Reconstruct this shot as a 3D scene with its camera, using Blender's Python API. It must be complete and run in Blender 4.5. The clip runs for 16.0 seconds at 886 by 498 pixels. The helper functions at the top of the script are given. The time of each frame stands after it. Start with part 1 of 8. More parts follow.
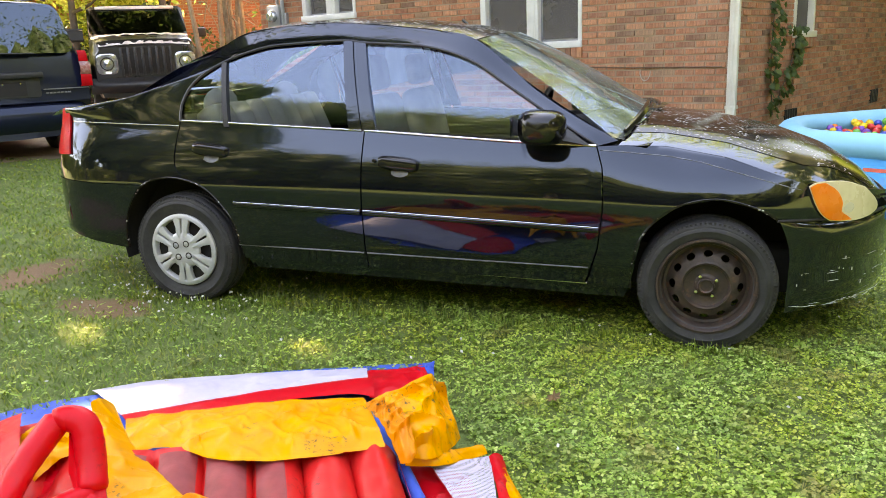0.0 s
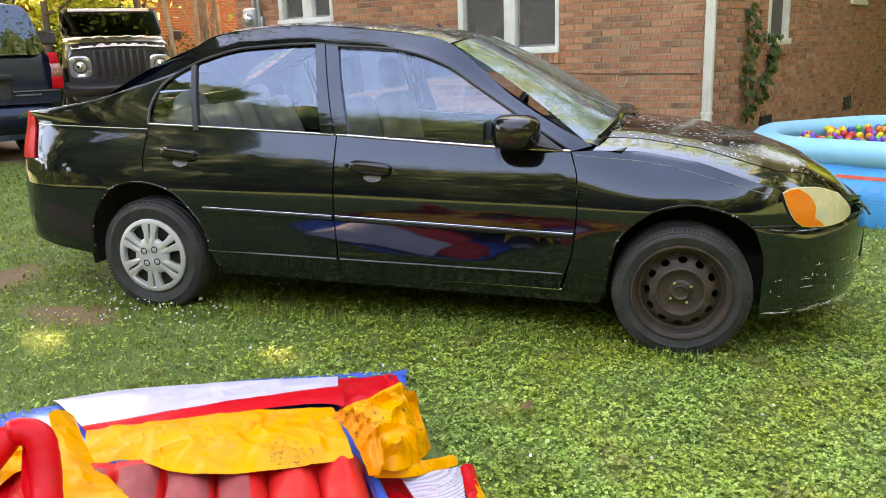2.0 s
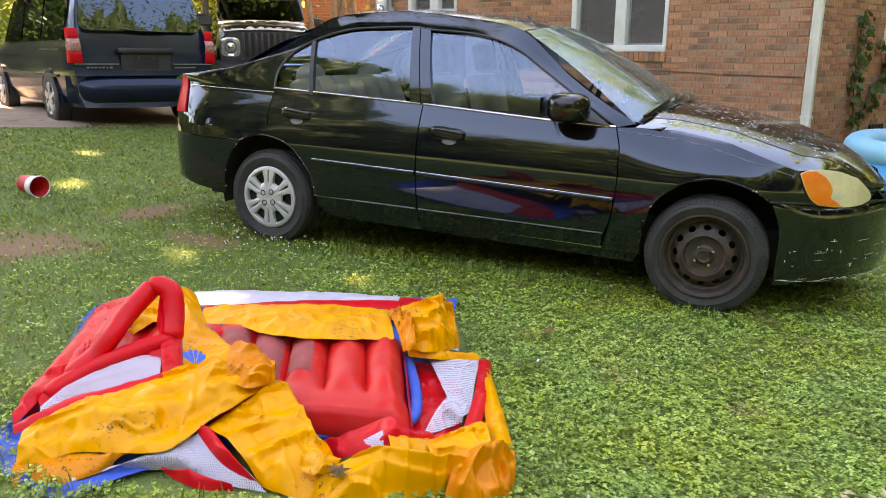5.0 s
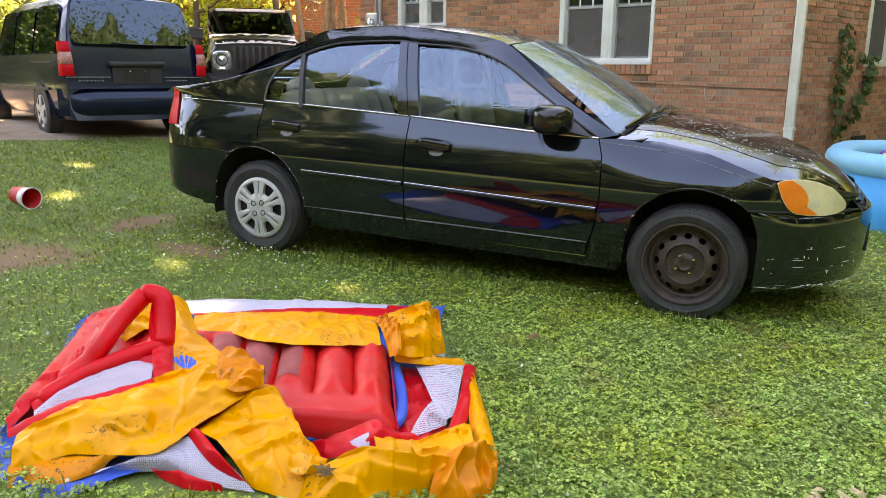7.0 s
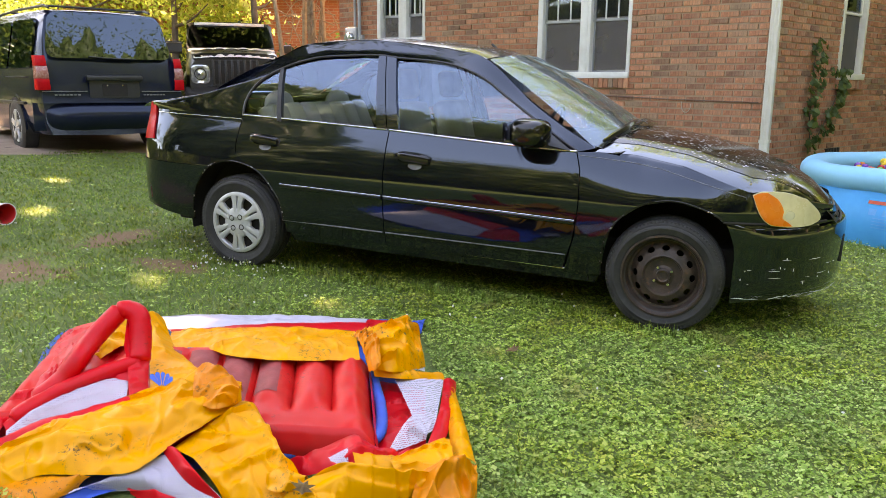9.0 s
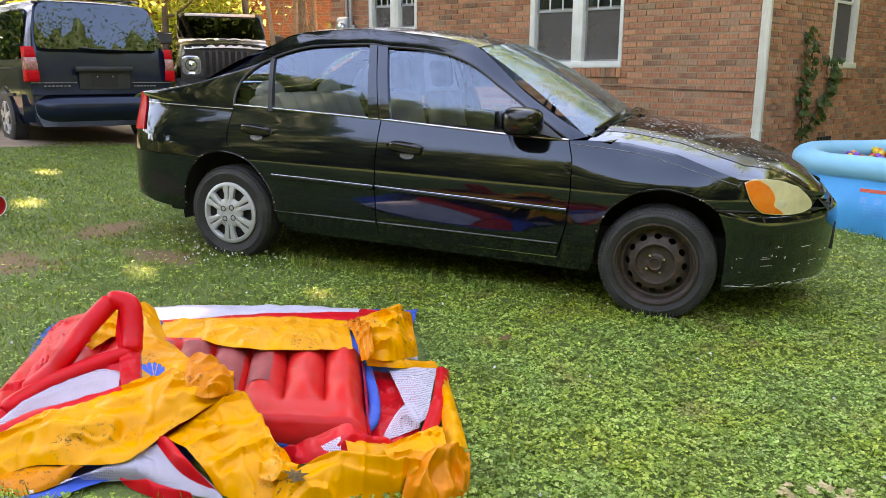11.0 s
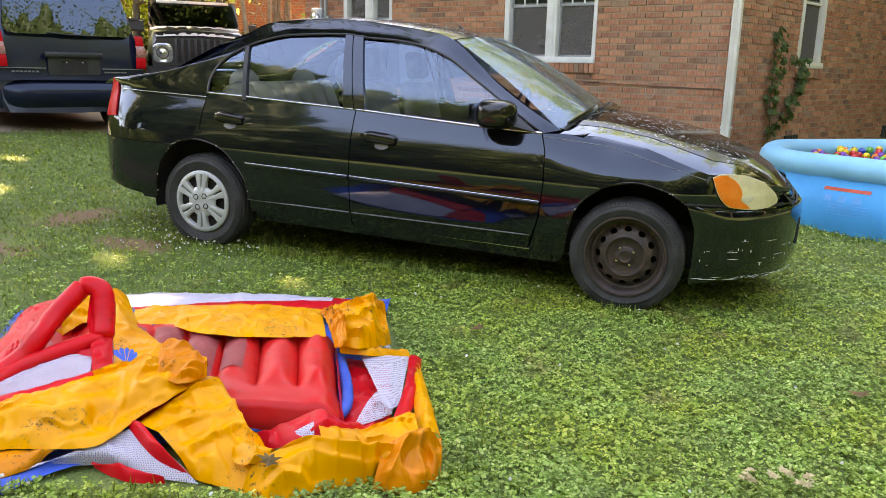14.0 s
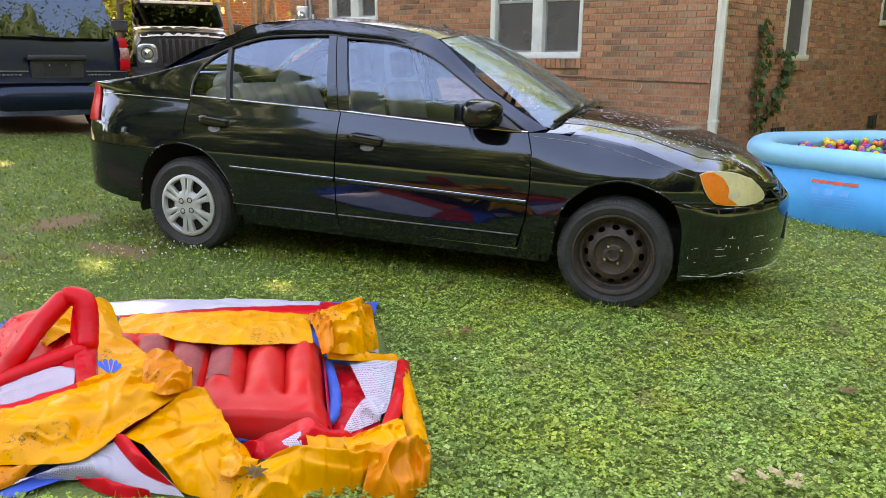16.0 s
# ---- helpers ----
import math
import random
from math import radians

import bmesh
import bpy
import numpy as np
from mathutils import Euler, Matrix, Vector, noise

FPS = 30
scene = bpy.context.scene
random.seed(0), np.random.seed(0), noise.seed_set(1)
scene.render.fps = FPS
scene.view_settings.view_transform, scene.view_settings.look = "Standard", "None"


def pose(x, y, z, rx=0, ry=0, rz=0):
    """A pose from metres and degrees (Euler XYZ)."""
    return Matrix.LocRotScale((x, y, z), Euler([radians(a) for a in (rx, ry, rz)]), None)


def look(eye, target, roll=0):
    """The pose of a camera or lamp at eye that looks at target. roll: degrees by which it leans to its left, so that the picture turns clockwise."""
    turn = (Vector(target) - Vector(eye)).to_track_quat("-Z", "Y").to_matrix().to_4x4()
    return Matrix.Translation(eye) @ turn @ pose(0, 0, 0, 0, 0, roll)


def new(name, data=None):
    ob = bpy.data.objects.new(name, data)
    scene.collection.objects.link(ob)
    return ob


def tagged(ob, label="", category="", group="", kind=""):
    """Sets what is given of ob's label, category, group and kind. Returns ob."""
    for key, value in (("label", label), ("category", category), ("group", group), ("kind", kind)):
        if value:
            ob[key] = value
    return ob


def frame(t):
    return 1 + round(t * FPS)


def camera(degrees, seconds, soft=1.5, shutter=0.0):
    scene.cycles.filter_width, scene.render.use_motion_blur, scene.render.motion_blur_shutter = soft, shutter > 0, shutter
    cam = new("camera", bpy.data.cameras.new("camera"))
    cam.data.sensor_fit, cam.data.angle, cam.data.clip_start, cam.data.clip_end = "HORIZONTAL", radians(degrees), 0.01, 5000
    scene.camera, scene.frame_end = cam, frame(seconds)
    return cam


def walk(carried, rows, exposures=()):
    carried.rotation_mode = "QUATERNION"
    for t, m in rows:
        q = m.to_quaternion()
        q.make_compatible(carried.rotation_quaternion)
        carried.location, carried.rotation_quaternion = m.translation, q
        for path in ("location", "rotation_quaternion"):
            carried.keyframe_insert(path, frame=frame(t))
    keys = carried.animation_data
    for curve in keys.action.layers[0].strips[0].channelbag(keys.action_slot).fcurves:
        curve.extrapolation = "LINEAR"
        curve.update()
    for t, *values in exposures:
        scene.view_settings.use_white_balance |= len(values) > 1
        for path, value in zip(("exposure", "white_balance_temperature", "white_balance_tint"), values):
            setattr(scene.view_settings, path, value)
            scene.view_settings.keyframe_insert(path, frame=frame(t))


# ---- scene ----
cam = camera(59.0, 16.0, soft=0.72, shutter=0.4)
PATH = [
    (0, (1.182, -3.442, 1.243), (0.61, -1.588, 0.757), -2.4),
    (0.5, (1.19, -3.427, 1.243), (0.636, -1.566, 0.761), -2.6),
    (1, (1.189, -3.415, 1.245), (0.652, -1.545, 0.781), -2.5),
    (1.5, (1.19, -3.404, 1.244), (0.656, -1.531, 0.789), -1.9),
    (2, (1.196, -3.389, 1.234), (0.674, -1.518, 0.759), -2.0),
    (2.5, (1.205, -3.379, 1.232), (0.709, -1.505, 0.737), -2.4),
    (3, (1.235, -3.434, 1.236), (0.724, -1.564, 0.742), -2.8),
    (3.5, (1.267, -3.549, 1.23), (0.705, -1.689, 0.757), -1.9),
    (4, (1.381, -3.765, 1.172), (0.821, -1.917, 0.649), 0.2),
    (4.5, (1.513, -3.893, 1.177), (0.852, -2.087, 0.627), -0.0),
    (5, (1.709, -3.945, 1.156), (0.897, -2.181, 0.679), 0.6),
    (5.2, (1.762, -4.011, 1.2), (0.946, -2.246, 0.732), 0.9),
    (7.5, (1.768, -4.006, 1.151), (0.978, -2.222, 0.711), 0.4),
    (8, (1.773, -3.998, 1.15), (0.983, -2.211, 0.72), -0.1),
    (8.5, (1.775, -3.995, 1.151), (1.003, -2.2, 0.725), -0.4),
    (9, (1.772, -4.002, 1.161), (1.017, -2.197, 0.747), 0.5),
    (11.5, (1.779, -3.998, 1.149), (1.047, -2.189, 0.71), 0.4),
    (12, (1.784, -4.006, 1.149), (1.066, -2.193, 0.708), 1.1),
    (12.5, (1.796, -4.032, 1.157), (1.098, -2.203, 0.748), 1.8),
    (13, (1.81, -4.031, 1.161), (1.143, -2.184, 0.782), 1.4),
    (13.5, (1.792, -4.026, 1.15), (1.132, -2.184, 0.737), 0.8),
    (14, (1.783, -4.032, 1.14), (1.113, -2.202, 0.69), 1.4),
    (14.5, (1.794, -4.025, 1.144), (1.122, -2.201, 0.675), 1.2),
    (15, (1.786, -4.01, 1.144), (1.124, -2.185, 0.662), 0.7),
    (15.5, (1.781, -3.994, 1.149), (1.124, -2.164, 0.681), 0.6),
    (16, (1.79, -4.002, 1.166), (1.143, -2.167, 0.705), 0.6),
]
walk(cam, [(t, look(eye, target, roll)) for t, eye, target, roll in PATH], [(0, 3.79, 10800, 24.5), (3.4, 3.77, 10800, 24.5), (5.0, 3.51, 10200, 25), (16, 3.51, 10000, 25)])


# ---- world and sun: late spring; the yard lies in the shade of tall trees ----
SUN_ELEVATION, SUN_AZIMUTH = radians(47), radians(295)   # azimuth clockwise from +y
world = bpy.data.worlds.new("sky")
scene.world = world
world.use_nodes = True
_n = world.node_tree.nodes
_sky = _n.new("ShaderNodeTexSky")
_sky.sky_type = "NISHITA"
_sky.sun_disc = False
_sky.sun_elevation, _sky.sun_rotation = SUN_ELEVATION, SUN_AZIMUTH
_sky.air_density, _sky.dust_density = 1.0, 0.4
world.node_tree.links.new(_sky.outputs[0], _n["Background"].inputs[0])
_n["Background"].inputs[1].default_value = 0.15
_sun = bpy.data.lights.new("sun", "SUN")
_sun.energy, _sun.angle, _sun.color = 4.0, radians(0.6), (1.0, 0.90, 0.74)
sun = new("sun", _sun)
_sd = Vector((math.sin(SUN_AZIMUTH) * math.cos(SUN_ELEVATION), math.cos(SUN_AZIMUTH) * math.cos(SUN_ELEVATION), math.sin(SUN_ELEVATION)))
sun.matrix_world = look(_sd * 60, (0, 0, 0))


# ---- building tools ----
class Build:
    """Collects vertices and faces of one mesh."""

    def __init__(self):
        self.v, self.f, self.m = [], [], []

    def add(self, verts, faces, slot=0):
        n = len(self.v)
        self.v.extend(tuple(p) for p in verts)
        self.f.extend(tuple(n + i for i in face) for face in faces)
        self.m.extend([slot] * len(faces))
        return self

    def box(self, lo, hi, bevel=0.0, m=None, slot=0):
        (x0, y0, z0), (x1, y1, z1) = lo, hi
        if bevel <= 0:
            vs = [Vector((x, y, z)) for x in (x0, x1) for y in (y0, y1) for z in (z0, z1)]
            fs = [(0, 1, 3, 2), (4, 6, 7, 5), (0, 4, 5, 1), (2, 3, 7, 6), (0, 2, 6, 4), (1, 5, 7, 3)]
        else:
            bm = bmesh.new()
            bmesh.ops.create_cube(bm, size=1.0)
            for q in bm.verts:
                q.co = Vector(((x0 + x1) / 2 + q.co.x * (x1 - x0), (y0 + y1) / 2 + q.co.y * (y1 - y0), (z0 + z1) / 2 + q.co.z * (z1 - z0)))
            bmesh.ops.bevel(bm, geom=bm.edges[:], offset=bevel, segments=2, profile=0.5, affect="EDGES")
            bm.verts.index_update()
            vs, fs = [q.co.copy() for q in bm.verts], [[q.index for q in face.verts] for face in bm.faces]
            bm.free()
        if m is not None:
            vs = [m @ p for p in vs]
        return self.add(vs, fs, slot)

    def grid(self, fn, nu, nv, closed_u=False, closed_v=False, slot=0):
        cu, cv = nu + (not closed_u), nv + (not closed_v)
        vs = [fn(i / nu, j / nv) for i in range(cu) for j in range(cv)]
        fs = []
        for i in range(nu):
            for j in range(nv):
                a, b = i, (i + 1) % cu
                c, d = j, (j + 1) % cv
                fs.append((a * cv + c, b * cv + c, b * cv + d, a * cv + d))
        return self.add(vs, fs, slot)

    def tube(self, pts, r, n=8, caps=True, slot=0):
        """A round bar along points; r: a radius or one a point."""
        pts = [Vector(p) for p in pts]
        rs = r if isinstance(r, (list, tuple)) else [r] * len(pts)
        vs, fs, side = [], [], None
        for i, p in enumerate(pts):
            d = (pts[min(i + 1, len(pts) - 1)] - pts[max(i - 1, 0)]).normalized()
            if side is None:
                side = d.cross(Vector((0, 0, 1)))
                if side.length < 0.05:
                    side = d.cross(Vector((0, 1, 0)))
            side = (side - d * side.dot(d)).normalized()
            up = side.cross(d)
            vs += [p + rs[i] * (side * math.cos(6.2832 * k / n) + up * math.sin(6.2832 * k / n)) for k in range(n)]
        for i in range(len(pts) - 1):
            fs += [(i * n + k, i * n + (k + 1) % n, (i + 1) * n + (k + 1) % n, (i + 1) * n + k) for k in range(n)]
        if caps:
            fs += [tuple(range(n - 1, -1, -1)), tuple((len(pts) - 1) * n + k for k in range(n))]
        return self.add(vs, fs, slot)

    def lathe(self, profile, n=32, m=None, slot=0):
        """Turns (radius, height) pairs round z."""
        vs = [Vector((r * math.cos(6.2832 * k / n), r * math.sin(6.2832 * k / n), z)) for r, z in profile for k in range(n)]
        if m is not None:
            vs = [m @ p for p in vs]
        fs = [(i * n + k, i * n + (k + 1) % n, (i + 1) * n + (k + 1) % n, (i + 1) * n + k) for i in range(len(profile) - 1) for k in range(n)]
        return self.add(vs, fs, slot)

    def ball(self, c, r, nu=10, nv=8, slot=0):
        rx, ry, rz = r if isinstance(r, (tuple, list)) else (r, r, r)
        def fn(u, v):
            a, b = 6.2832 * u, math.pi * (v - 0.5)
            return (c[0] + rx * math.cos(b) * math.cos(a), c[1] + ry * math.cos(b) * math.sin(a), c[2] + rz * math.sin(b))
        return self.grid(fn, nu, nv, closed_u=True, slot=slot)

    def prism(self, outline, d, m=None, slot=0):
        """A flat outline in the xz plane, with thickness d along y."""
        n = len(outline)
        vs = [Vector((x, 0, z)) for x, z in outline] + [Vector((x, d, z)) for x, z in outline]
        if m is not None:
            vs = [m @ p for p in vs]
        return self.add(vs, [tuple(range(n)), tuple(range(2 * n - 1, n - 1, -1))] + [(k, k + n, (k + 1) % n + n, (k + 1) % n) for k in range(n)], slot)

    def mesh(self, name, mats, smooth=True, sharp=35):
        me = bpy.data.meshes.new(name)
        me.from_pydata(self.v, [], self.f)
        for q in mats if isinstance(mats, (list, tuple)) else [mats]:
            me.materials.append(q)
        if any(self.m):
            me.polygons.foreach_set("material_index", self.m)
        bm = bmesh.new()
        bm.from_mesh(me)
        bmesh.ops.recalc_face_normals(bm, faces=bm.faces)
        bm.to_mesh(me)
        bm.free()
        if smooth:
            me.polygons.foreach_set("use_smooth", [True] * len(me.polygons))
            me.set_sharp_from_angle(angle=radians(sharp))
        return me

    def part(self, name, mats, parent=None, label="", smooth=True, sharp=35):
        ob = new(name, self.mesh(name, mats, smooth, sharp))
        ob.parent = parent
        return tagged(ob, label)


def thing(name, label, category, m=None, group="", kind=""):
    ob = tagged(new(name), label, category, group, kind)
    ob.empty_display_size = 0.1
    if m is not None:
        ob.matrix_world = m
    return ob


def interp(x, xs, ys):
    return float(np.interp(x, xs, ys))


def smooth_curve(pts, n):
    """n + 1 points along a Catmull-Rom curve through pts, even in its parameter by length."""
    pts = [Vector(p) for p in pts]
    fine = []
    for i in range(len(pts) - 1):
        a, b, c, d = pts[max(i - 1, 0)], pts[i], pts[i + 1], pts[min(i + 2, len(pts) - 1)]
        for k in range(12):
            t = k / 12
            fine.append(0.5 * (2 * b + (c - a) * t + (2 * a - 5 * b + 4 * c - d) * t * t + (3 * b - a - 3 * c + d) * t ** 3))
    fine.append(pts[-1])
    return even(fine, n)


def even(fine, n):
    """n + 1 points evenly spread along a polyline."""
    fine = [Vector(p) for p in fine]
    s = np.concatenate([[0], np.cumsum([(fine[i + 1] - fine[i]).length for i in range(len(fine) - 1)])])
    arr = np.array([tuple(p) for p in fine])
    return [Vector(tuple(np.interp(q, s, arr[:, k]) for k in range(arr.shape[1]))) for q in np.linspace(0, s[-1], n + 1)]


def coons(bottom, top, left, right):
    """A patch between four curves of 2D or 3D points; bottom and top run left to right, left and right run upwards."""
    def along(c, t):
        f = t * (len(c) - 1)
        i = min(int(f), len(c) - 2)
        return c[i].lerp(c[i + 1], f - i)
    def fn(u, v):
        return (along(bottom, u) * (1 - v) + along(top, u) * v + along(left, v) * (1 - u) + along(right, v) * u
                - (bottom[0] * (1 - u) * (1 - v) + bottom[-1] * u * (1 - v) + top[0] * (1 - u) * v + top[-1] * u * v))
    return fn


# ---- materials ----
def material(name):
    ma = bpy.data.materials.new(name)
    ma.use_nodes = True
    return ma, ma.node_tree.nodes, ma.node_tree.links, ma.node_tree.nodes["Principled BSDF"]


def noise_node(n, l, scale, detail=4, rough=0.55, coords=None, stretch=None):
    tc = coords or n.new("ShaderNodeTexCoord").outputs["Object"]
    if stretch:
        mp = n.new("ShaderNodeMapping")
        mp.inputs["Scale"].default_value = stretch
        l.new(tc, mp.inputs[0])
        tc = mp.outputs[0]
    t = n.new("ShaderNodeTexNoise")
    t.inputs["Scale"].default_value, t.inputs["Detail"].default_value, t.inputs["Roughness"].default_value = scale, detail, rough
    l.new(tc, t.inputs["Vector"])
    return t.outputs["Fac"]


def ramp(n, l, fac, stops):
    r = n.new("ShaderNodeValToRGB")
    while len(r.color_ramp.elements) < len(stops):
        r.color_ramp.elements.new(0.5)
    for e, (p, c) in zip(r.color_ramp.elements, stops):
        e.position = p
        e.color = (c, c, c, 1) if isinstance(c, (int, float)) else (*c, 1)
    l.new(fac, r.inputs[0])
    return r.outputs[0]


def mix(n, l, fac, a, b, mode="MIX"):
    x = n.new("ShaderNodeMix")
    x.data_type, x.blend_type = "RGBA", mode
    for sock, val in ((x.inputs[0], fac), (x.inputs[6], a), (x.inputs[7], b)):
        if isinstance(val, (int, float)):
            sock.default_value = val
        elif isinstance(val, tuple):
            sock.default_value = (*val, 1)
        else:
            l.new(val, sock)
    return x.outputs[2]


def bumped(n, l, b, height, strength, distance=0.01):
    bp = n.new("ShaderNodeBump")
    bp.inputs["Strength"].default_value, bp.inputs["Distance"].default_value = strength, distance
    l.new(height, bp.inputs["Height"])
    l.new(bp.outputs[0], b.inputs["Normal"])


def surface(name, base, other=None, rough=0.5, metal=0.0, scale=6.0, fine=60.0, bump=0.1, coat=0.0, vary=0.12, dirt=None, dirt_at=0.62):
    """A plain surface with stains at one scale, grain at another and, where given, patches of dirt."""
    ma, n, l, b = material(name)
    other = other or tuple(c * 0.75 for c in base)
    big, small = noise_node(n, l, scale), noise_node(n, l, fine, 3)
    col = mix(n, l, ramp(n, l, big, [(0.35, 0.0), (0.68, 1.0)]), base, other)
    col = mix(n, l, vary, col, small, "OVERLAY")
    if dirt:
        col = mix(n, l, ramp(n, l, noise_node(n, l, scale * 1.7, 6, 0.7), [(dirt_at, 0.0), (dirt_at + 0.08, 1.0)]), col, dirt)
    l.new(col, b.inputs["Base Color"])
    l.new(ramp(n, l, big, [(0.2, max(rough - 0.08, 0.02)), (0.8, min(rough + 0.1, 1.0))]), b.inputs["Roughness"])
    b.inputs["Metallic"].default_value = metal
    b.inputs["Coat Weight"].default_value = coat
    b.inputs["Coat Roughness"].default_value = 0.04
    if bump:
        bumped(n, l, b, small, bump, 0.004)
    return ma


def glass(name, tint, gloss=1.0, ior=1.9):
    """Thin glass: clear with a tint, mirror-like by Fresnel."""
    ma, n, l, b = material(name)
    out = n["Material Output"]
    tr, gl, mx, fr = n.new("ShaderNodeBsdfTransparent"), n.new("ShaderNodeBsdfGlossy"), n.new("ShaderNodeMixShader"), n.new("ShaderNodeFresnel")
    tr.inputs[0].default_value = (*tint, 1)
    gl.inputs["Roughness"].default_value = 0.01
    # Bluish gloss paints the blue of the sky into reflections.
    gl.inputs[0].default_value = (gloss * 0.62, gloss * 0.80, gloss * 1.0, 1)
    fr.inputs[0].default_value = ior
    for a, c in ((fr.outputs[0], mx.inputs[0]), (tr.outputs[0], mx.inputs[1]), (gl.outputs[0], mx.inputs[2]), (mx.outputs[0], out.inputs[0])):
        l.new(a, c)
    n.remove(b)
    return ma


def grime_paint():
    """Black car paint with fine dust and washed-down water marks."""
    ma, n, l, b = material("black_car_paint")
    dust = noise_node(n, l, 3.0, 6, 0.65)
    streak = noise_node(n, l, 9.0, 4, 0.6, stretch=(1.0, 1.0, 0.25))
    col = mix(n, l, ramp(n, l, dust, [(0.45, 0.0), (0.8, 0.3)]), (0.004, 0.004, 0.006), (0.025, 0.023, 0.021))
    l.new(col, b.inputs["Base Color"])
    l.new(ramp(n, l, streak, [(0.35, 0.03), (0.75, 0.13)]), b.inputs["Roughness"])
    b.inputs["IOR"].default_value = 1.5
    # Blue specular and coat tints paint sky colour into the sheen.
    b.inputs["Specular Tint"].default_value = (0.66, 0.82, 1.0, 1)
    b.inputs["Coat Weight"].default_value, b.inputs["Coat Roughness"].default_value = 0.60, 0.03
    b.inputs["Coat Tint"].default_value = (0.8, 0.9, 1.0, 1)
    bumped(n, l, b, noise_node(n, l, 2.2, 2), 0.04, 0.02)
    return ma


def hood_paint():
    """The bonnet's and roof's clear coat has failed: brownish black, dull, flecked white."""
    ma, n, l, b = material("failed_clear_coat")
    tc = n.new("ShaderNodeTexCoord").outputs["Object"]
    fleck = n.new("ShaderNodeTexVoronoi")
    mp = n.new("ShaderNodeMapping")
    mp.inputs["Scale"].default_value = (17, 48, 30)
    l.new(tc, mp.inputs[0])
    l.new(mp.outputs[0], fleck.inputs["Vector"])
    fleck.inputs["Scale"].default_value = 1.0
    where = noise_node(n, l, 4.0, 5, 0.7)
    spots = ramp(n, l, fleck.outputs["Distance"], [(0.10, 1.0), (0.24, 0.0)])
    here = ramp(n, l, where, [(0.44, 0.0), (0.56, 1.0)])
    fine = n.new("ShaderNodeTexVoronoi")
    fine.inputs["Scale"].default_value = 1.0
    mp2 = n.new("ShaderNodeMapping")
    mp2.inputs["Scale"].default_value = (42, 70, 60)
    mp2.inputs["Rotation"].default_value = (0.3, 0.2, 0.5)
    l.new(tc, mp2.inputs[0])
    l.new(mp2.outputs[0], fine.inputs["Vector"])
    spots2 = ramp(n, l, fine.outputs["Distance"], [(0.14, 1.0), (0.30, 0.0)])
    here2 = ramp(n, l, noise_node(n, l, 7.0, 5, 0.7), [(0.48, 0.0), (0.56, 1.0)])
    fac = mix(n, l, 1.0, mix(n, l, 1.0, spots, here, "MULTIPLY"), mix(n, l, 1.0, spots2, here2, "MULTIPLY"), "LIGHTEN")
    col = mix(n, l, ramp(n, l, noise_node(n, l, 2.5), [(0.35, 0.0), (0.7, 1.0)]), (0.007, 0.005, 0.005), (0.016, 0.011, 0.010))
    col = mix(n, l, fac, col, (0.62, 0.58, 0.55))
    l.new(col, b.inputs["Base Color"])
    l.new(mix(n, l, fac, ramp(n, l, where, [(0.3, 0.07), (0.7, 0.20)]), (0.8, 0.8, 0.8)), b.inputs["Roughness"])
    b.inputs["Specular IOR Level"].default_value = 0.42
    bumped(n, l, b, fac, 0.2, 0.003)
    return ma


PAINT, HOOD = grime_paint(), hood_paint()
DARK_PAINT = surface("dark_blue_car_paint", (0.007, 0.010, 0.026), (0.009, 0.012, 0.030), 0.14, 0, 3, 40, 0.03, 0.0, 0.05)
DARK_PAINT.node_tree.nodes["Principled BSDF"].inputs["Specular IOR Level"].default_value = 0.4
# Blue tint puts sky colour into the van's reflections.
DARK_PAINT.node_tree.nodes["Principled BSDF"].inputs["Specular Tint"].default_value = (0.70, 0.84, 1.0, 1)
BLACK_PLASTIC = surface("black_plastic", (0.016, 0.016, 0.017), (0.028, 0.027, 0.026), 0.45, 0, 8, 90, 0.12)
RUBBER = surface("tyre_rubber", (0.012, 0.012, 0.012), (0.036, 0.034, 0.033), 0.6, 0, 9, 70, 0.35, 0, 0.3, (0.07, 0.066, 0.062), 0.65)
UNDER = surface("underbody", (0.012, 0.011, 0.010), (0.03, 0.025, 0.02), 0.9, 0, 5, 40, 0.2)
CHROME = surface("bright_metal", (0.72, 0.72, 0.72), (0.6, 0.6, 0.6), 0.18, 1.0, 6, 60, 0.02, 0, 0.05)
SILVER = surface("silver_hubcap", (0.54, 0.54, 0.53), (0.44, 0.44, 0.43), 0.38, 0.35, 7, 80, 0.05, 0.2, 0.1, (0.24, 0.21, 0.17), 0.66)
RUST = surface("rusty_steel", (0.030, 0.022, 0.017), (0.072, 0.044, 0.031), 0.55, 0.2, 18, 120, 0.3, 0, 0.4, (0.115, 0.054, 0.030), 0.58)
CAR_GLASS = glass("car_glass", (0.84, 0.87, 0.87), 1.0, 2.05)
DARK_GLASS = glass("tinted_glass", (0.10, 0.11, 0.12), 0.7, 2.0)
SEAT = surface("grey_seat_cloth", (0.50, 0.49, 0.47), (0.40, 0.39, 0.37), 0.9, 0, 9, 200, 0.25)
TRIM = surface("grey_interior_trim", (0.10, 0.10, 0.105), (0.13, 0.13, 0.13), 0.7, 0, 9, 90, 0.1)
RED_LENS = surface("red_lens", (0.62, 0.010, 0.014), (0.48, 0.007, 0.010), 0.3, 0, 12, 50, 0.02, 0.0, 0.05)
RED_LENS.node_tree.nodes["Principled BSDF"].inputs["Specular IOR Level"].default_value = 0.08
AMBER_LENS = surface("amber_lens", (0.95, 0.20, 0.015), (0.88, 0.17, 0.015), 0.25, 0, 12, 50, 0.02, 0.2, 0.05)
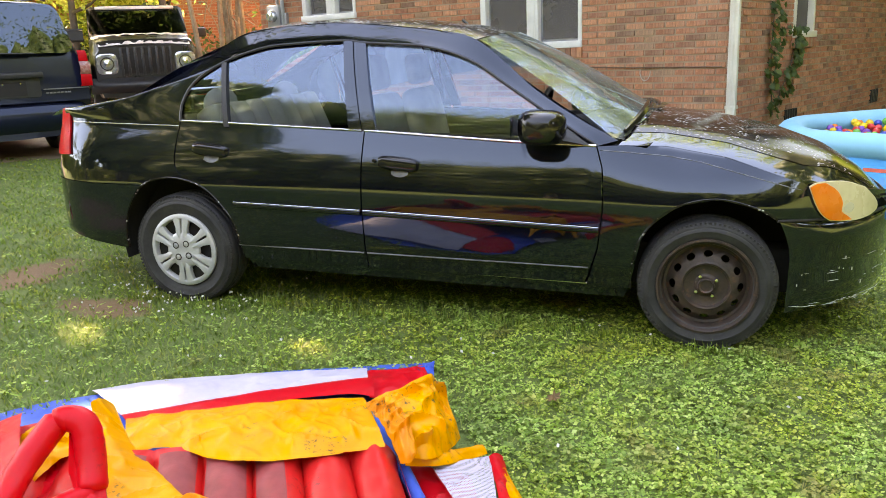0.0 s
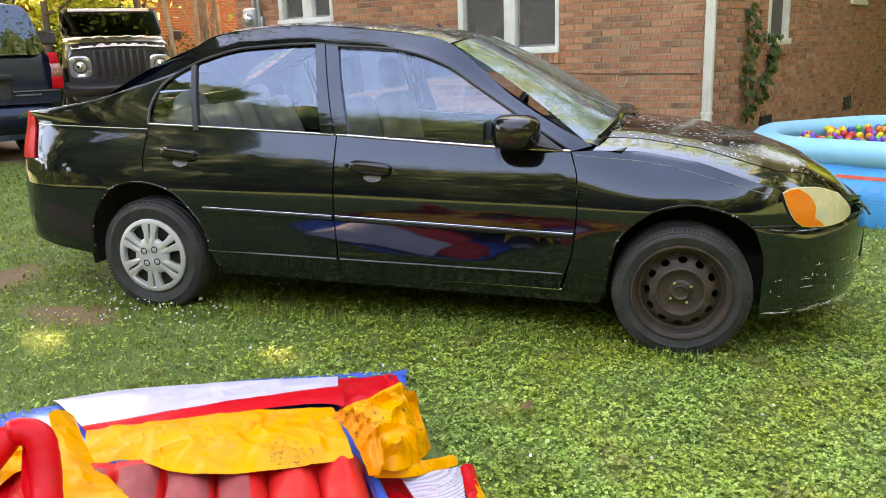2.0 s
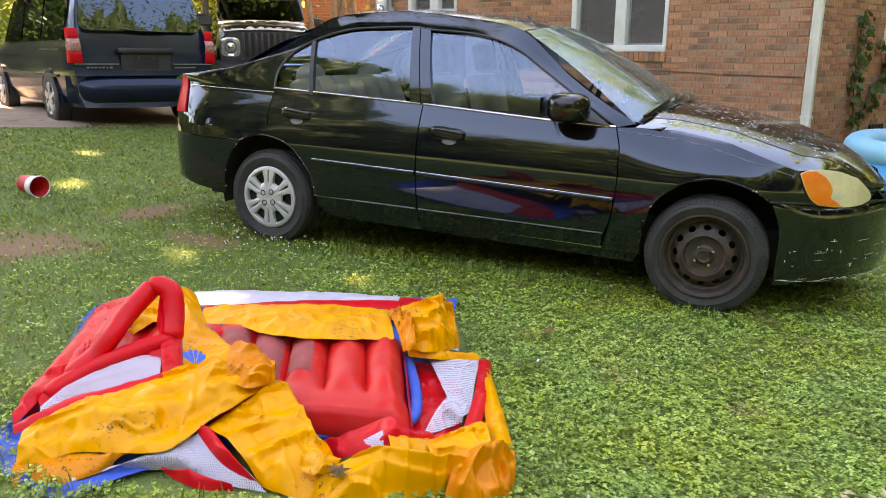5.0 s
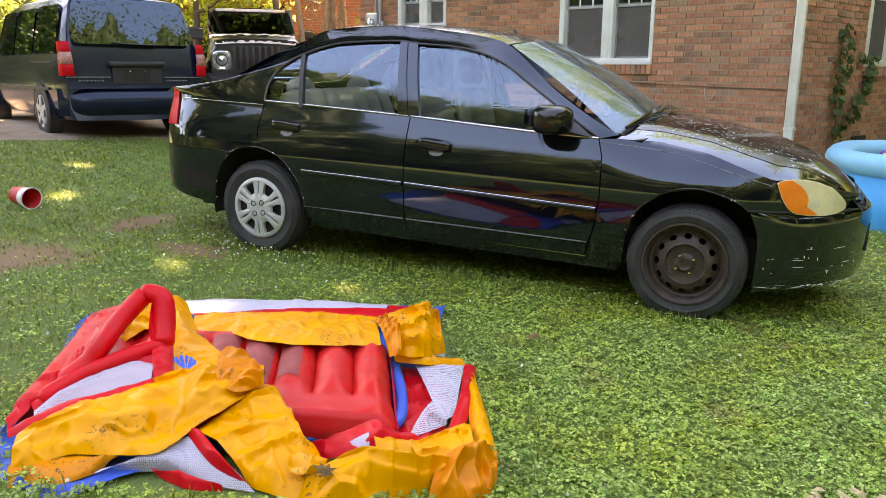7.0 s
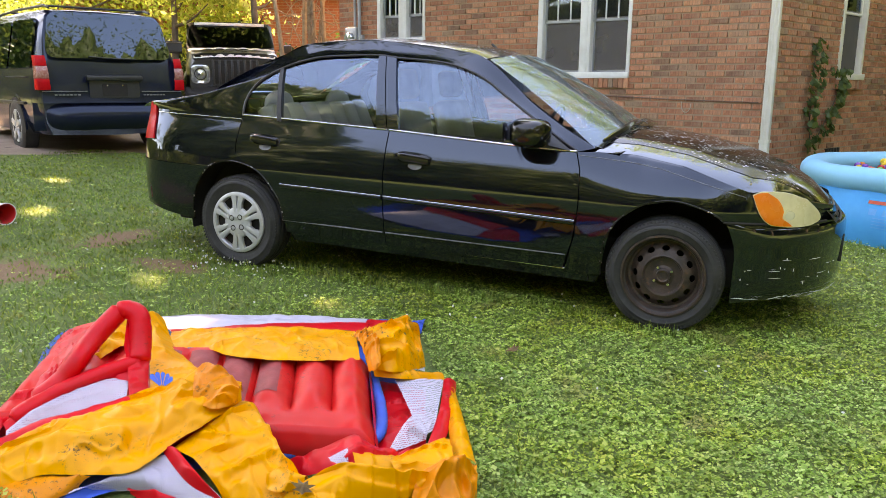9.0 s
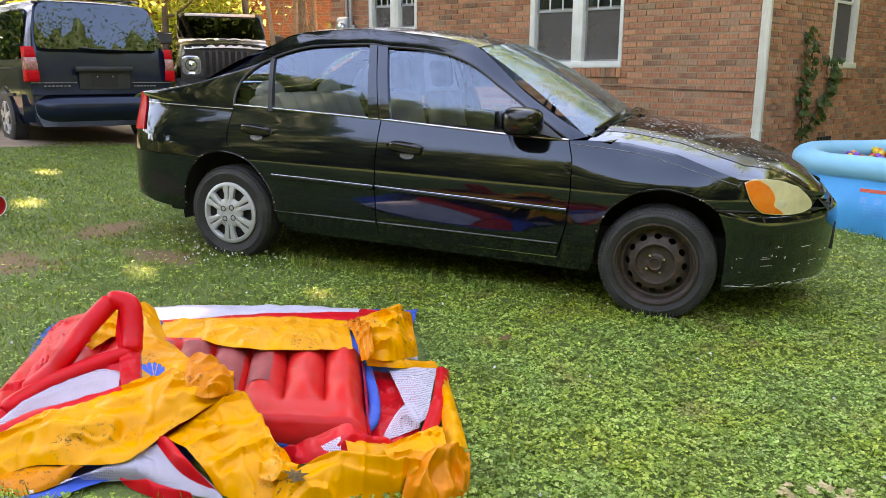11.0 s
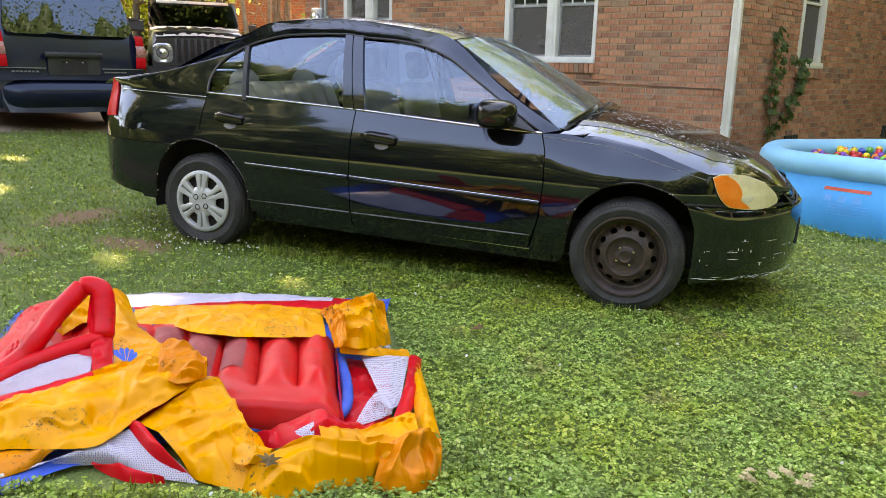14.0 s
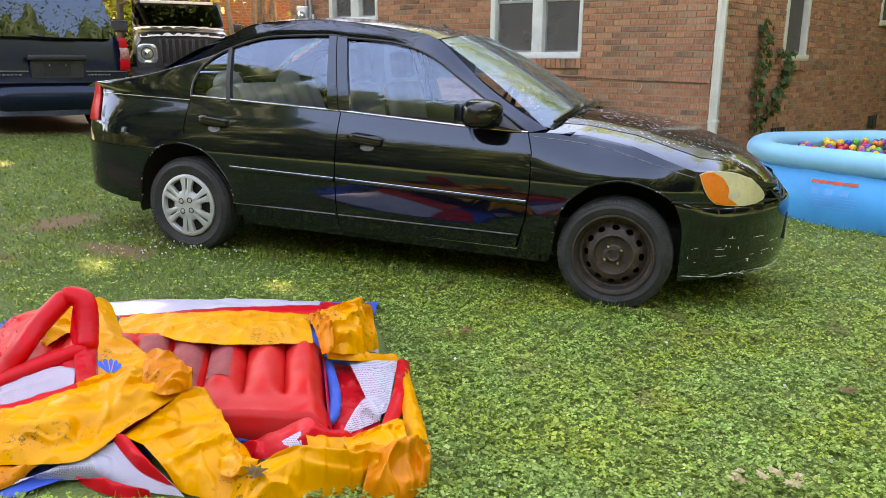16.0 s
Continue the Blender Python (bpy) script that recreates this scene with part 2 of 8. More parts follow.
CLOUDY_LENS = surface("yellowed_lens", (0.70, 0.60, 0.36), (0.58, 0.50, 0.28), 0.28, 0, 9, 40, 0.02, 0.2, 0.12)
PINK_LENS = surface("pale_pink_lens", (0.36, 0.11, 0.095), (0.42, 0.20, 0.16), 0.25, 0, 30, 60, 0.05, 0.1, 0.1)
LAMP_LENS = surface("lamp_reflector", (0.55, 0.56, 0.58), (0.34, 0.35, 0.37), 0.15, 0.7, 22, 60, 0.1, 1.0, 0.2)
PLASTER_WHITE = surface("white_paint", (0.78, 0.77, 0.74), (0.66, 0.65, 0.61), 0.5, 0, 4, 60, 0.1, 0, 0.1, (0.40, 0.37, 0.32), 0.70)
DULL = surface("dull_stripe", (0.20, 0.20, 0.21), (0.10, 0.10, 0.11), 0.5, 0.2, 20, 60, 0.02)
BLACK_GLOSS = surface("smooth_black_plastic", (0.004, 0.004, 0.005), (0.008, 0.008, 0.008), 0.16, 0, 8, 90, 0.05)
PALE_LENS = surface("pale_reflector", (0.66, 0.60, 0.42), (0.56, 0.50, 0.34), 0.15, 0, 30, 60, 0.02, 0.6, 0.1)
PANE_GLASS = glass("window_pane", (0.42, 0.43, 0.43), 1.0, 1.45)


def dusty_glare_glass():
    """Windscreen glass under dusty washed streaks and specks; the pale film also paints in sky glare."""
    ma = glass("dusty_glare_windscreen", (0.50, 0.54, 0.54), 1.0, 2.1)
    n, l = ma.node_tree.nodes, ma.node_tree.links
    out = n["Material Output"]
    clear = out.inputs[0].links[0].from_socket
    df, mx = n.new("ShaderNodeBsdfDiffuse"), n.new("ShaderNodeMixShader")
    df.inputs[0].default_value = (0.60, 0.64, 0.50, 1)
    # Pale diffuse film lifts the brightness, painting in reflected sky.
    film = ramp(n, l, noise_node(n, l, 3.0, 4, 0.6, stretch=(0.5, 2.0, 0.5)), [(0.35, 0.05), (0.7, 0.19)])
    speck = ramp(n, l, noise_node(n, l, 110, 2, 0.5), [(0.67, 0.0), (0.71, 0.9)])
    l.new(mix(n, l, 1.0, film, speck, "LIGHTEN"), mx.inputs[0])
    l.new(clear, mx.inputs[1])
    l.new(df.outputs[0], mx.inputs[2])
    l.new(mx.outputs[0], out.inputs[0])
    return ma


DUSTY_GLARE_GLASS = dusty_glare_glass()


# ---- ground: one gently sloping sheet ----
def rise(x, y):
    """Height of the ground: it falls slowly to the right, and lies higher by the drive."""
    z = -0.031 * (max(min(x, 3.2), -3.0) + 1.31)
    z += -0.075 * (min(x + 3.0, 0.0)) * (1 if x > -7 else 0) if x > -7 else 0.30
    return z


def ground_height(x, y):
    return rise(x, y) + 0.012 * noise.noise((x * 0.9, y * 0.9, 0.3)) + 0.006 * noise.noise((x * 3.1, y * 3.1, 4.0))


def lawn_material():
    ma, n, l, b = material("lawn")
    tc = n.new("ShaderNodeTexCoord").outputs["Object"]
    big, mid, small = noise_node(n, l, 0.7, 5, 0.6, tc), noise_node(n, l, 5.0, 5, 0.65, tc), noise_node(n, l, 90.0, 3, 0.6, tc)
    col = mix(n, l, ramp(n, l, mid, [(0.35, 0.0), (0.65, 1.0)]), (0.085, 0.135, 0.028), (0.15, 0.195, 0.045))
    col = mix(n, l, ramp(n, l, big, [(0.5, 0.0), (0.75, 0.6)]), col, (0.12, 0.15, 0.04))
    col = mix(n, l, 0.5, col, ramp(n, l, small, [(0.3, 0.15), (0.7, 0.85)]), "OVERLAY")
    # bare red earth: beside the car's tail and where it shows through thin grass
    def blob(cx, cy, rx, ry):
        v = n.new("ShaderNodeVectorMath")
        v.operation = "SUBTRACT"
        l.new(tc, v.inputs[0])
        v.inputs[1].default_value = (cx, cy, 0)
        s = n.new("ShaderNodeVectorMath")
        s.operation = "MULTIPLY"
        l.new(v.outputs[0], s.inputs[0])
        s.inputs[1].default_value = (1 / rx, 1 / ry, 0)
        ln = n.new("ShaderNodeVectorMath")
        ln.operation = "LENGTH"
        l.new(s.outputs[0], ln.inputs[0])
        ad = n.new("ShaderNodeMath")
        ad.operation = "MULTIPLY_ADD"
        l.new(mid, ad.inputs[0])
        ad.inputs[1].default_value = 2.6
        l.new(ln.outputs["Value"], ad.inputs[2])
        return ramp_scaled(n, l, ad.outputs[0])
    earth = mix(n, l, ramp(n, l, small, [(0.3, 0.0), (0.7, 1.0)]), (0.17, 0.092, 0.042), (0.27, 0.155, 0.078))
    for spot in EARTH:
        col = mix(n, l, blob(*spot), col, earth)
    l.new(col, b.inputs["Base Color"])
    b.inputs["Roughness"].default_value = 0.9
    bumped(n, l, b, small, 0.6, 0.02)
    return ma


def ramp_scaled(n, l, value):
    """1 inside a blob, 0 outside, with a ragged edge."""
    mr = n.new("ShaderNodeMapRange")
    mr.inputs["From Min"].default_value, mr.inputs["From Max"].default_value = 1.95, 2.45
    mr.inputs["To Min"].default_value, mr.inputs["To Max"].default_value = 1.0, 0.0
    l.new(value, mr.inputs["Value"])
    return mr.outputs[0]


EARTH = [(-2.45, -0.85, 0.42, 0.42), (-2.55, 0.25, 0.20, 0.42), (-1.72, -0.22, 0.30, 0.16), (-3.3, -1.1, 0.7, 0.40)]
LAWN = lawn_material()


def build_ground():
    xs = np.concatenate([[-300, -120, -60, -30, -18], np.linspace(-12, 8, 81), [12, 20, 40, 100, 300]])
    ys = np.concatenate([[-300, -120, -50, -25, -12], np.linspace(-8, 12, 81), [16, 25, 50, 120, 300]])
    vs = [(x, y, ground_height(x, y)) for x in xs for y in ys]
    k = len(ys)
    fs = [(i * k + j, (i + 1) * k + j, (i + 1) * k + j + 1, i * k + j + 1) for i in range(len(xs) - 1) for j in range(k - 1)]
    return tagged(Build().add(vs, fs).part("ground", LAWN), "green clover lawn with bare red earth patches", "lawn", kind="structure")


ground = build_ground()


# ---- the black sedan: x forward, its right flank on -y, hubs at z 0.29 ----
HUB = 0.29
ARCH_REAR = [(-0.958, 0.266), (-0.978, 0.433), (-1.047, 0.545), (-1.141, 0.631), (-1.263, 0.671), (-1.386, 0.674), (-1.511, 0.632), (-1.600, 0.525), (-1.637, 0.432), (-1.664, 0.290)]
ARCH_FRONT = [(0.986, 0.252), (0.992, 0.383), (1.012, 0.472), (1.070, 0.565), (1.177, 0.647), (1.331, 0.680), (1.486, 0.646), (1.570, 0.600)]
CAR = Matrix.Translation((0, 0.83, 0.2495)) @ pose(0, 0, 0, 0, 1.77, 0) @ Matrix.Translation((0, 0, -HUB))


def car_plan(x):
    a, b = min(max(0, (x - 1.2) / 0.97), 1), min(max(0, (-x - 1.4) / 0.88), 1)
    return (1 - a ** 2.6) ** 0.6 * (1 - b ** 6) ** 0.4


def car_half(x, z):
    """Half the car's width at x and z: flank below the belt, leaning glasshouse above."""
    if z > 0.93:
        w = 0.771 - 0.24 * (z - 0.93) - 0.42 * (z - 0.93) ** 2
    else:
        w = interp(z, [0.2, 0.25, 0.335, 0.35, 0.45, 0.56, 0.64, 0.70, 0.76, 0.80, 0.84, 0.88, 0.915, 0.93], [0.785, 0.805, 0.826, 0.840, 0.850, 0.856, 0.856, 0.850, 0.838, 0.826, 0.811, 0.794, 0.778, 0.771])
    over = min(max((x - 0.8) / 0.35, 0.0), 1.0) * min(max((1.68 - x) / 0.23, 0.0), 1.0)      # the front wings roll over more
    w -= 0.065 * over * min(max((z - 0.66) / 0.22, 0.0), 1.1) ** 1.7
    return w * car_plan(x)


def flank(name, bottom, top, left, right, mat, parent, side, nu=24, nv=16, out=0.0, label="", lip=0.018):
    """A skin panel on the flank between four edges in the xz plane, with a turned-in rim."""
    c = [even([Vector((x, z)) for x, z in e], 30) for e in (bottom, top, left, right)]
    fn = coons(*c)
    def at(i, j):
        u, v = min(max(i - 1, 0), nu) / nu, min(max(j - 1, 0), nv) / nv
        x, z = fn(0.0015 + 0.997 * u, 0.002 + 0.996 * v)
        rim = i in (0, nu + 2) or j in (0, nv + 2)
        return (x, side * (car_half(x, z) + out - (lip if rim else 0)), z)
    return Build().grid(lambda u, v: at(round(u * (nu + 2)), round(v * (nv + 2))), nu + 2, nv + 2).part(name, mat, parent, label, sharp=50)


def strip(parent, name, pts, width, mat, side, out, label="", thick=0.006):
    """A raised moulding along the flank."""
    pts = even([Vector((x, z)) for x, z in pts], 24)
    b = Build()
    def fn(u, v):
        p = pts[round(u * 24)]
        ang = math.pi * v
        z = p.y + width / 2 * math.cos(ang)
        return (p.x, side * (car_half(p.x, p.y) + out + thick * math.sin(ang)), z)
    return b.grid(fn, 24, 6).part(name, mat, parent, label)


def tyre_and_rim(m, kind, parent_car, name):
    """A road wheel standing in the xz plane; its outer face looks along -y before m turns it."""
    w = thing(name, "", "")
    w.parent = parent_car
    w.matrix_local = m
    lie = pose(0, 0, 0, 90, 0, 0)      # turns z to -y
    prof = [(0.206, -0.178), (0.215, -0.185), (0.252, -0.186), (0.278, -0.178), (0.291, -0.165), (0.297, -0.15), (0.297, -0.125), (0.289, -0.122), (0.289, -0.116), (0.298, -0.113),
            (0.298, -0.093), (0.290, -0.09), (0.290, -0.084), (0.298, -0.081), (0.297, -0.055), (0.289, -0.052), (0.289, -0.046), (0.297, -0.043), (0.297, -0.03), (0.290, -0.014), (0.279, -0.004),
            (0.268, 0.002), (0.262, 0.0015), (0.259, 0.004), (0.246, 0.006), (0.243, 0.004), (0.226, 0.004), (0.218, 0.000), (0.210, -0.003), (0.200, -0.005), (0.191, -0.012)]
    b = Build().lathe(prof, 72, lie)
    for k in range(90):       # shoulder blocks
        a = 6.2832 * k / 90
        b.box((-0.007, -0.012, 0.276), (0.003, 0.014, 0.2862), 0, Matrix.Rotation(a, 4, "Y") @ Matrix.Translation((0, 0.012, 0)))
    b.part("tyre", RUBBER, w, "worn black rubber tyre with dried mud")
    if kind == "steel":
        rim = Build().lathe([(0.208, -0.16), (0.206, -0.02), (0.214, -0.004), (0.212, 0.006), (0.204, 0.007), (0.196, -0.006), (0.186, -0.03), (0.180, -0.052), (0.168, -0.056)], 72, lie)
        # dished disc with twelve oval holes
        n, r0, r1, prof_z = 12, 0.112, 0.168, lambda r: interp(r, [0.10, 0.125, 0.14, 0.155, 0.168], [-0.012, -0.018, -0.026, -0.042, -0.056])
        for k in range(n):
            a0 = 6.2832 * k / n
            half = math.pi / n
            ring = []
            for q in range(16):
                t = 6.2832 * q / 16
                c, s = math.cos(t), math.sin(t)
                sq = 1 / max(abs(c), abs(s))
                outer = (0.5 * (r0 + r1) + 0.5 * (r1 - r0) * s * sq, a0 + half * c * sq)
                inner = (0.142 + 0.0135 * s, a0 + 0.0195 * c / 0.142)
                ring.append((outer, inner))
            pol = lambda r, a, dz=0.0: lie @ Vector((r * math.cos(a), r * math.sin(a), prof_z(r) + dz))
            vs = [pol(*o) for o, i in ring] + [pol(*i) for o, i in ring] + [pol(*i, -0.012) for o, i in ring]
            fs = [(q, (q + 1) % 16, (q + 1) % 16 + 16, q + 16) for q in range(16)] + [(q + 16, (q + 1) % 16 + 16, (q + 1) % 16 + 32, q + 32) for q in range(16)]
            rim.add(vs, fs)
        rim.lathe([(0.112, -0.0145), (0.104, -0.010), (0.098, -0.012), (0.092, -0.026), (0.080, -0.030), (0.052, -0.030), (0.046, -0.024), (0.036, -0.022), (0.034, -0.008), (0.030, -0.006), (0.024, -0.012), (0.0001, -0.013)], 48, lie)
        rim.part("rim", RUST, w, "rusty bare steel rim with oval holes")
        for k in range(4):
            a = 6.2832 * k / 4 + 0.6
            Build().lathe([(0.0095, -0.03), (0.0095, -0.012), (0.0075, -0.008), (0.0001, -0.007)], 6, lie @ Matrix.Translation((0.05 * math.cos(a), 0.05 * math.sin(a), 0))).part("lug_nut", CHROME, w, "worn bright lug nut")
    else:
        Build().lathe([(0.208, -0.16), (0.206, -0.03), (0.0001, -0.04)], 48, lie).part("rim", UNDER, w, "dark steel rim behind the cover")
        lie = lie @ Matrix.Diagonal((0.93, 0.93, 1, 1))
        cap = Build().lathe([(0.176, -0.02), (0.178, 0.002), (0.184, 0.009), (0.198, 0.008), (0.207, 0.003), (0.208, -0.008)], 72, lie)
        cap.lathe([(0.106, -0.006), (0.102, 0.006), (0.090, 0.013), (0.045, 0.017), (0.030, 0.016), (0.026, 0.014), (0.0001, 0.0145)], 48, lie)
        cap.part("hubcap", SILVER, w, "silver six-armed plastic hubcap")
        for k in range(6):
            turn = lie @ Matrix.Rotation(6.2832 * k / 6 + math.pi / 2, 4, "Z")
            for s in (-1, 1):
                r = [(0.070, 0.003 * s, 0.013), (0.076, 0.034 * s, 0.011), (0.130, 0.036 * s, 0.009), (0.186, 0.056 * s, 0.004), (0.186, 0.007 * s, 0.006), (0.130, 0.005 * s, 0.010)]
                mid_ = [(0.074, 0.015 * s, 0.018), (0.130, 0.020 * s, 0.015), (0.186, 0.032 * s, 0.010)]
                vs = [turn @ Vector(q) for q in r + mid_] + [turn @ Vector((q[0], q[1], -0.014)) for q in r]
                Build().add(vs, [(0, 6, 7, 5), (6, 1, 2, 7), (5, 7, 8, 4), (7, 2, 3, 8), (0, 1, 6), (3, 4, 8)] + [(q, (q + 1) % 6, (q + 1) % 6 + 9, q + 9) for q in range(6)]).part("spoke", SILVER, w)
        for k in range(4):
            a = 6.2832 * k / 4 + 0.95
            Build().lathe([(0.020, 0.0150), (0.0195, 0.0178), (0.0145, 0.0178), (0.0140, 0.0170)], 14, lie @ Matrix.Translation((0.048 * math.cos(a), 0.048 * math.sin(a), 0))).part("lug_hole", UNDER, w, "dark lug hole")
            Build().lathe([(0.0115, 0.0165), (0.0110, 0.0190), (0.0080, 0.0200), (0.0001, 0.0205)], 6, lie @ Matrix.Translation((0.048 * math.cos(a), 0.048 * math.sin(a), 0))).part("lug_nut", SILVER, w, "worn bright lug nut")
    return w


def build_sedan():
    car = thing("sedan_car", "black four-door sedan with faded bonnet, parked on the lawn", "car", CAR)
    BELT = [(-1.30, 0.957), (-1.026, 0.950), (-0.30, 0.927), (0.43, 0.893), (0.807, 0.884)]
    for side in (-1, 1):
        near = side < 0
        nu, nv = (30, 20) if near else (14, 10)
        belt_f = [(-0.2835, 0.926), (0.43, 0.892), (0.808, 0.884)]
        belt_r = [(-1.296, 0.957), (-1.026, 0.950), (-0.287, 0.927)]
        seam_f = [(0.785, 0.262), (0.837, 0.433), (0.854, 0.613), (0.845, 0.787), (0.812, 0.884)]
        door = flank("front_door", [(-0.2705, 0.262), (0.785, 0.262)], belt_f, [(-0.2705, 0.262), (-0.279, 0.6), (-0.2835, 0.926)], seam_f, PAINT, car, side, nu, nv)
        arch_r = [(-0.958, 0.266), (-0.978, 0.433), (-1.047, 0.545), (-1.141, 0.631), (-1.222, 0.662), (-1.272, 0.690), (-1.305, 0.725), (-1.313, 0.78), (-1.308, 0.9), (-1.300, 0.957)]
        rdoor = flank("rear_door", [(-0.958, 0.266), (-0.274, 0.262)], belt_r, arch_r, [(-0.274, 0.262), (-0.2825, 0.6), (-0.287, 0.927)], PAINT, car, side, nu, nv)
        flank("fender", [(0.790, 0.25), (0.986, 0.252), (0.992, 0.383), (1.012, 0.472), (1.070, 0.565), (1.177, 0.647), (1.331, 0.680), (1.486, 0.646), (1.570, 0.600), (1.657, 0.598), (1.775, 0.592)],
              [(0.815, 0.884), (0.9, 0.889), (1.1, 0.885), (1.36, 0.845), (1.684, 0.742)],
              [(0.790, 0.25), (0.840, 0.433), (0.857, 0.613), (0.848, 0.787), (0.815, 0.884)], [(1.775, 0.592), (1.723, 0.656), (1.690, 0.725), (1.684, 0.742)], PAINT, car, side, 40, nv)
        flank("quarter_panel", [(-2.15, 0.648), (-1.8, 0.636), (-1.511, 0.634), (-1.45, 0.657), (-1.386, 0.674), (-1.30, 0.674), (-1.226, 0.664)], [(-2.125, 0.985), (-1.98, 0.965), (-1.7, 0.957), (-1.304, 0.957)],
              [(-2.15, 0.645), (-2.16, 0.80), (-2.125, 0.985)], [(-1.226, 0.664), (-1.276, 0.694), (-1.309, 0.728), (-1.317, 0.78), (-1.312, 0.9), (-1.304, 0.957)], PAINT, car, side, 44, nv)
        flank("rear_bumper_corner", [(-2.265, 0.40), (-2.1, 0.345), (-1.9, 0.305), (-1.668, 0.275)], [(-2.265, 0.655), (-2.1, 0.642), (-1.8, 0.632), (-1.511, 0.630)], [(-2.265, 0.40), (-2.272, 0.5), (-2.265, 0.655)],
              [(-1.668, 0.275), (-1.637, 0.432), (-1.600, 0.525), (-1.555, 0.592), (-1.511, 0.630)], PAINT, car, side, 44, 12, 0.004)
        flank("sill", [(-0.93, 0.212), (0.96, 0.198)], [(-0.945, 0.268), (0.985, 0.256)], [(-0.93, 0.212), (-0.945, 0.268)], [(0.96, 0.198), (0.985, 0.256)], PAINT, car, side, 20, 4, -0.012)
        for arch in (ARCH_REAR, ARCH_FRONT):
            c = smooth_curve([(x, 0.0, z) for x, z in arch], 40)
            Build().tube([(p.x, side * (car_half(p.x, p.z) - 0.004), p.z) for p in c], 0.006, 6).part("arch_lip", HOOD, car, "rolled wheel arch lip, chipped pale")
            hub = Vector((-1.31 if arch is ARCH_REAR else 1.30, 0.0, HUB))
            def flare(u, v, c=c, hub=hub):
                p = c[round(u * 40)]
                q = p + (p - hub).normalized() * 0.06 * v
                return (q.x, side * (car_half(q.x, q.z) - 0.003), q.z)
            Build().grid(flare, 40, 3).part("arch_flare", PAINT, car, "inner flange of the wheel arch")
        strip(car, "sill_strip", [(-0.93, 0.276), (0.93, 0.258)], 0.010, CHROME, side, -0.012, "thin bright sill strip", 0.003)
        # glasshouse frame between the roof edge and the window openings
        outer = smooth_curve([(0.90, 0.735, 0.905), (0.74, 0.70, 0.992), (0.474, 0.645, 1.157), (0.226, 0.59, 1.341), (0.011, 0.555, 1.392), (-0.282, 0.545, 1.421), (-0.525, 0.54, 1.435),
                              (-0.80, 0.545, 1.42), (-1.02, 0.56, 1.386), (-1.225, 0.60, 1.267), (-1.467, 0.655, 1.139), (-1.67, 0.70, 1.058)], 60)
        inner2 = smooth_curve([(0.815, 0.884), (0.61, 1.008), (0.40, 1.138), (0.21, 1.25), (-0.019, 1.315), (-0.327, 1.335), (-0.449, 1.347), (-0.728, 1.334), (-0.89, 1.315), (-1.088, 1.25), (-1.236, 1.157), (-1.298, 1.05), (-1.302, 0.957)], 60)
        inner = [Vector((p.x, car_half(p.x, max(p.y, 0.931)), p.y)) for p in inner2]
        def frame_fn(u, v):
            i = round(u * 60)
            t = (0, 0, 0.10, 0.16, 0.5, 1)[round(v * 5)]
            p = inner[i].lerp(outer[i], t)
            lift = -0.016 if round(v * 5) == 0 else (0.006 if round(v * 5) in (1, 2) else 0.004 * math.sin(math.pi * t))
            return (p.x, side * (p.y + lift), p.z)
        cut = 49
        Build().grid(lambda u, v: frame_fn(u * cut / 60, v), cut, 5).part("window_surround", PAINT, car, "black painted roof rail and pillars", sharp=60)
        seal = Build().tube([(p.x, side * (p.y + 0.004), p.z) for p in inner], 0.007, 6)
        seal.part("window_seal", BLACK_PLASTIC, car, "black rubber window seal")
        # rear pillar and shoulder in one skin, from the window's rear edge to the boot edge
        low = [Vector((x, car_half(x, 0.958) + 0.001, z)) for x, z in zip(np.linspace(-1.302, -2.06, 30), np.interp(np.linspace(-1.302, -2.06, 30), [-2.06, -1.98, -1.7, -1.302], [0.972, 0.964, 0.956, 0.957]))]
        rear_edge = [inner[i].copy() for i in range(60, cut - 1, -1)] + [inner[cut].lerp(outer[cut], t) for t in (0.25, 0.5, 0.75, 1.0)]
        crest = [outer[i].copy() for i in range(cut, 61)] + [Vector((-1.80, 0.70, 1.038)), Vector((-1.95, 0.692, 1.018)), Vector((-2.06, 0.668, 1.007))]
        skin_fn = coons(even(low, 40), even([tuple(p) for p in smooth_curve([tuple(p) for p in crest], 60)], 40), even(rear_edge, 40), [low[-1], low[-1].lerp(crest[-1], 0.5) + Vector((0, 0.012, 0.006)), crest[-1]])
        def pillar(u, v):
            p = skin_fn(u, v)
            k = math.sin(math.pi * v) * min(1.0, 2.5 * u)
            return (p.x, side * (p.y + 0.016 * k), p.z + 0.012 * k)
        Build().grid(pillar, 40, 18).part("rear_pillar", PAINT, car, "black rear pillar and shoulder", sharp=60)
        # belt strip, side moulding, lower body line
        strip(car, "belt_strip", [(-1.30, 0.960), (-1.026, 0.953), (-0.30, 0.930)], 0.012, CHROME, side, 0.002, "bright belt strip", 0.006)
        strip(car, "belt_strip", [(-0.285, 0.930), (0.43, 0.896), (0.812, 0.886)], 0.012, CHROME, side, 0.002, "bright belt strip", 0.006)
        strip(car, "side_moulding", [(-0.973, 0.556), (-0.288, 0.547)], 0.030, PAINT, side, 0.0, "black side moulding", 0.012)
        strip(car, "side_moulding", [(-0.272, 0.547), (0.841, 0.523)], 0.030, PAINT, side, 0.0, "black side moulding", 0.012)
        # Bright strips paint in the highlight on the moulding's upper edge.
        for a_, b_ in (((-0.973, 0.568), (-0.288, 0.559)), ((-0.272, 0.559), (0.841, 0.535))):
            strip(car, "moulding_highlight", [a_, b_], 0.005, CHROME, side, 0.008, "bright strip painted as the side moulding's highlight", 0.002)
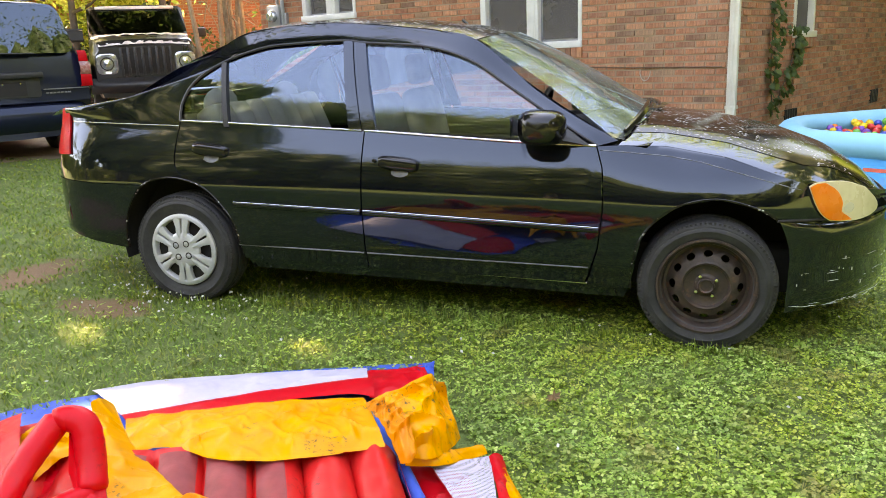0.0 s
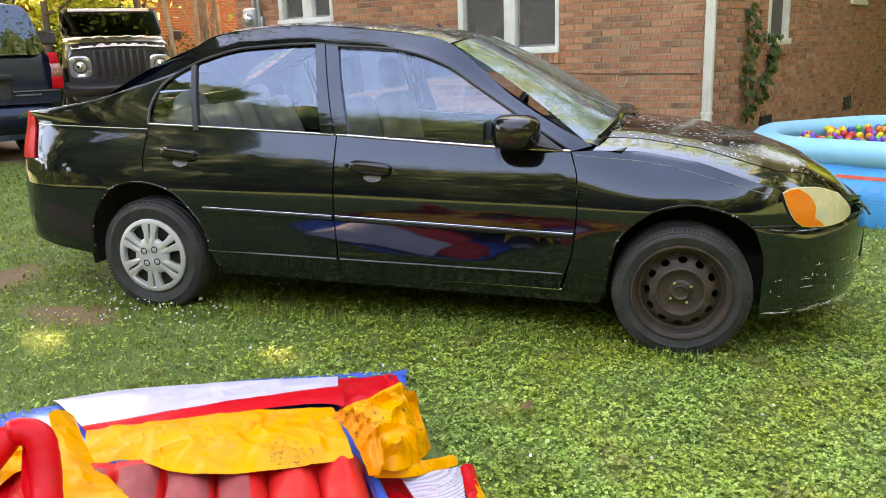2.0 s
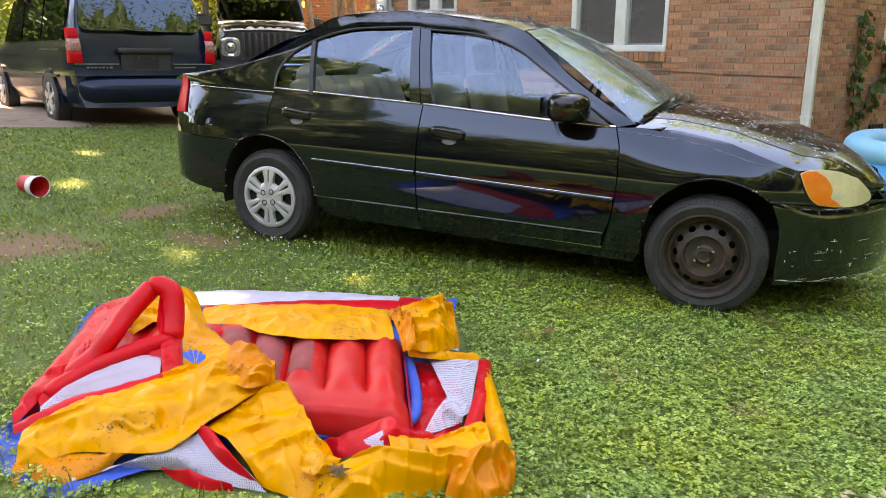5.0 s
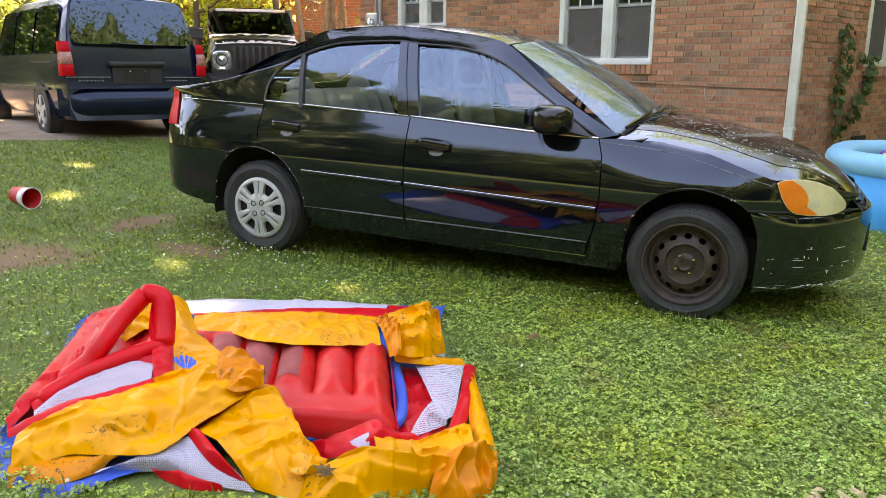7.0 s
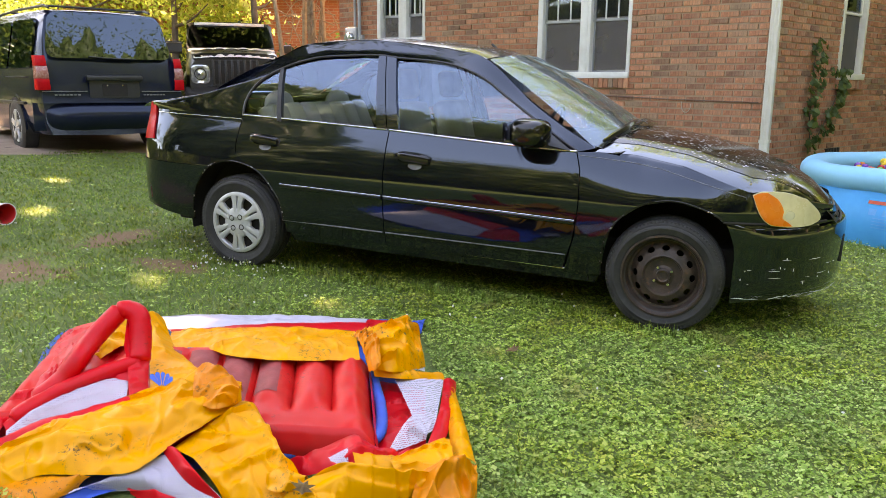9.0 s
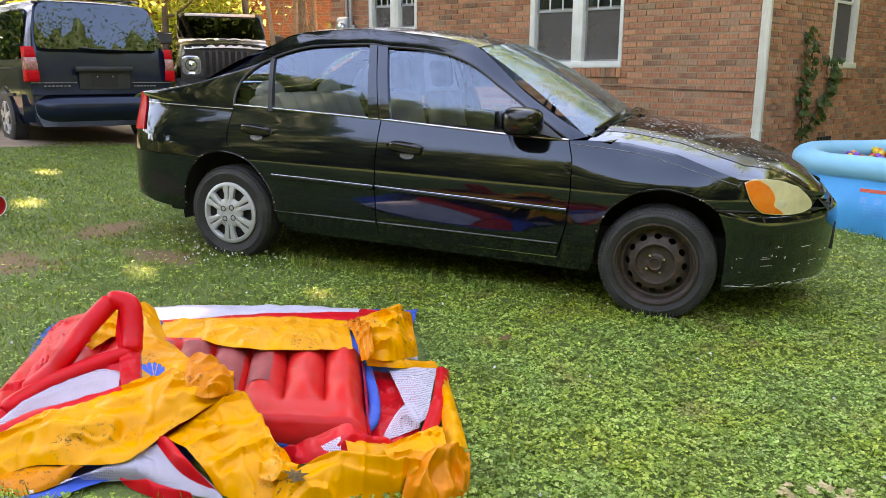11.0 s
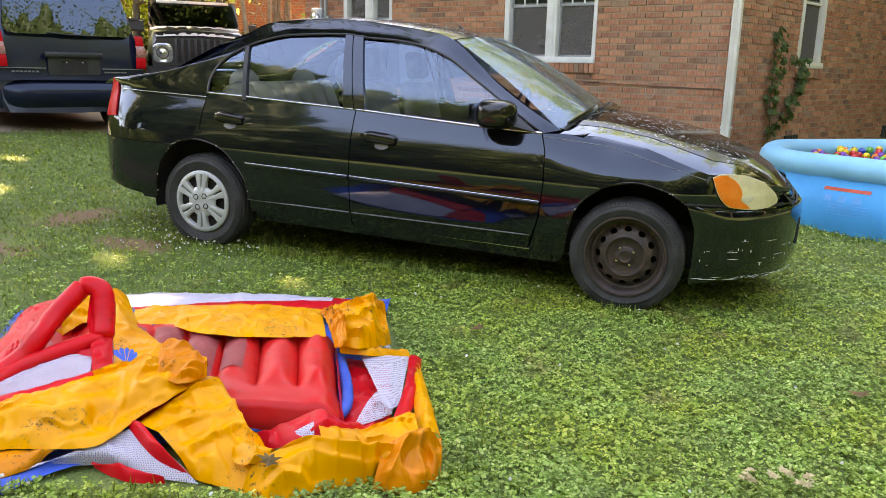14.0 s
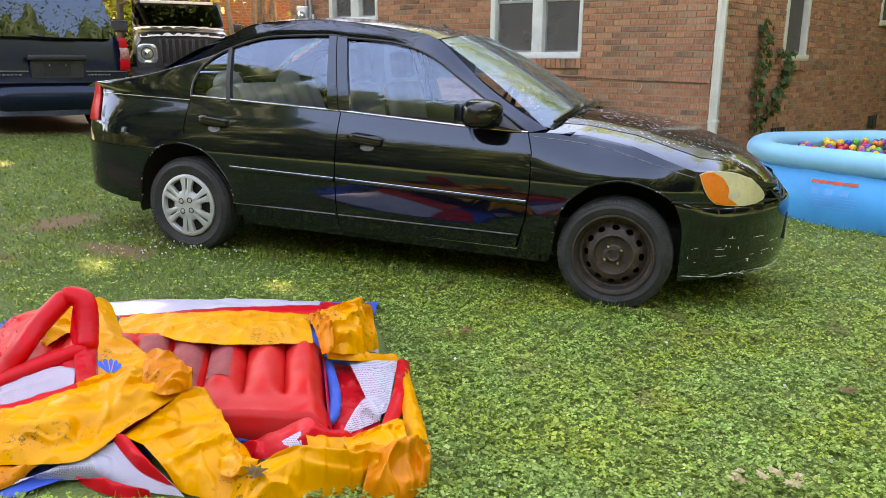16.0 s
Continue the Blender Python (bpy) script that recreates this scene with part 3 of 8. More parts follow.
        strip(car, "pinstripe", [(-2.0, 0.944), (-1.31, 0.934)], 0.006, CHROME, side, 0.0, "thin bright pinstripe", 0.002)
        strip(car, "pinstripe", [(0.83, 0.868), (1.1, 0.848), (1.256, 0.826), (1.5, 0.763), (1.66, 0.720)], 0.004, DULL, side, 0.0, "thin bright pinstripe", 0.002)
        # Grey strips paint in the highlight along the lower door crease.
        for a_, b_ in (((-0.974, 0.341), (-0.285, 0.341)), ((-0.268, 0.341), (0.800, 0.343))):
            strip(car, "crease_highlight", [a_, b_], 0.008, DULL, side, 0.0, "grey strip painted as the door crease highlight", 0.004)
        # B pillar and the bar of the quarter glass
        for (x0, x1, x2, x3), nm, mt in (((-0.365, -0.300, -0.445, -0.398), "door_frame", PAINT), ((-0.295, -0.227, -0.392, -0.33), "door_frame", PAINT), ((-1.045, -1.018, -1.10, -1.072), "window_bar", BLACK_PLASTIC)):
            zt = 1.345 if x0 > -1 else 1.25
            def post(u, v, x0=x0, x1=x1, x2=x2, x3=x3, zt=zt):
                k, z = round(u * 5), 0.935 + (zt - 0.935) * v
                t = min(max((k - 1) / 3, 0), 1)
                x = (x0 + (x1 - x0) * t) * (1 - v) + (x2 + (x3 - x2) * t) * v
                return (x, side * (car_half(x, z) + (0.010 if 0 < k < 5 else -0.02)), z)
            Build().grid(post, 5, 10).part(nm, mt, car)
        # side glass, bowed like the flank
        for lo, hi, nm in ((-0.34, 0.80, "front_side_window"), (-1.075, -0.35, "rear_side_window"), (-1.30, -1.08, "quarter_window")):
            top = [(p.x, p.y) for p in inner2]
            xs = [t[0] for t in top][::-1]
            zs = [t[1] for t in top][::-1]
            def pane(u, v, lo=lo, hi=hi):
                xb = lo + (hi - lo) * u
                zb = 0.935 - 0.035 * (xb + 0.3) if xb > -0.3 else 0.94 + 0.012
                x = xb
                zt = max(interp(x, xs, zs), zb + 0.004)
                z = zb + (zt - zb) * v
                return (x, side * (car_half(x, max(z, 0.931)) - 0.010 + 0.006 * math.sin(math.pi * min((z - 0.93) / 0.42, 1))), z)
            g = Build().grid(pane, 24, 8).part(nm, CAR_GLASS, car, "clear reflecting window glass")
            g.visible_shadow = False
        # handle
        for door_ob, hx in ((door, -0.10), (rdoor, -1.11)):
            hz = 0.785 if hx > -1 else 0.822
            y0 = car_half(hx, hz)
            h = Build()
            def pull(u, v):
                cu, cv = 2 * u - 1, 2 * v - 1
                body = (1 - abs(cu) ** 5) ** 0.4
                return (hx - 0.098 + 0.205 * u, side * (car_half(hx, hz) + 0.001 + 0.034 * body * (1 - abs(cv) ** 4) ** 0.45), hz + 0.008 + 0.033 * cv * (1 - 0.45 * abs(cu) ** 5) - 0.016 * u)
            h.grid(pull, 20, 12)
            h.part("handle", BLACK_GLOSS, door_ob, "black pull handle")
            Build().grid(lambda u, v: (hx - 0.030 + 0.085 * u, side * (car_half(hx, hz - 0.062 + 0.030 * v) + 0.003 - 0.004 * abs(2 * u - 1) ** 3), hz - 0.062 + 0.030 * v + 0.014 * abs(2 * u - 1) ** 2 * (1 - v)), 10, 5).part("handle_recess", DULL, door_ob, "grey handle recess below the pull")
            if hx > -1:
                Build().lathe([(0.009, 0), (0.009, 0.006), (0.007, 0.008), (0.0001, 0.008)], 12, Matrix.Translation((hx - 0.118, side * y0, hz + 0.012)) @ pose(0, 0, 0, 90 if near else -90, 0, 0)).part("lock", BLACK_GLOSS, door_ob, "black key lock")
        # tail lamp
        flank("tail_lamp", [(-2.235, 0.758), (-1.975, 0.775)], [(-2.20, 1.0), (-2.03, 1.008)], [(-2.235, 0.758), (-2.235, 0.9), (-2.20, 1.0)], [(-1.975, 0.775), (-2.0, 0.9), (-2.03, 1.008)], RED_LENS, car, side, 10, 12, 0.012, "red tail lamp wrapped round the corner")
        # headlamp and amber indicator
        bow = lambda *pts: [(p.x, p.y) for p in smooth_curve([(x, z, 0) for x, z in pts], 16)]
        flank("nose_panel", [(1.76, 0.578), (1.95, 0.575), (2.11, 0.585)], [(1.70, 0.725), (1.90, 0.715), (2.085, 0.665)], [(1.76, 0.578), (1.70, 0.725)], [(2.11, 0.585), (2.085, 0.665)], PAINT, car, side, 16, 6, -0.004)
        hl = flank("headlamp", bow((1.786, 0.586), (1.85, 0.577), (1.92, 0.575), (1.975, 0.582)), bow((1.687, 0.734), (1.73, 0.751), (1.84, 0.747), (1.938, 0.712)), bow((1.786, 0.586), (1.750, 0.612), (1.718, 0.66), (1.687, 0.734)), bow((1.975, 0.582), (2.015, 0.606), (2.000, 0.650), (1.938, 0.712)), CLOUDY_LENS, car, side, 24, 16, 0.012, "yellowed cloudy headlamp lens")
        flank("indicator", bow((1.788, 0.590), (1.83, 0.583), (1.886, 0.581)), bow((1.692, 0.731), (1.715, 0.744), (1.753, 0.748)), bow((1.788, 0.590), (1.753, 0.615), (1.722, 0.662), (1.692, 0.731)), bow((1.886, 0.581), (1.862, 0.602), (1.832, 0.625), (1.838, 0.656), (1.808, 0.712), (1.753, 0.748)), AMBER_LENS, hl, side, 14, 14, 0.0155, "orange indicator lens")
        hx, hz = 1.868, 0.634
        flank("reflector", bow((hx - 0.024, hz), (hx - 0.016, hz - 0.017), (hx, hz - 0.024)), bow((hx, hz + 0.024), (hx + 0.016, hz + 0.017), (hx + 0.024, hz)), bow((hx - 0.024, hz), (hx - 0.016, hz + 0.017), (hx, hz + 0.024)), bow((hx, hz - 0.024), (hx + 0.016, hz - 0.017), (hx + 0.024, hz)), PALE_LENS, hl, side, 6, 6, 0.0150, "pale round reflector")
        # mirror: shell, glass and foot
        mir = Build()
        def shell(u, v):
            a, b = 6.2832 * v, math.pi * u
            sx, sy, sz = 0.118, 0.105, 0.076
            c, s = math.cos(a), math.sin(a)
            k = math.sin(b) ** 0.55
            px_, pz_ = abs(c) ** 0.6 * math.copysign(1, c), abs(s) ** 0.6 * math.copysign(1, s)
            return (0.585 + sx * px_ * k * (1.0 - 0.25 * (1 - math.cos(b)) / 2), side * (0.90 + 0.115 * -math.cos(b)), 0.972 + sz * pz_ * k)
        mir.grid(shell, 14, 24, closed_v=True)
        mm = mir.part("mirror", BLACK_GLOSS, car, "black door mirror")
        foot = Build()
        foot.add([Vector((x, side * y, z)) for x, y, z in ((0.54, 0.80, 0.90), (0.79, 0.795, 0.885), (0.66, 0.79, 0.975), (0.55, 0.775, 1.03), (0.55, 0.86, 0.925), (0.64, 0.86, 0.92), (0.62, 0.86, 0.96), (0.56, 0.86, 0.97))],
                 [(0, 1, 5, 4), (1, 2, 6, 5), (2, 3, 7, 6), (3, 0, 4, 7), (4, 5, 6, 7), (0, 3, 2, 1)])
        foot.part("foot", BLACK_PLASTIC, mm, "black mirror foot")
        Build().grid(lambda u, v: (0.466, side * (0.815 + 0.17 * u), 0.925 + 0.095 * v), 2, 2).part("mirror_glass", CHROME, mm, "mirror glass")
        # wheel wells
        for cx in (-1.31, 1.31):
            Build().grid(lambda u, v: (cx + 0.40 * math.cos(math.pi * (u * 1.16 - 0.08)), side * (min(0.79, car_half(min(cx + 0.40 * math.cos(math.pi * (u * 1.16 - 0.08)), 2.1), 0.5) - 0.05) - 0.35 * v), HUB + 0.02 + 0.40 * math.sin(math.pi * (u * 1.16 - 0.08))), 24, 2).part("wheel_well", UNDER, car, "black wheel arch liner")
    # bonnet, boot lid, roof
    hc = ([1.02, 1.10, 1.36, 1.64, 1.85, 1.99, 2.075], [0.988, 0.984, 0.957, 0.899, 0.824, 0.74, 0.66])
    he = ([0.88, 1.1, 1.36, 1.684, 1.80, 1.95, 2.075], [0.890, 0.887, 0.848, 0.745, 0.752, 0.70, 0.648])
    def hood(u, v):
        t = 2 * v - 1
        x = 0.905 + 1.165 * u
        x = x + 0.13 * (1 - u) * (1 - t * t)
        w = car_half(x, interp(x, *he)) if x < 1.70 else interp(x, [1.70, 1.85, 1.97, 2.075], [0.735, 0.640, 0.550, 0.48])
        e, c = interp(x, *he), interp(x, *hc)
        s = abs(t) ** 2.6
        ridge = 0.010 * math.exp(-((abs(t) - 0.72) / 0.07) ** 2)
        return (x - 0.05 * t * t * u ** 4, -w * t, c + (e - c) * s + ridge * (1 - u) + 0.003 - 0.004 * s)
    SHUT = 0.82
    Build().grid(lambda u, v: hood(u, 0.5 + (v - 0.5) * (SHUT - 0.006)), 44, 40).part("bonnet", HOOD, car, "brown-black bonnet with peeling flecked clear coat", sharp=60)
    for side in (-1, 1):
        Build().grid(lambda u, v: hood(u, 0.5 - side * 0.5 * (SHUT + 0.006 + (0.994 - SHUT) * v)), 44, 8).part("fender_top", PAINT, car, "black wing top beside the bonnet", sharp=60)
        Build().grid(lambda u, v: tuple(Vector(hood(u, 0.5 - side * 0.5 * (SHUT - 0.03 + 0.06 * v))) - Vector((0, 0, 0.010))), 30, 2).part("bonnet_gutter", UNDER, car, "dark gap along the bonnet edge")
    def boot(u, v):
        t = 2 * v - 1
        x = -1.60 - 0.635 * u
        e = interp(x, [-2.23, -2.05, -1.67], [0.99, 1.006, 1.057])
        w = interp(x, [-2.23, -2.05, -1.67], [0.62, 0.672, 0.70])
        return (x + 0.0 * t, w * t, e + 0.022 * (1 - t * t) - (0.03 * ((u - 0.85) / 0.15) ** 2 if u > 0.85 else 0))
    Build().grid(boot, 16, 20).part("boot_lid", PAINT, car, "black boot lid dusted pale", sharp=60)
    rc = ([-1.13, -1.0, -0.9, -0.55, -0.15, 0.10, 0.30], [1.40, 1.437, 1.455, 1.468, 1.452, 1.424, 1.375])
    re_ = ([-1.13, -1.02, -0.80, -0.525, -0.282, 0.011, 0.226], [1.325, 1.388, 1.422, 1.437, 1.423, 1.394, 1.343])
    def roof(u, v):
        t = 2 * v - 1
        xe, xc = -1.08 + 1.30 * u, -1.05 + 1.34 * u
        x = xe + (xc - xe) * (1 - t * t)
        w = interp(xe, [-1.08, -0.8, -0.5, 0.0, 0.22], [0.572, 0.547, 0.542, 0.557, 0.592])
        e, c = interp(xe, *re_), interp(x, *rc)
        return (x, w * t, e + (c - e) * (1 - abs(t) ** 2.2))
    Build().grid(roof, 30, 20).part("roof", HOOD, car, "dull brown-black roof", sharp=60)
    Build().tube([(-0.08, 0.56, 1.40), (-0.16, 0.565, 1.47)], [0.016, 0.008], 8).part("aerial", BLACK_PLASTIC, car, "short black aerial stub")
    # windscreen and rear window
    def screen(u, v):
        t = 2 * v - 1
        top = Vector((0.235 + 0.06 * (1 - t * t), 0.588 * t, 1.343 + 0.042 * (1 - t * t)))
        low = Vector((0.895 + 0.16 * (1 - t * t), 0.735 * t, 0.902 + 0.075 * (1 - t * t)))
        p = top.lerp(low, u)
        return (p.x, p.y, p.z + 0.022 * math.sin(math.pi * u))
    Build().grid(screen, 16, 20).part("windscreen", DUSTY_GLARE_GLASS, car, "sloping windscreen reflecting the sky").visible_shadow = False
    def back(u, v):
        t = 2 * v - 1
        top = Vector((-1.08 + 0.03 * (1 - t * t), 0.572 * t, 1.35 + 0.06 * (1 - t * t)))
        low = Vector((-1.66 - 0.08 * (1 - t * t), 0.69 * t, 1.055 + 0.02 * (1 - t * t)))
        p = top.lerp(low, u)
        return (p.x, p.y, p.z + 0.02 * math.sin(math.pi * u))
    Build().grid(back, 12, 20).part("rear_window", CAR_GLASS, car, "rear window").visible_shadow = False
    # cowl and wipers
    Build().grid(lambda u, v: (0.87 + 0.16 * u + 0.15 * (1 - (2 * v - 1) ** 2), 0.76 * (2 * v - 1), 0.878 + 0.07 * (1 - (2 * v - 1) ** 2) + 0.012 * u), 3, 16).part("cowl", BLACK_PLASTIC, car, "black plastic cowl")
    for y0, y1 in ((-0.66, -0.12), (-0.02, 0.52)):
        pts = [screen(0.985 - 0.07 * k / 6, 0.5 + (y0 + (y1 - y0) * k / 6) / 1.45) for k in range(7)]
        wp = Build().tube([(p[0] + 0.012, p[1], p[2] + 0.018) for p in pts], [0.009, 0.016, 0.018, 0.018, 0.018, 0.015, 0.008], 6)
        mid = pts[4]
        wp.tube([(pts[6][0] + 0.03, mid[1] + 0.26, pts[6][2] + 0.004), (mid[0] + 0.03, mid[1] + 0.12, mid[2] + 0.012), (mid[0] + 0.014, mid[1], mid[2] + 0.020)], 0.008, 6)
        wp.part("wiper", BLACK_GLOSS, car, "black wiper blade and arm")
    # front bumper and grille
    half = [Vector((1.572 + 0.598 * (1 - (1 - k / 30) ** 2), car_plan(1.572 + 0.598 * (1 - (1 - k / 30) ** 2)) * 0.856)) for k in range(31)]
    line = even([Vector((p.x, -p.y)) for p in half] + [Vector((p.x, p.y)) for p in half[::-1]], 64)
    prof = [(0.185, -0.07), (0.192, -0.035), (0.215, -0.012), (0.26, 0.0), (0.31, 0.003), (0.35, 0.000), (0.375, 0.003), (0.42, 0.004), (0.475, 0.006), (0.505, 0.008), (0.53, 0.006), (0.558, 0.003), (0.580, -0.003), (0.592, -0.020)]
    def bump(u, v):
        i = round(u * 64)
        a, b = line[max(i - 1, 0)], line[min(i + 1, 64)]
        d = (b - a).normalized()
        nrm = Vector((d.y, -d.x))
        z, o = prof[round(v * 13)]
        mid = 1 - abs(2 * u - 1)
        p = line[i] + nrm * o * min(mid * 4, 1)
        x = p.x + 0.066 * min(1.0, max(0.0, 0.6 - z) / 0.15) ** 0.7 * max(0.0, 1 - mid * 4) ** 1.5
        return (x, p.y * car_plan(min(x, 2.16)) / max(car_plan(min(p.x, 2.16)), 0.05) if mid < 0.25 else p.y, z)
    fb = Build().grid(bump, 64, 13).part("front_bumper", PAINT, car, "black front bumper, scuffed along its lower edge", sharp=50)
    for half_line in (line[:20], line[-20:]):
        Build().tube([(p.x, p.y * 0.998, 0.592) for p in half_line], 0.007, 6).part("bumper_seam", UNDER, car, "dark seam above the bumper")
    Build().grid(lambda u, v: (2.02 + 0.075 * (1 - v) + 0.035 * math.sin(math.pi * u), 0.42 * (2 * u - 1), 0.585 + 0.085 * v), 12, 4).part("grille", BLACK_PLASTIC, car, "black grille")
    for k in range(3):
        Build().tube([(2.105 - 0.022 * k + 0.03 * (1 - (2 * q / 8 - 1) ** 2), 0.42 * (2 * q / 8 - 1), 0.60 + 0.025 * k) for q in range(9)], 0.006, 6).part("grille_bar", CHROME if k == 2 else BLACK_PLASTIC, car)
    Build().box((2.150, -0.12, 0.33), (2.168, 0.12, 0.485), 0.003).part("plate_holder", BLACK_PLASTIC, car, "black plate holder")
    # paint scraped off the bumper's lower corner
    random.seed(5)
    for k in range(58):
        low = random.random() < 0.5
        x = 1.66 + 0.48 * random.random()
        z = 0.206 + 0.016 * random.random() if low else random.choice([0.345, 0.35, 0.30, 0.27, 0.40]) + 0.02 * random.random()
        ln, hh = (0.010 + 0.05 * random.random() ** 2, 0.0012 + 0.0016 * random.random()) if low or random.random() < 0.6 else (0.003 + 0.004 * random.random(), 0.003 + 0.014 * random.random())
        Build().grid(lambda u, v: (x + ln * (u - 0.5), -(car_plan(x + ln * (u - 0.5)) * 0.856 + (0.0085 if z > 0.23 else 0.001)), z + hh * (v - 0.5) * (1 - abs(2 * u - 1) ** 2 * 0.7)), 4, 2).part("scrape", PLASTER_WHITE, fb, "pale scraped paint")
    # rear bumper and tail
    halfr = [Vector((-1.98 - 0.298 * (1 - (1 - k / 20) ** 2), car_plan(-1.98 - 0.298 * (1 - (1 - k / 20) ** 2)) * 0.858)) for k in range(21)]
    liner = even([Vector((p.x, -p.y)) for p in halfr] + [Vector((p.x, p.y)) for p in halfr[::-1]], 40)
    profr = [(0.30, -0.05), (0.36, 0.0), (0.48, 0.012), (0.60, 0.008), (0.645, -0.02), (0.655, -0.05), (0.75, -0.035), (0.95, -0.05), (1.0, -0.065)]
    def tail(u, v):
        p, (z, o), m_ = liner[round(u * 40)], profr[round(v * 8)], min(2 * (1 - abs(2 * u - 1)), 1)
        x, y = p.x + 0.015 - o * m_, p.y * (0.975 + o * (1 - m_))
        if z > 0.65:      # stays inside the lamps and the quarter panels
            y = math.copysign(min(abs(y), max(car_half(x, z) - 0.03, 0.0)), y)
        return (x, y, z + 0.03 * (v == 0.0) * (1 - m_))
    Build().grid(tail, 40, 8).part("rear_bumper", PAINT, car, "black rear bumper and boot face", sharp=50)
    # underbody and cabin
    for lo, hi, nm in (((-2.0, -0.58, 0.21), (1.75, 0.58, 0.42), "underbody"), ((-0.90, -0.76, 0.20), (0.92, 0.76, 0.28), "floor_pan"), ((1.0, -0.45, 0.42), (1.95, 0.45, 0.62), "engine_block"), ((-2.1, -0.6, 0.42), (-1.35, 0.6, 0.90), "boot_tub")):
        Build().box(lo, hi, 0.02).part(nm, UNDER, car, "dark grimy metal")
    for side in (-1, 1):
        Build().grid(lambda u, v: (-0.92 + 1.72 * u, side * (car_half(0, 0.45 + 0.47 * v) - 0.055), 0.45 + 0.47 * v), 8, 6).part("door_card", TRIM, car, "grey door card")
    Build().grid(lambda u, v: (0.95 - 0.42 * u, 0.72 * (2 * v - 1), 0.90 + 0.045 * math.sin(math.pi * u) - 0.03 * u), 6, 8).part("dashboard", TRIM, car, "grey dashboard top")
    Build().box((0.45, -0.70, 0.60), (0.62, 0.70, 0.90), 0.03).part("dashboard_face", TRIM, car)
    Build().grid(lambda u, v: (roof(u, v)[0], roof(u, v)[1] * 0.98, roof(u, v)[2] - 0.035), 12, 8).part("headlining", TRIM, car, "grey headlining")
    Build().box((-1.75, -0.66, 0.88), (-1.30, 0.66, 0.93), 0.02).part("parcel_shelf", TRIM, car, "grey parcel shelf")
    for yy, nm in ((-0.36, "front_seat"), (0.36, "front_seat")):
        st = Build()
        st.box((-0.28, yy - 0.24, 0.42), (0.26, yy + 0.24, 0.58), 0.05)
        st.box((-0.10, yy - 0.23, 0.0), (0.03, yy + 0.23, 0.60), 0.05, Matrix.Translation((-0.20, 0, 0.50)) @ pose(0, 0, 0, 0, -14, 0))
        st.box((-0.06, yy - 0.13, 0.0), (0.03, yy + 0.13, 0.18), 0.035, Matrix.Translation((-0.355, 0, 1.10)) @ pose(0, 0, 0, 0, -10, 0))
        st.part(nm, SEAT, car, "grey cloth front seat with headrest", sharp=60)
    rs = Build()
    rs.box((-1.15, -0.64, 0.42), (-0.62, 0.64, 0.60), 0.05)
    for k in range(7):
        yb = -0.62 + 1.24 * k / 7
        rs.box((-0.08, yb, 0.0), (0.08, yb + 0.172, 0.52), 0.04, Matrix.Translation((-1.05, 0, 0.54)) @ pose(0, 0, 0, 0, -24, 0))
    for yy in (-0.38, 0.38):
        rs.ball((-1.30, yy, 1.02), (0.07, 0.14, 0.09), 12, 8)
    rs.part("rear_seat", SEAT, car, "grey cloth rear bench", sharp=60)
    Build().grid(lambda u, v: (0.36 + 0.07 * math.sin(6.2832 * u) * 0.9 + 0.015 * math.cos(6.2832 * v), 0.36 + (0.18 + 0.015 * math.cos(6.2832 * v)) * math.cos(6.2832 * u), 0.90 + (0.17 + 0.015 * math.sin(6.2832 * v)) * math.sin(6.2832 * u)), 24, 6, True, True).part("steering_wheel", BLACK_PLASTIC, car, "black steering wheel")
    # wheels
    for cx, kind in ((-1.31, "cover"), (1.31, "steel")):
        tyre_and_rim(pose(cx, -0.83, HUB), kind, car, "wheel")
        tyre_and_rim(pose(cx, 0.83, HUB, 0, 0, 180), "cover", car, "wheel")
    return car


sedan = build_sedan()


# ---- the brick house: front wall along U, end wall along V from the corner ----
HA = radians(-18.0)
CORNER = Vector((1.72, 5.405, 0.0))
U, V = Vector((math.cos(HA), math.sin(HA), 0)), Vector((-math.sin(HA), math.cos(HA), 0))
HOUSE = Matrix.Translation(CORNER) @ Matrix.Rotation(HA, 4, "Z")      # x along the front, y inwards


def brick_material(name, by_object):
    ma, n, l, b = material(name)
    if by_object:
        rnd = n.new("ShaderNodeObjectInfo").outputs["Random"]
    else:
        rnd = n.new("ShaderNodeNewGeometry").outputs["Random Per Island"]
    tone = ramp(n, l, rnd, [(0.0, (0.19, 0.095, 0.06)), (0.16, (0.35, 0.127, 0.068)), (0.55, (0.45, 0.167, 0.086)), (0.85, (0.54, 0.232, 0.126)), (1.0, (0.28, 0.17, 0.11))])
    grain = noise_node(n, l, 70, 4, 0.7)
    blot = noise_node(n, l, 9, 4, 0.6)
    col = mix(n, l, 0.5, tone, grain, "OVERLAY")
    scored = noise_node(n, l, 60, 3, 0.6, stretch=(1.6, 1.6, 0.18))
    col = mix(n, l, 0.55, col, ramp(n, l, scored, [(0.3, 0.18), (0.7, 0.82)]), "OVERLAY")
    col = mix(n, l, ramp(n, l, blot, [(0.45, 0.0), (0.8, 0.45)]), col, (0.45, 0.30, 0.20))
    l.new(col, b.inputs["Base Color"])
    b.inputs["Roughness"].default_value = 0.88
    bumped(n, l, b, noise_node(n, l, 120, 5, 0.7, stretch=(3, 3, 1)), 0.5, 0.004)
    return ma


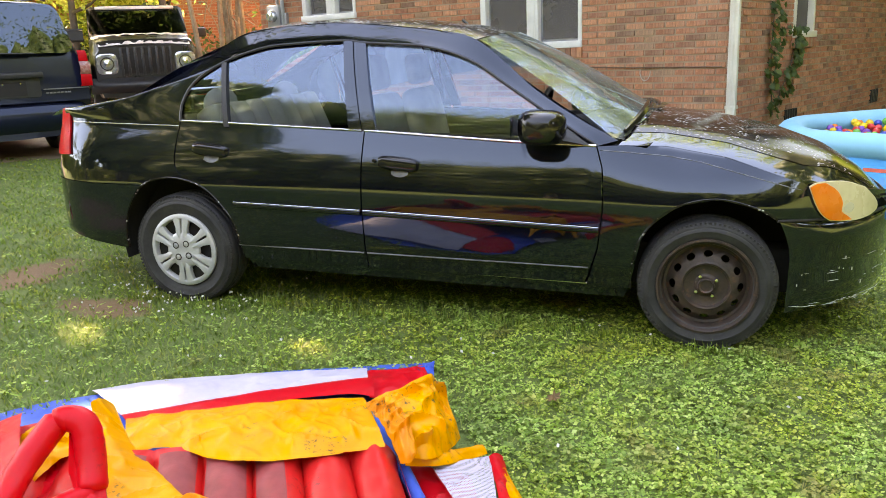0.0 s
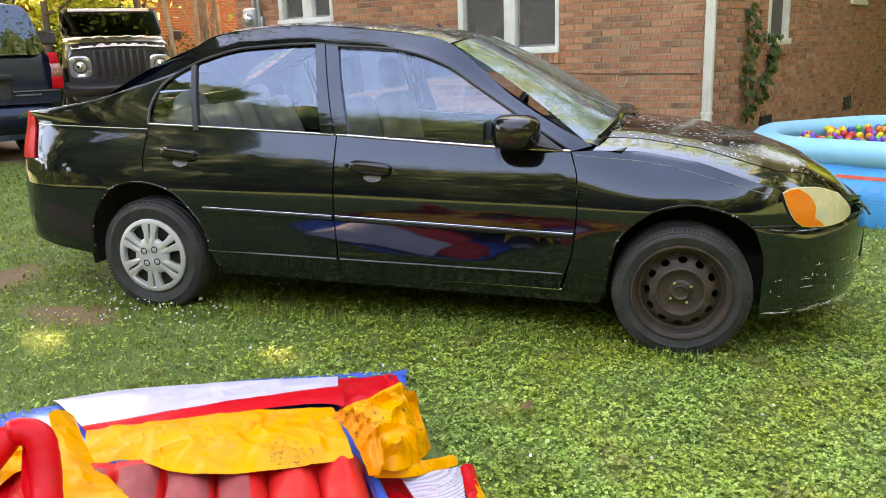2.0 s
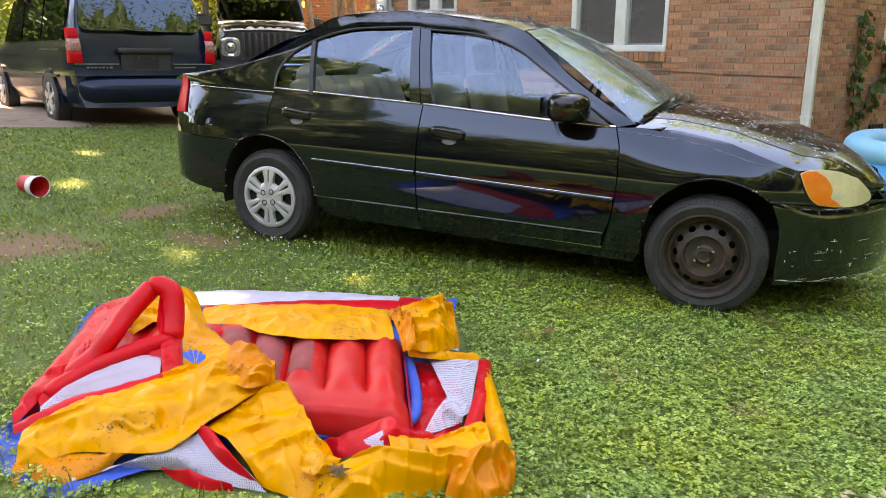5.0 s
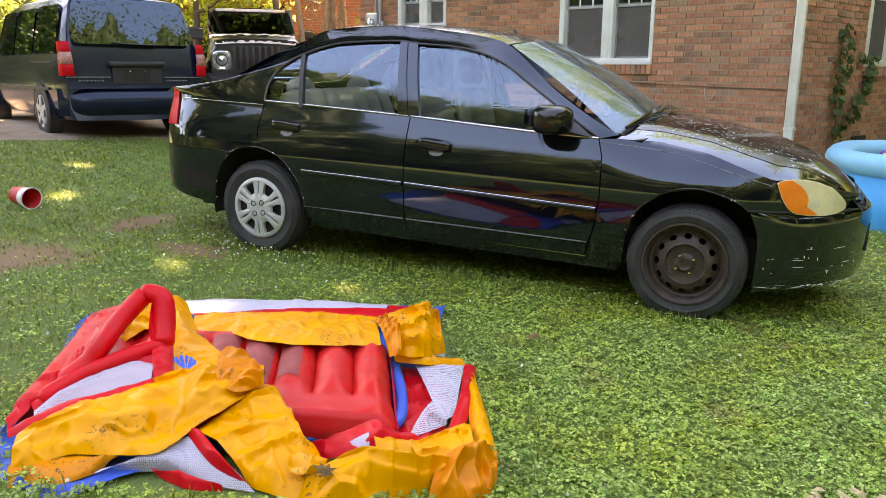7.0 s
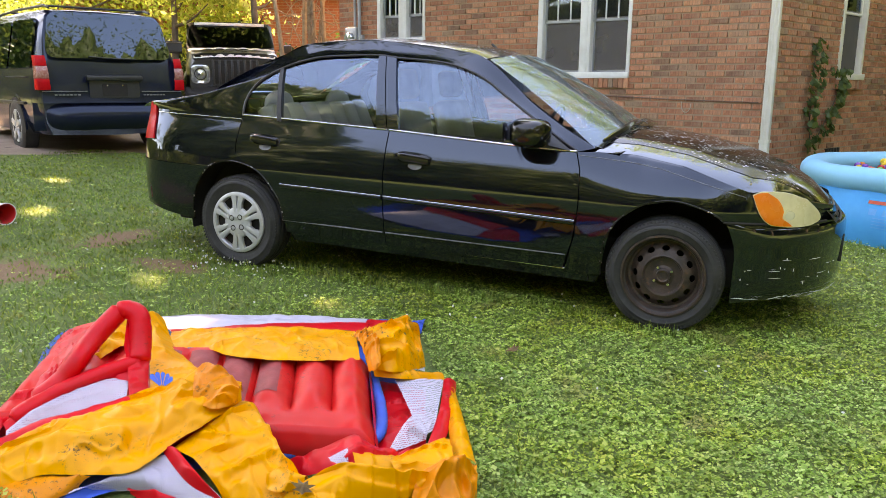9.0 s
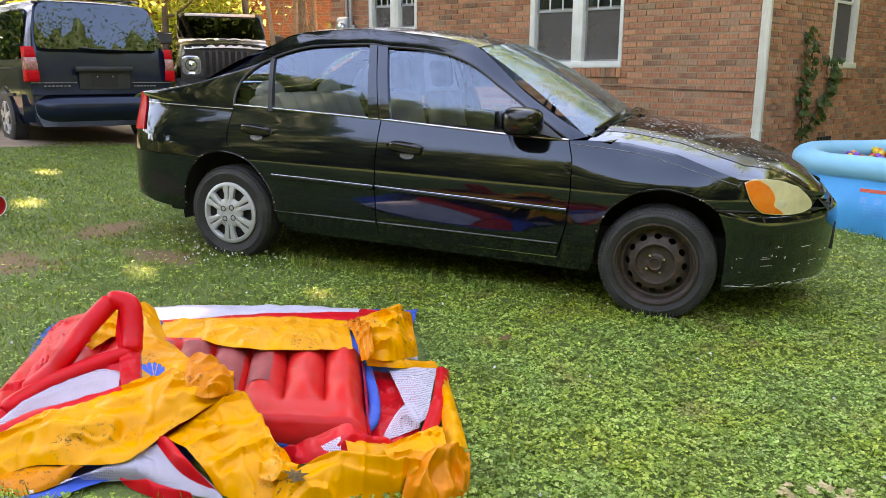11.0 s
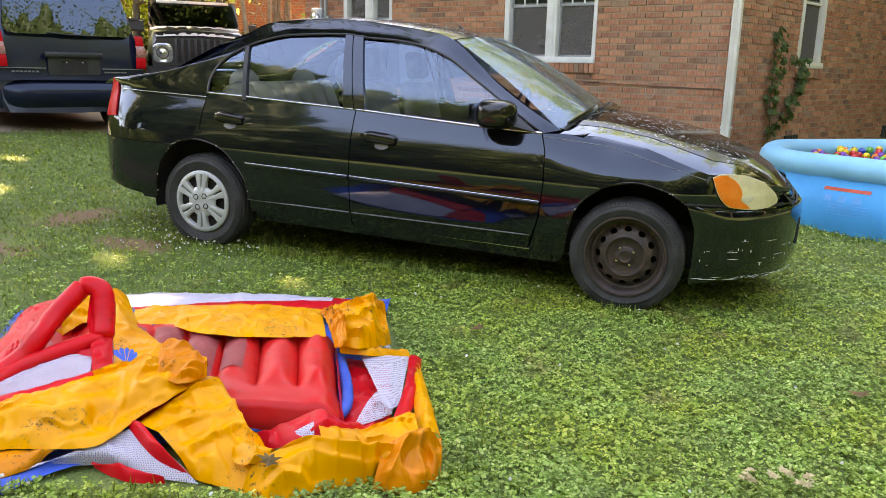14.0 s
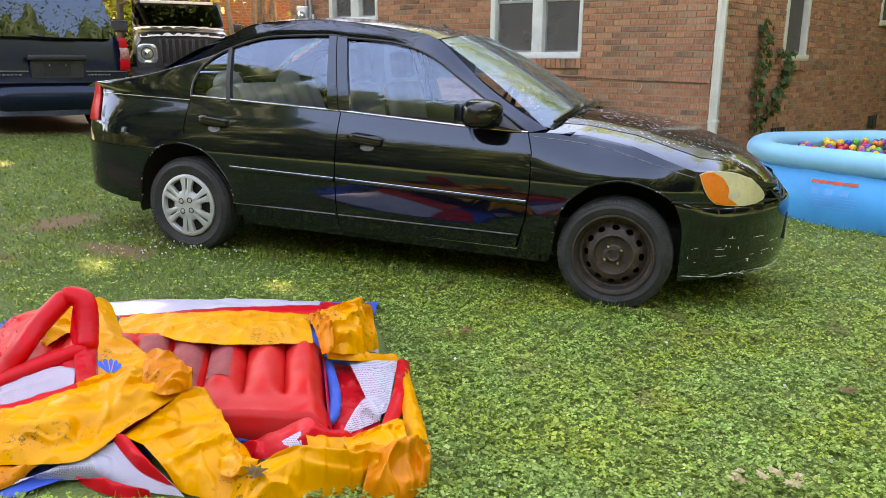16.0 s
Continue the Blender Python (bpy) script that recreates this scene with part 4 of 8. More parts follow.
BRICK_ONE, BRICK_MANY = brick_material("brick_single", True), brick_material("brick_many", False)
MORTAR = surface("mortar", (0.44, 0.30, 0.20), (0.31, 0.21, 0.14), 0.95, 0, 5, 90, 0.4, 0, 0.2)
CREAM = surface("cream_paint", (0.74, 0.70, 0.60), (0.62, 0.57, 0.47), 0.5, 0, 3, 50, 0.08, 0, 0.1, (0.35, 0.29, 0.2), 0.68)
WINDOW_BACKING = surface("window_backing", (0.10, 0.095, 0.09), (0.13, 0.12, 0.115), 0.8, 0, 3, 220, 0.1)
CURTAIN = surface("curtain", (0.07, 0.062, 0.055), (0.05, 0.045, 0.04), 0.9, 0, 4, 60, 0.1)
GREY_METAL = surface("grey_metal", (0.36, 0.37, 0.38), (0.28, 0.29, 0.30), 0.45, 0.5, 6, 60, 0.1)
BL, BH, JT = 0.212, 0.0615, 0.0105
COURSE = BH + JT


def screen_mesh(name, one, two, clear):
    """Fine insect screen, partly see-through."""
    ma, n, l, b = material(name)
    tr, mx = n.new("ShaderNodeBsdfTransparent"), n.new("ShaderNodeMixShader")
    l.new(mix(n, l, noise_node(n, l, 5), one, two), b.inputs["Base Color"])
    b.inputs["Roughness"].default_value = 0.8
    mx.inputs[0].default_value = clear
    l.new(b.outputs[0], mx.inputs[1])
    l.new(tr.outputs[0], mx.inputs[2])
    l.new(mx.outputs[0], n["Material Output"].inputs[0])
    return ma


INSECT_SCREEN = screen_mesh("insect_screen", (0.16, 0.135, 0.12), (0.10, 0.09, 0.085), 0.3)
UPPER_SCREEN = screen_mesh("upper_screen", (0.30, 0.28, 0.26), (0.22, 0.20, 0.19), 0.2)


def wall_slab(name, label, x0, x1, z0, z1, openings, frame_m, thick=0.22):
    """A mortar-coloured wall core with holes; its face lies at y = 0.009, behind the bricks' faces."""
    b = Build()
    xs = sorted({x0, x1, *(o[0] for o in openings), *(o[1] for o in openings)})
    for a, c in zip(xs, xs[1:]):
        cuts = sorted((o[2], o[3]) for o in openings if o[0] <= a + 1e-6 and o[1] >= c - 1e-6)
        z = z0
        for lo, hi in cuts:
            b.box((a, 0.009, z), (c, thick, lo))
            z = hi
        b.box((a, 0.009, z), (c, thick, z1))
    ob = b.part(name, MORTAR, None, smooth=False)
    ob.matrix_world = frame_m
    return tagged(ob, label, "wall", kind="structure")


def brick_mesh(name, ln, mat):
    b = Build()
    b.box((0, 0, 0), (ln, 0.10, BH), 0.0)
    c = 0.004
    b.v = [(x + (c if x < ln / 2 else -c) * (y < 0.05), y, z + (c if z < BH / 2 else -c) * (y < 0.05)) for x, y, z in b.v]
    b.add([(0, 0.004, 0), (ln, 0.004, 0), (ln, 0.004, BH), (0, 0.004, BH)], [])
    return b.mesh(name, mat, smooth=False)


def lay_bricks(wall, x0, x1, z0, z1, openings, singles, frame_m, seed, soldier=()):
    """Running bond. Bricks inside the stretch `singles` (x0, x1, z0, z1) are objects, the others one joined part."""
    rng = random.Random(seed)
    full, halfb = brick_mesh("brick", BL, BRICK_ONE), brick_mesh("brick_half", (BL - JT) / 2, BRICK_ONE)
    rest = Build()
    made = 0
    k = 0
    z = z0
    while z + BH < z1:
        x = x1 - (BL / 2 + JT / 2 if k % 2 else 0.0) + (BL + JT if k % 2 else 0)
        while x > x0:
            a, c = x - BL, x
            x -= BL + JT
            parts_ = [(max(a, x0), min(c, x1))]
            for o in openings:
                if o[2] < z + BH and o[3] > z:
                    nxt = []
                    for p, q in parts_:
                        if q <= o[0] or p >= o[1]:
                            nxt.append((p, q))
                        else:
                            if p < o[0] - 0.03:
                                nxt.append((p, o[0]))
                            if q > o[1] + 0.03:
                                nxt.append((o[1], q))
                    parts_ = nxt
            for p, q in parts_:
                if q - p < 0.03:
                    continue
                dy, dz, dr = rng.uniform(-0.004, 0.004), rng.uniform(-0.002, 0.002), rng.uniform(-0.6, 0.6)
                exact = abs(q - p - BL) < 1e-3
                if singles[0] < p and q <= singles[1] + 1e-6 and singles[2] < z < singles[3] and exact and made < 298:
                    ob = new("brick", full)
                    ob.parent = wall
                    ob.matrix_local = pose(p, dy, z + dz, 0, dr, rng.uniform(-0.3, 0.3))
                    made += 1
                else:
                    cc = 0.004
                    vs = [(p + cc, dy, z + cc), (q - cc, dy, z + cc), (q - cc, dy, z + BH - cc), (p + cc, dy, z + BH - cc), (p, 0.02, z), (q, 0.02, z), (q, 0.02, z + BH), (p, 0.02, z + BH)]
                    rest.add(vs, [(0, 1, 2, 3), (0, 4, 5, 1), (1, 5, 6, 2), (2, 6, 7, 3), (3, 7, 4, 0)])
        z += COURSE
        k += 1
    ob = rest.part("brickwork", BRICK_MANY, wall, "", smooth=False)
    tagged(ob, "red-brown brickwork in running bond", kind="stuff")


def sash_window(name, label, m, x0, x1, z0, z1, lights, mull, meet, mat, munt=2, sill=True):
    """A white sash window: x0..x1, z0..z1 is the hole; lights: spans of the sashes; munt upright bars in each upper sash."""
    w = tagged(new(name), label, "window", kind="structure")
    w.matrix_world = m
    fr = Build()
    fr.box((x0, -0.012, z0), (x0 + 0.075, 0.09, z1), 0.006).box((x1 - 0.05, -0.004, z0), (x1, 0.09, z1), 0.006)
    for a, c in zip(lights, lights[1:]):
        fr.box((a[1], -0.012, z0), (c[0], 0.09, z1), 0.006)
        fr.box((a[1] + 0.04, -0.02, z0), (c[0] - 0.04, 0.02, z1), 0.004)
    fr.part("window_frame", mat, w, "white painted frame and mullion")
    if sill:
        Build().box((x0 - 0.01, -0.04, z0 - 0.075), (x1 + 0.005, 0.10, z0 + 0.002), 0.008).part("window_sill", mat, w, "white sill")
    for a, c in lights:
        low, up = Build(), Build()
        for b, lo, hi, y, r in ((low, z0, meet, 0.075, 0.035), (up, meet - 0.03, z1, 0.05, 0.032)):
            b.box((a, y, lo), (a + r, y + 0.03, hi), 0.003).box((c - r, y, lo), (c, y + 0.03, hi), 0.003).box((a + r, y, lo), (c - r, y + 0.03, lo + r), 0.003).box((a + r, y, hi - r), (c - r, y + 0.03, hi), 0.003)
        low.part("lower_sash", GREY_METAL if munt else mat, w)
        up.part("upper_sash", GREY_METAL if munt else mat, w)
        for k in range(munt):
            xk = a + (c - a) * (k + 1) / (munt + 1)
            Build().box((xk - 0.008, 0.056, meet), (xk + 0.008, 0.074, z1)).part("glazing_bar", mat, w)
        for lo, hi, y in ((z0, meet, 0.09), (meet, z1, 0.068)):
            g = Build().box((a + 0.02, y, lo + 0.02), (c - 0.02, y + 0.004, hi - 0.02)).part("pane", PANE_GLASS, w, "dark pane behind the screen")
            g.visible_shadow = False
        Build().box((a + 0.03, 0.064, z0 + 0.03), (c - 0.03, 0.067, meet - 0.02)).part("insect_screen", INSECT_SCREEN, w, "dusty brown-grey insect screen")
        Build().box((a + 0.03, 0.078, meet + 0.002), (c - 0.03, 0.081, z1 - 0.02)).part("upper_screen", UPPER_SCREEN, w, "pale grey screen behind the glazing bars")
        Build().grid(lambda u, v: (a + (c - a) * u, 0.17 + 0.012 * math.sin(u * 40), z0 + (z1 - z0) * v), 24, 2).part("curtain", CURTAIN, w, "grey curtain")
    # Dark panel added in place of the unlit room.
    Build().box((x0, 0.24, z0), (x1, 0.26, z1)).part("dark_room_panel", WINDOW_BACKING, w)
    return w


def build_house():
    op_front = [(-3.10, -1.745, 1.315, 2.80), (-6.115, -5.117, 1.83, 2.80)]
    wall = wall_slab("wall_front", "red-brown brick front wall with recessed mortar joints", -7.0, 0.0, -0.3, 3.1, op_front, HOUSE)
    lay_bricks(wall, -7.0, 0.0, -0.25, 3.08, op_front, (-1.75, 0.0, 0.15, 2.55), HOUSE, 3)
    op_end = [(1.62, 2.40, 1.32, 2.80), (5.25, 6.15, 1.88, 2.80)]
    # the end wall: the same bond, seen from outside with x running away from the corner
    m_end = Matrix.Translation(CORNER) @ Matrix.Rotation(radians(65.0), 4, "Z")
    wall2 = wall_slab("wall_end", "brown brick end wall in shade with a climbing vine", 0.0, 14.0, -0.5, 3.1, op_end, m_end)
    lay_bricks(wall2, 0.012, 14.0, -0.45, 3.08, op_end, (0.1, 1.6, 0.1, 2.6), m_end, 4)
    sash_window("window_1", "white double sash window with dark panes", HOUSE, -3.10, -1.745, 1.315, 2.80, [(-3.03, -2.456), (-2.306, -1.79)], 0.15, 1.965, PLASTER_WHITE)
    sash_window("window_2", "narrow white double window above the car roof", HOUSE, -6.115, -5.117, 1.83, 2.80, [(-6.03, -5.651), (-5.485, -5.16)], 0.15, 2.17, PLASTER_WHITE, 2)
    sash_window("window_3", "cream-framed sash window in the end wall", m_end, 1.62, 2.40, 1.32, 2.80, [(1.67, 2.34)], 0.1, 2.06, CREAM, 0)
    sash_window("window_4", "small cream window high in the end wall", m_end, 5.25, 6.15, 1.88, 2.80, [(5.32, 6.09)], 0.1, 2.4, CREAM, 0)
    # brick sills
    for m, a, c, z in ((HOUSE, -3.12, -1.735, 1.24), (m_end, 1.60, 2.42, 1.245)):
        n = int((c - a) / 0.0677)
        for k in range(n):
            ob = Build().box((a + k * (c - a) / n + 0.004, -0.03, z - 0.115), (a + (k + 1) * (c - a) / n - 0.004, 0.08, z), 0.004).part("sill_brick", BRICK_ONE, wall if m is HOUSE else wall2, smooth=False)
            ob.matrix_local = Matrix.Identity(4)
    # roof, eaves and the sides that close the house
    # Roof is out of view; its ridge is raised to darken the car's reflections.
    rf = Build()
    rf.add([HOUSE @ Vector(p) for p in ((-7.4, -0.5, 3.0), (0.5, -0.5, 3.0), (0.5, 5.0, 6.4), (-7.4, 5.0, 6.4), (-7.4, 14.5, 3.0), (0.5, 14.5, 3.0), (-7.4, -0.5, 3.12), (0.5, -0.5, 3.12), (0.5, 5.0, 6.52), (-7.4, 5.0, 6.52), (-7.4, 14.5, 3.12), (0.5, 14.5, 3.12))],
           [(0, 1, 2, 3), (3, 2, 5, 4), (6, 9, 8, 7), (9, 10, 11, 8), (0, 6, 7, 1), (4, 5, 11, 10), (0, 3, 9, 6), (3, 4, 10, 9), (1, 7, 8, 2), (2, 8, 11, 5)])
    tagged(rf.part("roof", surface("shingles", (0.06, 0.058, 0.055), None, 0.95, 0, 4, 60, 0.4), None, smooth=False), "dark shingle roof of the brick house", "roof", kind="structure")
    cl = Build().box((-7.0, 0.23, -0.3), (-6.78, 14.0, 3.0)).box((-6.78, 13.8, -0.3), (-0.23, 14.0, 3.0))
    for x in (-7.0, -0.30):
        cl.add([(x, 0.2, 3.0), (x, 5.0, 6.3), (x, 13.9, 3.0), (x + 0.2, 0.2, 3.0), (x + 0.2, 5.0, 6.3), (x + 0.2, 13.9, 3.0)], [(0, 1, 2), (3, 5, 4), (0, 3, 4, 1), (1, 4, 5, 2), (0, 2, 5, 3)])
    cw = tagged(cl.part("wall_back", MORTAR, None, smooth=False), "plain back walls of the brick house", "wall", kind="structure")
    cw.matrix_world = HOUSE
    # downspout on the corner
    sp = thing("downspout", "white painted metal downspout on the house corner", "downspout", HOUSE)
    b = Build()
    b.box((-0.075, -0.095, -0.02), (0.022, -0.022, 3.0), 0.010)
    for k in range(3):
        b.box((-0.068 + 0.03 * k, -0.1005, 0.0), (-0.050 + 0.03 * k, -0.094, 3.0), 0.003)
    b.part("pipe", CREAM, sp)
    for z in (0.55, 2.2):
        Build().box((-0.082, -0.1, z), (0.028, -0.004, z + 0.035), 0.003).part("strap", CREAM, sp, "painted fixing strap")
    # dark corner strip of weathered bricks beside the pipe, cable along the wall, meter
    mt = thing("electric_meter", "grey electricity meter with conduit on the brick wall", "meter", HOUSE)
    Build().box((-6.76, -0.10, 1.70), (-6.50, 0.0, 2.02), 0.02).part("box", GREY_METAL, mt)
    Build().lathe([(0.085, 0), (0.085, 0.05), (0.07, 0.07), (0.0001, 0.075)], 20, Matrix.Translation((-6.63, -0.10, 1.86)) @ pose(0, 0, 0, 90, 0, 0)).part("dial_glass", LAMP_LENS, mt, "round glass meter cover")
    Build().tube([(-6.47, -0.05, 1.4), (-6.47, -0.05, 3.0)], 0.028, 10).part("conduit", GREY_METAL, mt, "grey conduit pipe")
    Build().tube([(-6.58, -0.04, 2.02), (-6.58, -0.04, 3.0)], 0.022, 10).part("conduit", GREY_METAL, mt, "grey conduit pipe")
    Build().box((-6.49, -0.06, 1.72), (-6.40, -0.002, 1.90), 0.01).part("junction_box", GREY_METAL, mt)
    cb = Build().tube([HOUSE @ Vector((-3.2 + 3.05 * k / 20, -0.012, 0.985 - 0.02 * math.sin(k / 20 * 3.1) + 0.10 * (1 - k / 20))) for k in range(21)], 0.006, 6)
    tagged(cb.part("wall_cable", surface("cable_jacket", (0.20, 0.12, 0.09), None, 0.7), None), "thin brown cable strung along the brick wall", "cable")
    lp = Build().tube([HOUSE @ Vector((-0.98 + 0.06 * math.sin(a * 0.5), -0.012, 0.95 + 0.10 * math.cos(a * 0.5))) for a in range(3, 11)], 0.005, 6)
    tagged(lp.part("wire_loop", surface("pale_wire", (0.55, 0.47, 0.38), None, 0.6), None), "loop of pale wire hanging on the brick wall", "wire")
    # foundation vents in the end wall
    for v0, z in ((1.52, 0.21), (5.3, 0.22)):
        vt = thing("foundation_vent", "dark slatted vent low in the brick wall", "vent", m_end, "foundation vents")
        Build().box((v0, -0.012, z), (v0 + 0.40, 0.02, z + 0.20)).part("recess", UNDER, vt)
        for k in range(5):
            Build().box((v0 + 0.03 + 0.085 * k, -0.02, z), (v0 + 0.055 + 0.085 * k, -0.008, z + 0.20)).part("slat", BLACK_PLASTIC, vt)
    return m_end


M_END = build_house()


# ---- drive, van and off-roader ----
DRIVE = surface("drive_dirt_concrete", (0.34, 0.25, 0.19), (0.24, 0.165, 0.12), 0.95, 0, 1.5, 30, 0.4, 0, 0.25, (0.17, 0.115, 0.085), 0.6)


def build_drive():
    """A dirty drive, 4 mm above the lawn, with a ragged grass edge."""
    b = Build()
    f, s = Vector((-0.857, 0.515)), Vector((0.515, 0.857))
    o = Vector((-5.2, 2.4))
    def fn(u, v):
        rag = 0.25 * noise.noise((v * 9.0, 1.7, 0)) * (1 - u)
        p = o + f * (1.10 + rag + 24.9 * u) + s * (-3.0 + 11.0 * v)
        return (p.x, p.y, ground_height(p.x, p.y) + 0.006)
    b.grid(fn, 60, 30)
    return tagged(b.part("drive", DRIVE), "dirty brown driveway dappled with sun", "drive", kind="structure")


drive = build_drive()


def loft_body(xs, top, belt, width, roofw, rear_lean, low=0.26, n=1):
    """Cross-sections of a boxy vehicle along x: lists of (roof height, belt height, half width, half roof width)."""
    rows = []
    for x, zt, zb, w, rw, ln in zip(xs, top, belt, width, roofw, rear_lean):
        half = [(0.0, low - 0.02), (w * 0.90, low), (w * 0.975, low + 0.14), (w, low + 0.40), (w * 0.99, zb - 0.08), (w * 0.965, zb)]
        half += [(w * 0.965 + (rw - w * 0.965) * t, zb + (zt - 0.06 - zb) * t) for t in (0.5, 1.0)]
        half += [(rw * 0.93, zt - 0.02), (rw * 0.7, zt), (0.0, zt + 0.012)]
        ring = half + [(-y, z) for y, z in half[-2:0:-1]]
        rows.append([(x + ln * max(0.0, (z - zb)) / 0.7, y, z) for y, z in ring])
    return rows


def skin(rows, mat, parent, name, label=""):
    b = Build()
    k = len(rows[0])
    b.add([p for r in rows for p in r], [(i * k + j, i * k + (j + 1) % k, (i + 1) * k + (j + 1) % k, (i + 1) * k + j) for i in range(len(rows) - 1) for j in range(k)] + [tuple(range(k)), tuple(range((len(rows) - 1) * k, len(rows) * k))])
    return b.part(name, mat, parent, label, sharp=40)


def rounded(pts, r, n=5):
    """A flat outline with rounded corners."""
    out = []
    k = len(pts)
    for i in range(k):
        p, a, c = Vector(pts[i]), Vector(pts[i - 1]), Vector(pts[(i + 1) % k])
        d0, d1 = (a - p).normalized() * r, (c - p).normalized() * r
        for q in range(n + 1):
            t = q / n
            out.append((p + d0) * (1 - t) ** 2 + p * 2 * t * (1 - t) + (p + d1) * t * t)
    return out


def plate(outline, fn, mat, parent, name, label="", thick=0.01):
    """A flat outline laid on a surface fn(a, b, lift) as a thin pane with an edge."""
    n = len(outline)
    cx, cy = sum(p[0] for p in outline) / n, sum(p[1] for p in outline) / n
    vs = [fn(p[0], p[1], thick) for p in outline] + [fn(p[0], p[1], -thick) for p in outline] + [fn(cx, cy, thick)]
    fs = [(i, (i + 1) % n, 2 * n) for i in range(n)] + [(i, i + n, (i + 1) % n + n, (i + 1) % n) for i in range(n)]
    return Build().add(vs, fs).part(name, mat, parent, label, sharp=30)


def small_wheel(parent, m, r=0.335):
    w = thing("wheel", "", "")
    w.parent = parent
    w.matrix_local = m
    lie = pose(0, 0, 0, 90, 0, 0)
    Build().lathe([(r * 0.64, -0.19), (r * 0.9, -0.19), (r, -0.165), (r, -0.02), (r * 0.93, 0.0), (r * 0.8, 0.006), (r * 0.64, -0.004)], 40, lie).part("tyre", RUBBER, w, "dusty black tyre")
    Build().lathe([(r * 0.64, -0.03), (r * 0.6, 0.0), (r * 0.5, -0.02), (r * 0.2, 0.0), (0.0001, 0.005)], 40, lie).part("rim", SILVER, w, "pale alloy rim")
    for k in range(5):
        a = 6.2832 * k / 5
        Build().box((-0.03, -0.012, r * 0.15), (0.03, 0.012, r * 0.6), 0.006, Matrix.Rotation(a, 4, "Y")).part("spoke", SILVER, w)
    return w


def build_van():
    z0 = 0.27
    van = thing("minivan", "dark blue minivan with tinted glass, parked on the drive", "van", pose(-5.66, 3.40, z0, 0, 0, 154.0) @ Matrix.Diagonal((1, 0.955, 1, 1)))
    xs = [0.0, 0.06, 0.35, 1.2, 2.2, 2.95, 3.45, 3.85, 4.35, 4.65, 4.75]
    top = [1.63, 1.68, 1.715, 1.73, 1.73, 1.70, 1.40, 1.12, 1.00, 0.86, 0.70]
    belt = [0.98, 0.98, 0.98, 0.98, 0.97, 0.96, 0.96, 0.95, 0.90, 0.78, 0.62]
    wid = [0.86, 0.90, 0.915, 0.925, 0.925, 0.92, 0.915, 0.91, 0.88, 0.80, 0.70]
    rw = [0.66, 0.70, 0.73, 0.74, 0.74, 0.72, 0.74, 0.78, 0.78, 0.72, 0.62]
    lean = [0.20, 0.17, 0.08] + [0] * 8
    rows = loft_body(xs, top, belt, wid, rw, lean)
    skin(rows, DARK_PAINT, van, "body", "dark blue painted body")
    back = lambda y, z, d: (0.20 * max(0.0, z - 0.98) / 0.7 - 0.004 - d, y, z)
    plate(rounded([(-0.78, 1.145), (0.78, 1.145), (0.68, 1.675), (-0.68, 1.675)], 0.13), back, DARK_GLASS, van, "rear_window", "tinted rear window", 0.012)
    plate(rounded([(-0.31, 0.685), (0.31, 0.685), (0.31, 0.885), (-0.31, 0.885)], 0.03), back, BLACK_PLASTIC, van, "plate_recess", "dark number plate recess", 0.004)
    plate(rounded([(-0.155, 0.705), (0.155, 0.705), (0.155, 0.85), (-0.155, 0.85)], 0.01), back, UNDER, van, "number_plate", "dark unreadable plate", 0.008)
    Build().box((-0.05, -0.35, 0.885), (0.02, 0.35, 0.95), 0.02).part("handle_bar", BLACK_PLASTIC, van, "lift handle over the plate")
    for s in (-1, 1):
        plate(rounded([(s * 0.34, 0.755), (s * 0.86, 0.755), (s * 0.86, 0.767), (s * 0.34, 0.767)][::s], 0.004), back, DULL, van, "trim_line", "thin bright trim line", 0.006)
        Build().lathe([(0.010, 0.0), (0.010, 0.006), (0.0001, 0.008)], 8, Matrix.Translation((-0.012, s * 0.095, 0.83)) @ pose(0, 0, 0, 0, -90, 0)).part("plate_bolt", CHROME, van, "bright plate bolt")
    for k in range(7):      # model name as plain bars
        plate([(0.72 - 0.045 * k, 0.712), (0.69 - 0.045 * k, 0.712), (0.69 - 0.045 * k, 0.730), (0.72 - 0.045 * k, 0.730)], back, DULL, van, "badge_bar", "", 0.006)
        plate([(-0.36 - 0.042 * k, 0.712), (-0.388 - 0.042 * k, 0.712), (-0.388 - 0.042 * k, 0.728), (-0.36 - 0.042 * k, 0.728)], back, DULL, van, "badge_bar", "", 0.006)
    for s in (-1, 1):
        lamp = thing("tail_lamp", "", "")
        lamp.parent = van
        wide = lambda z: interp(z, [0.775, 1.165], [0.765, 0.790])
        for lo, hi, mt, nm in ((0.775, 0.905, RED_LENS, "red_lens"), (0.907, 1.045, PINK_LENS, "clear_lens"), (1.047, 1.165, RED_LENS, "red_lens")):
            def lens(u, v, lo=lo, hi=hi):
                z = lo + (hi - lo) * v
                a = wide(z)
                d = 0.055 * u ** 4 - 0.03
                return (back(0, z, 0)[0] + d + 0.012 * (abs(2 * v - 1) ** 6), s * (a + (0.915 - 0.06 * max(0.0, z - 0.95) - a) * min(u * 1.25, 1)), z) if u < 0.81 else (back(0, z, 0)[0] - 0.007 + 0.10 * (u - 0.8) / 0.2, s * (0.915 - 0.06 * max(0.0, z - 0.95)), z)
            Build().grid(lens, 12, 5).part(nm, mt, lamp)
        # side glass
        side = lambda x, z, d, s=s: (x, s * (0.893 + (0.745 - 0.893) * min(max((z - 0.97) / 0.72, 0), 1) + d), z)
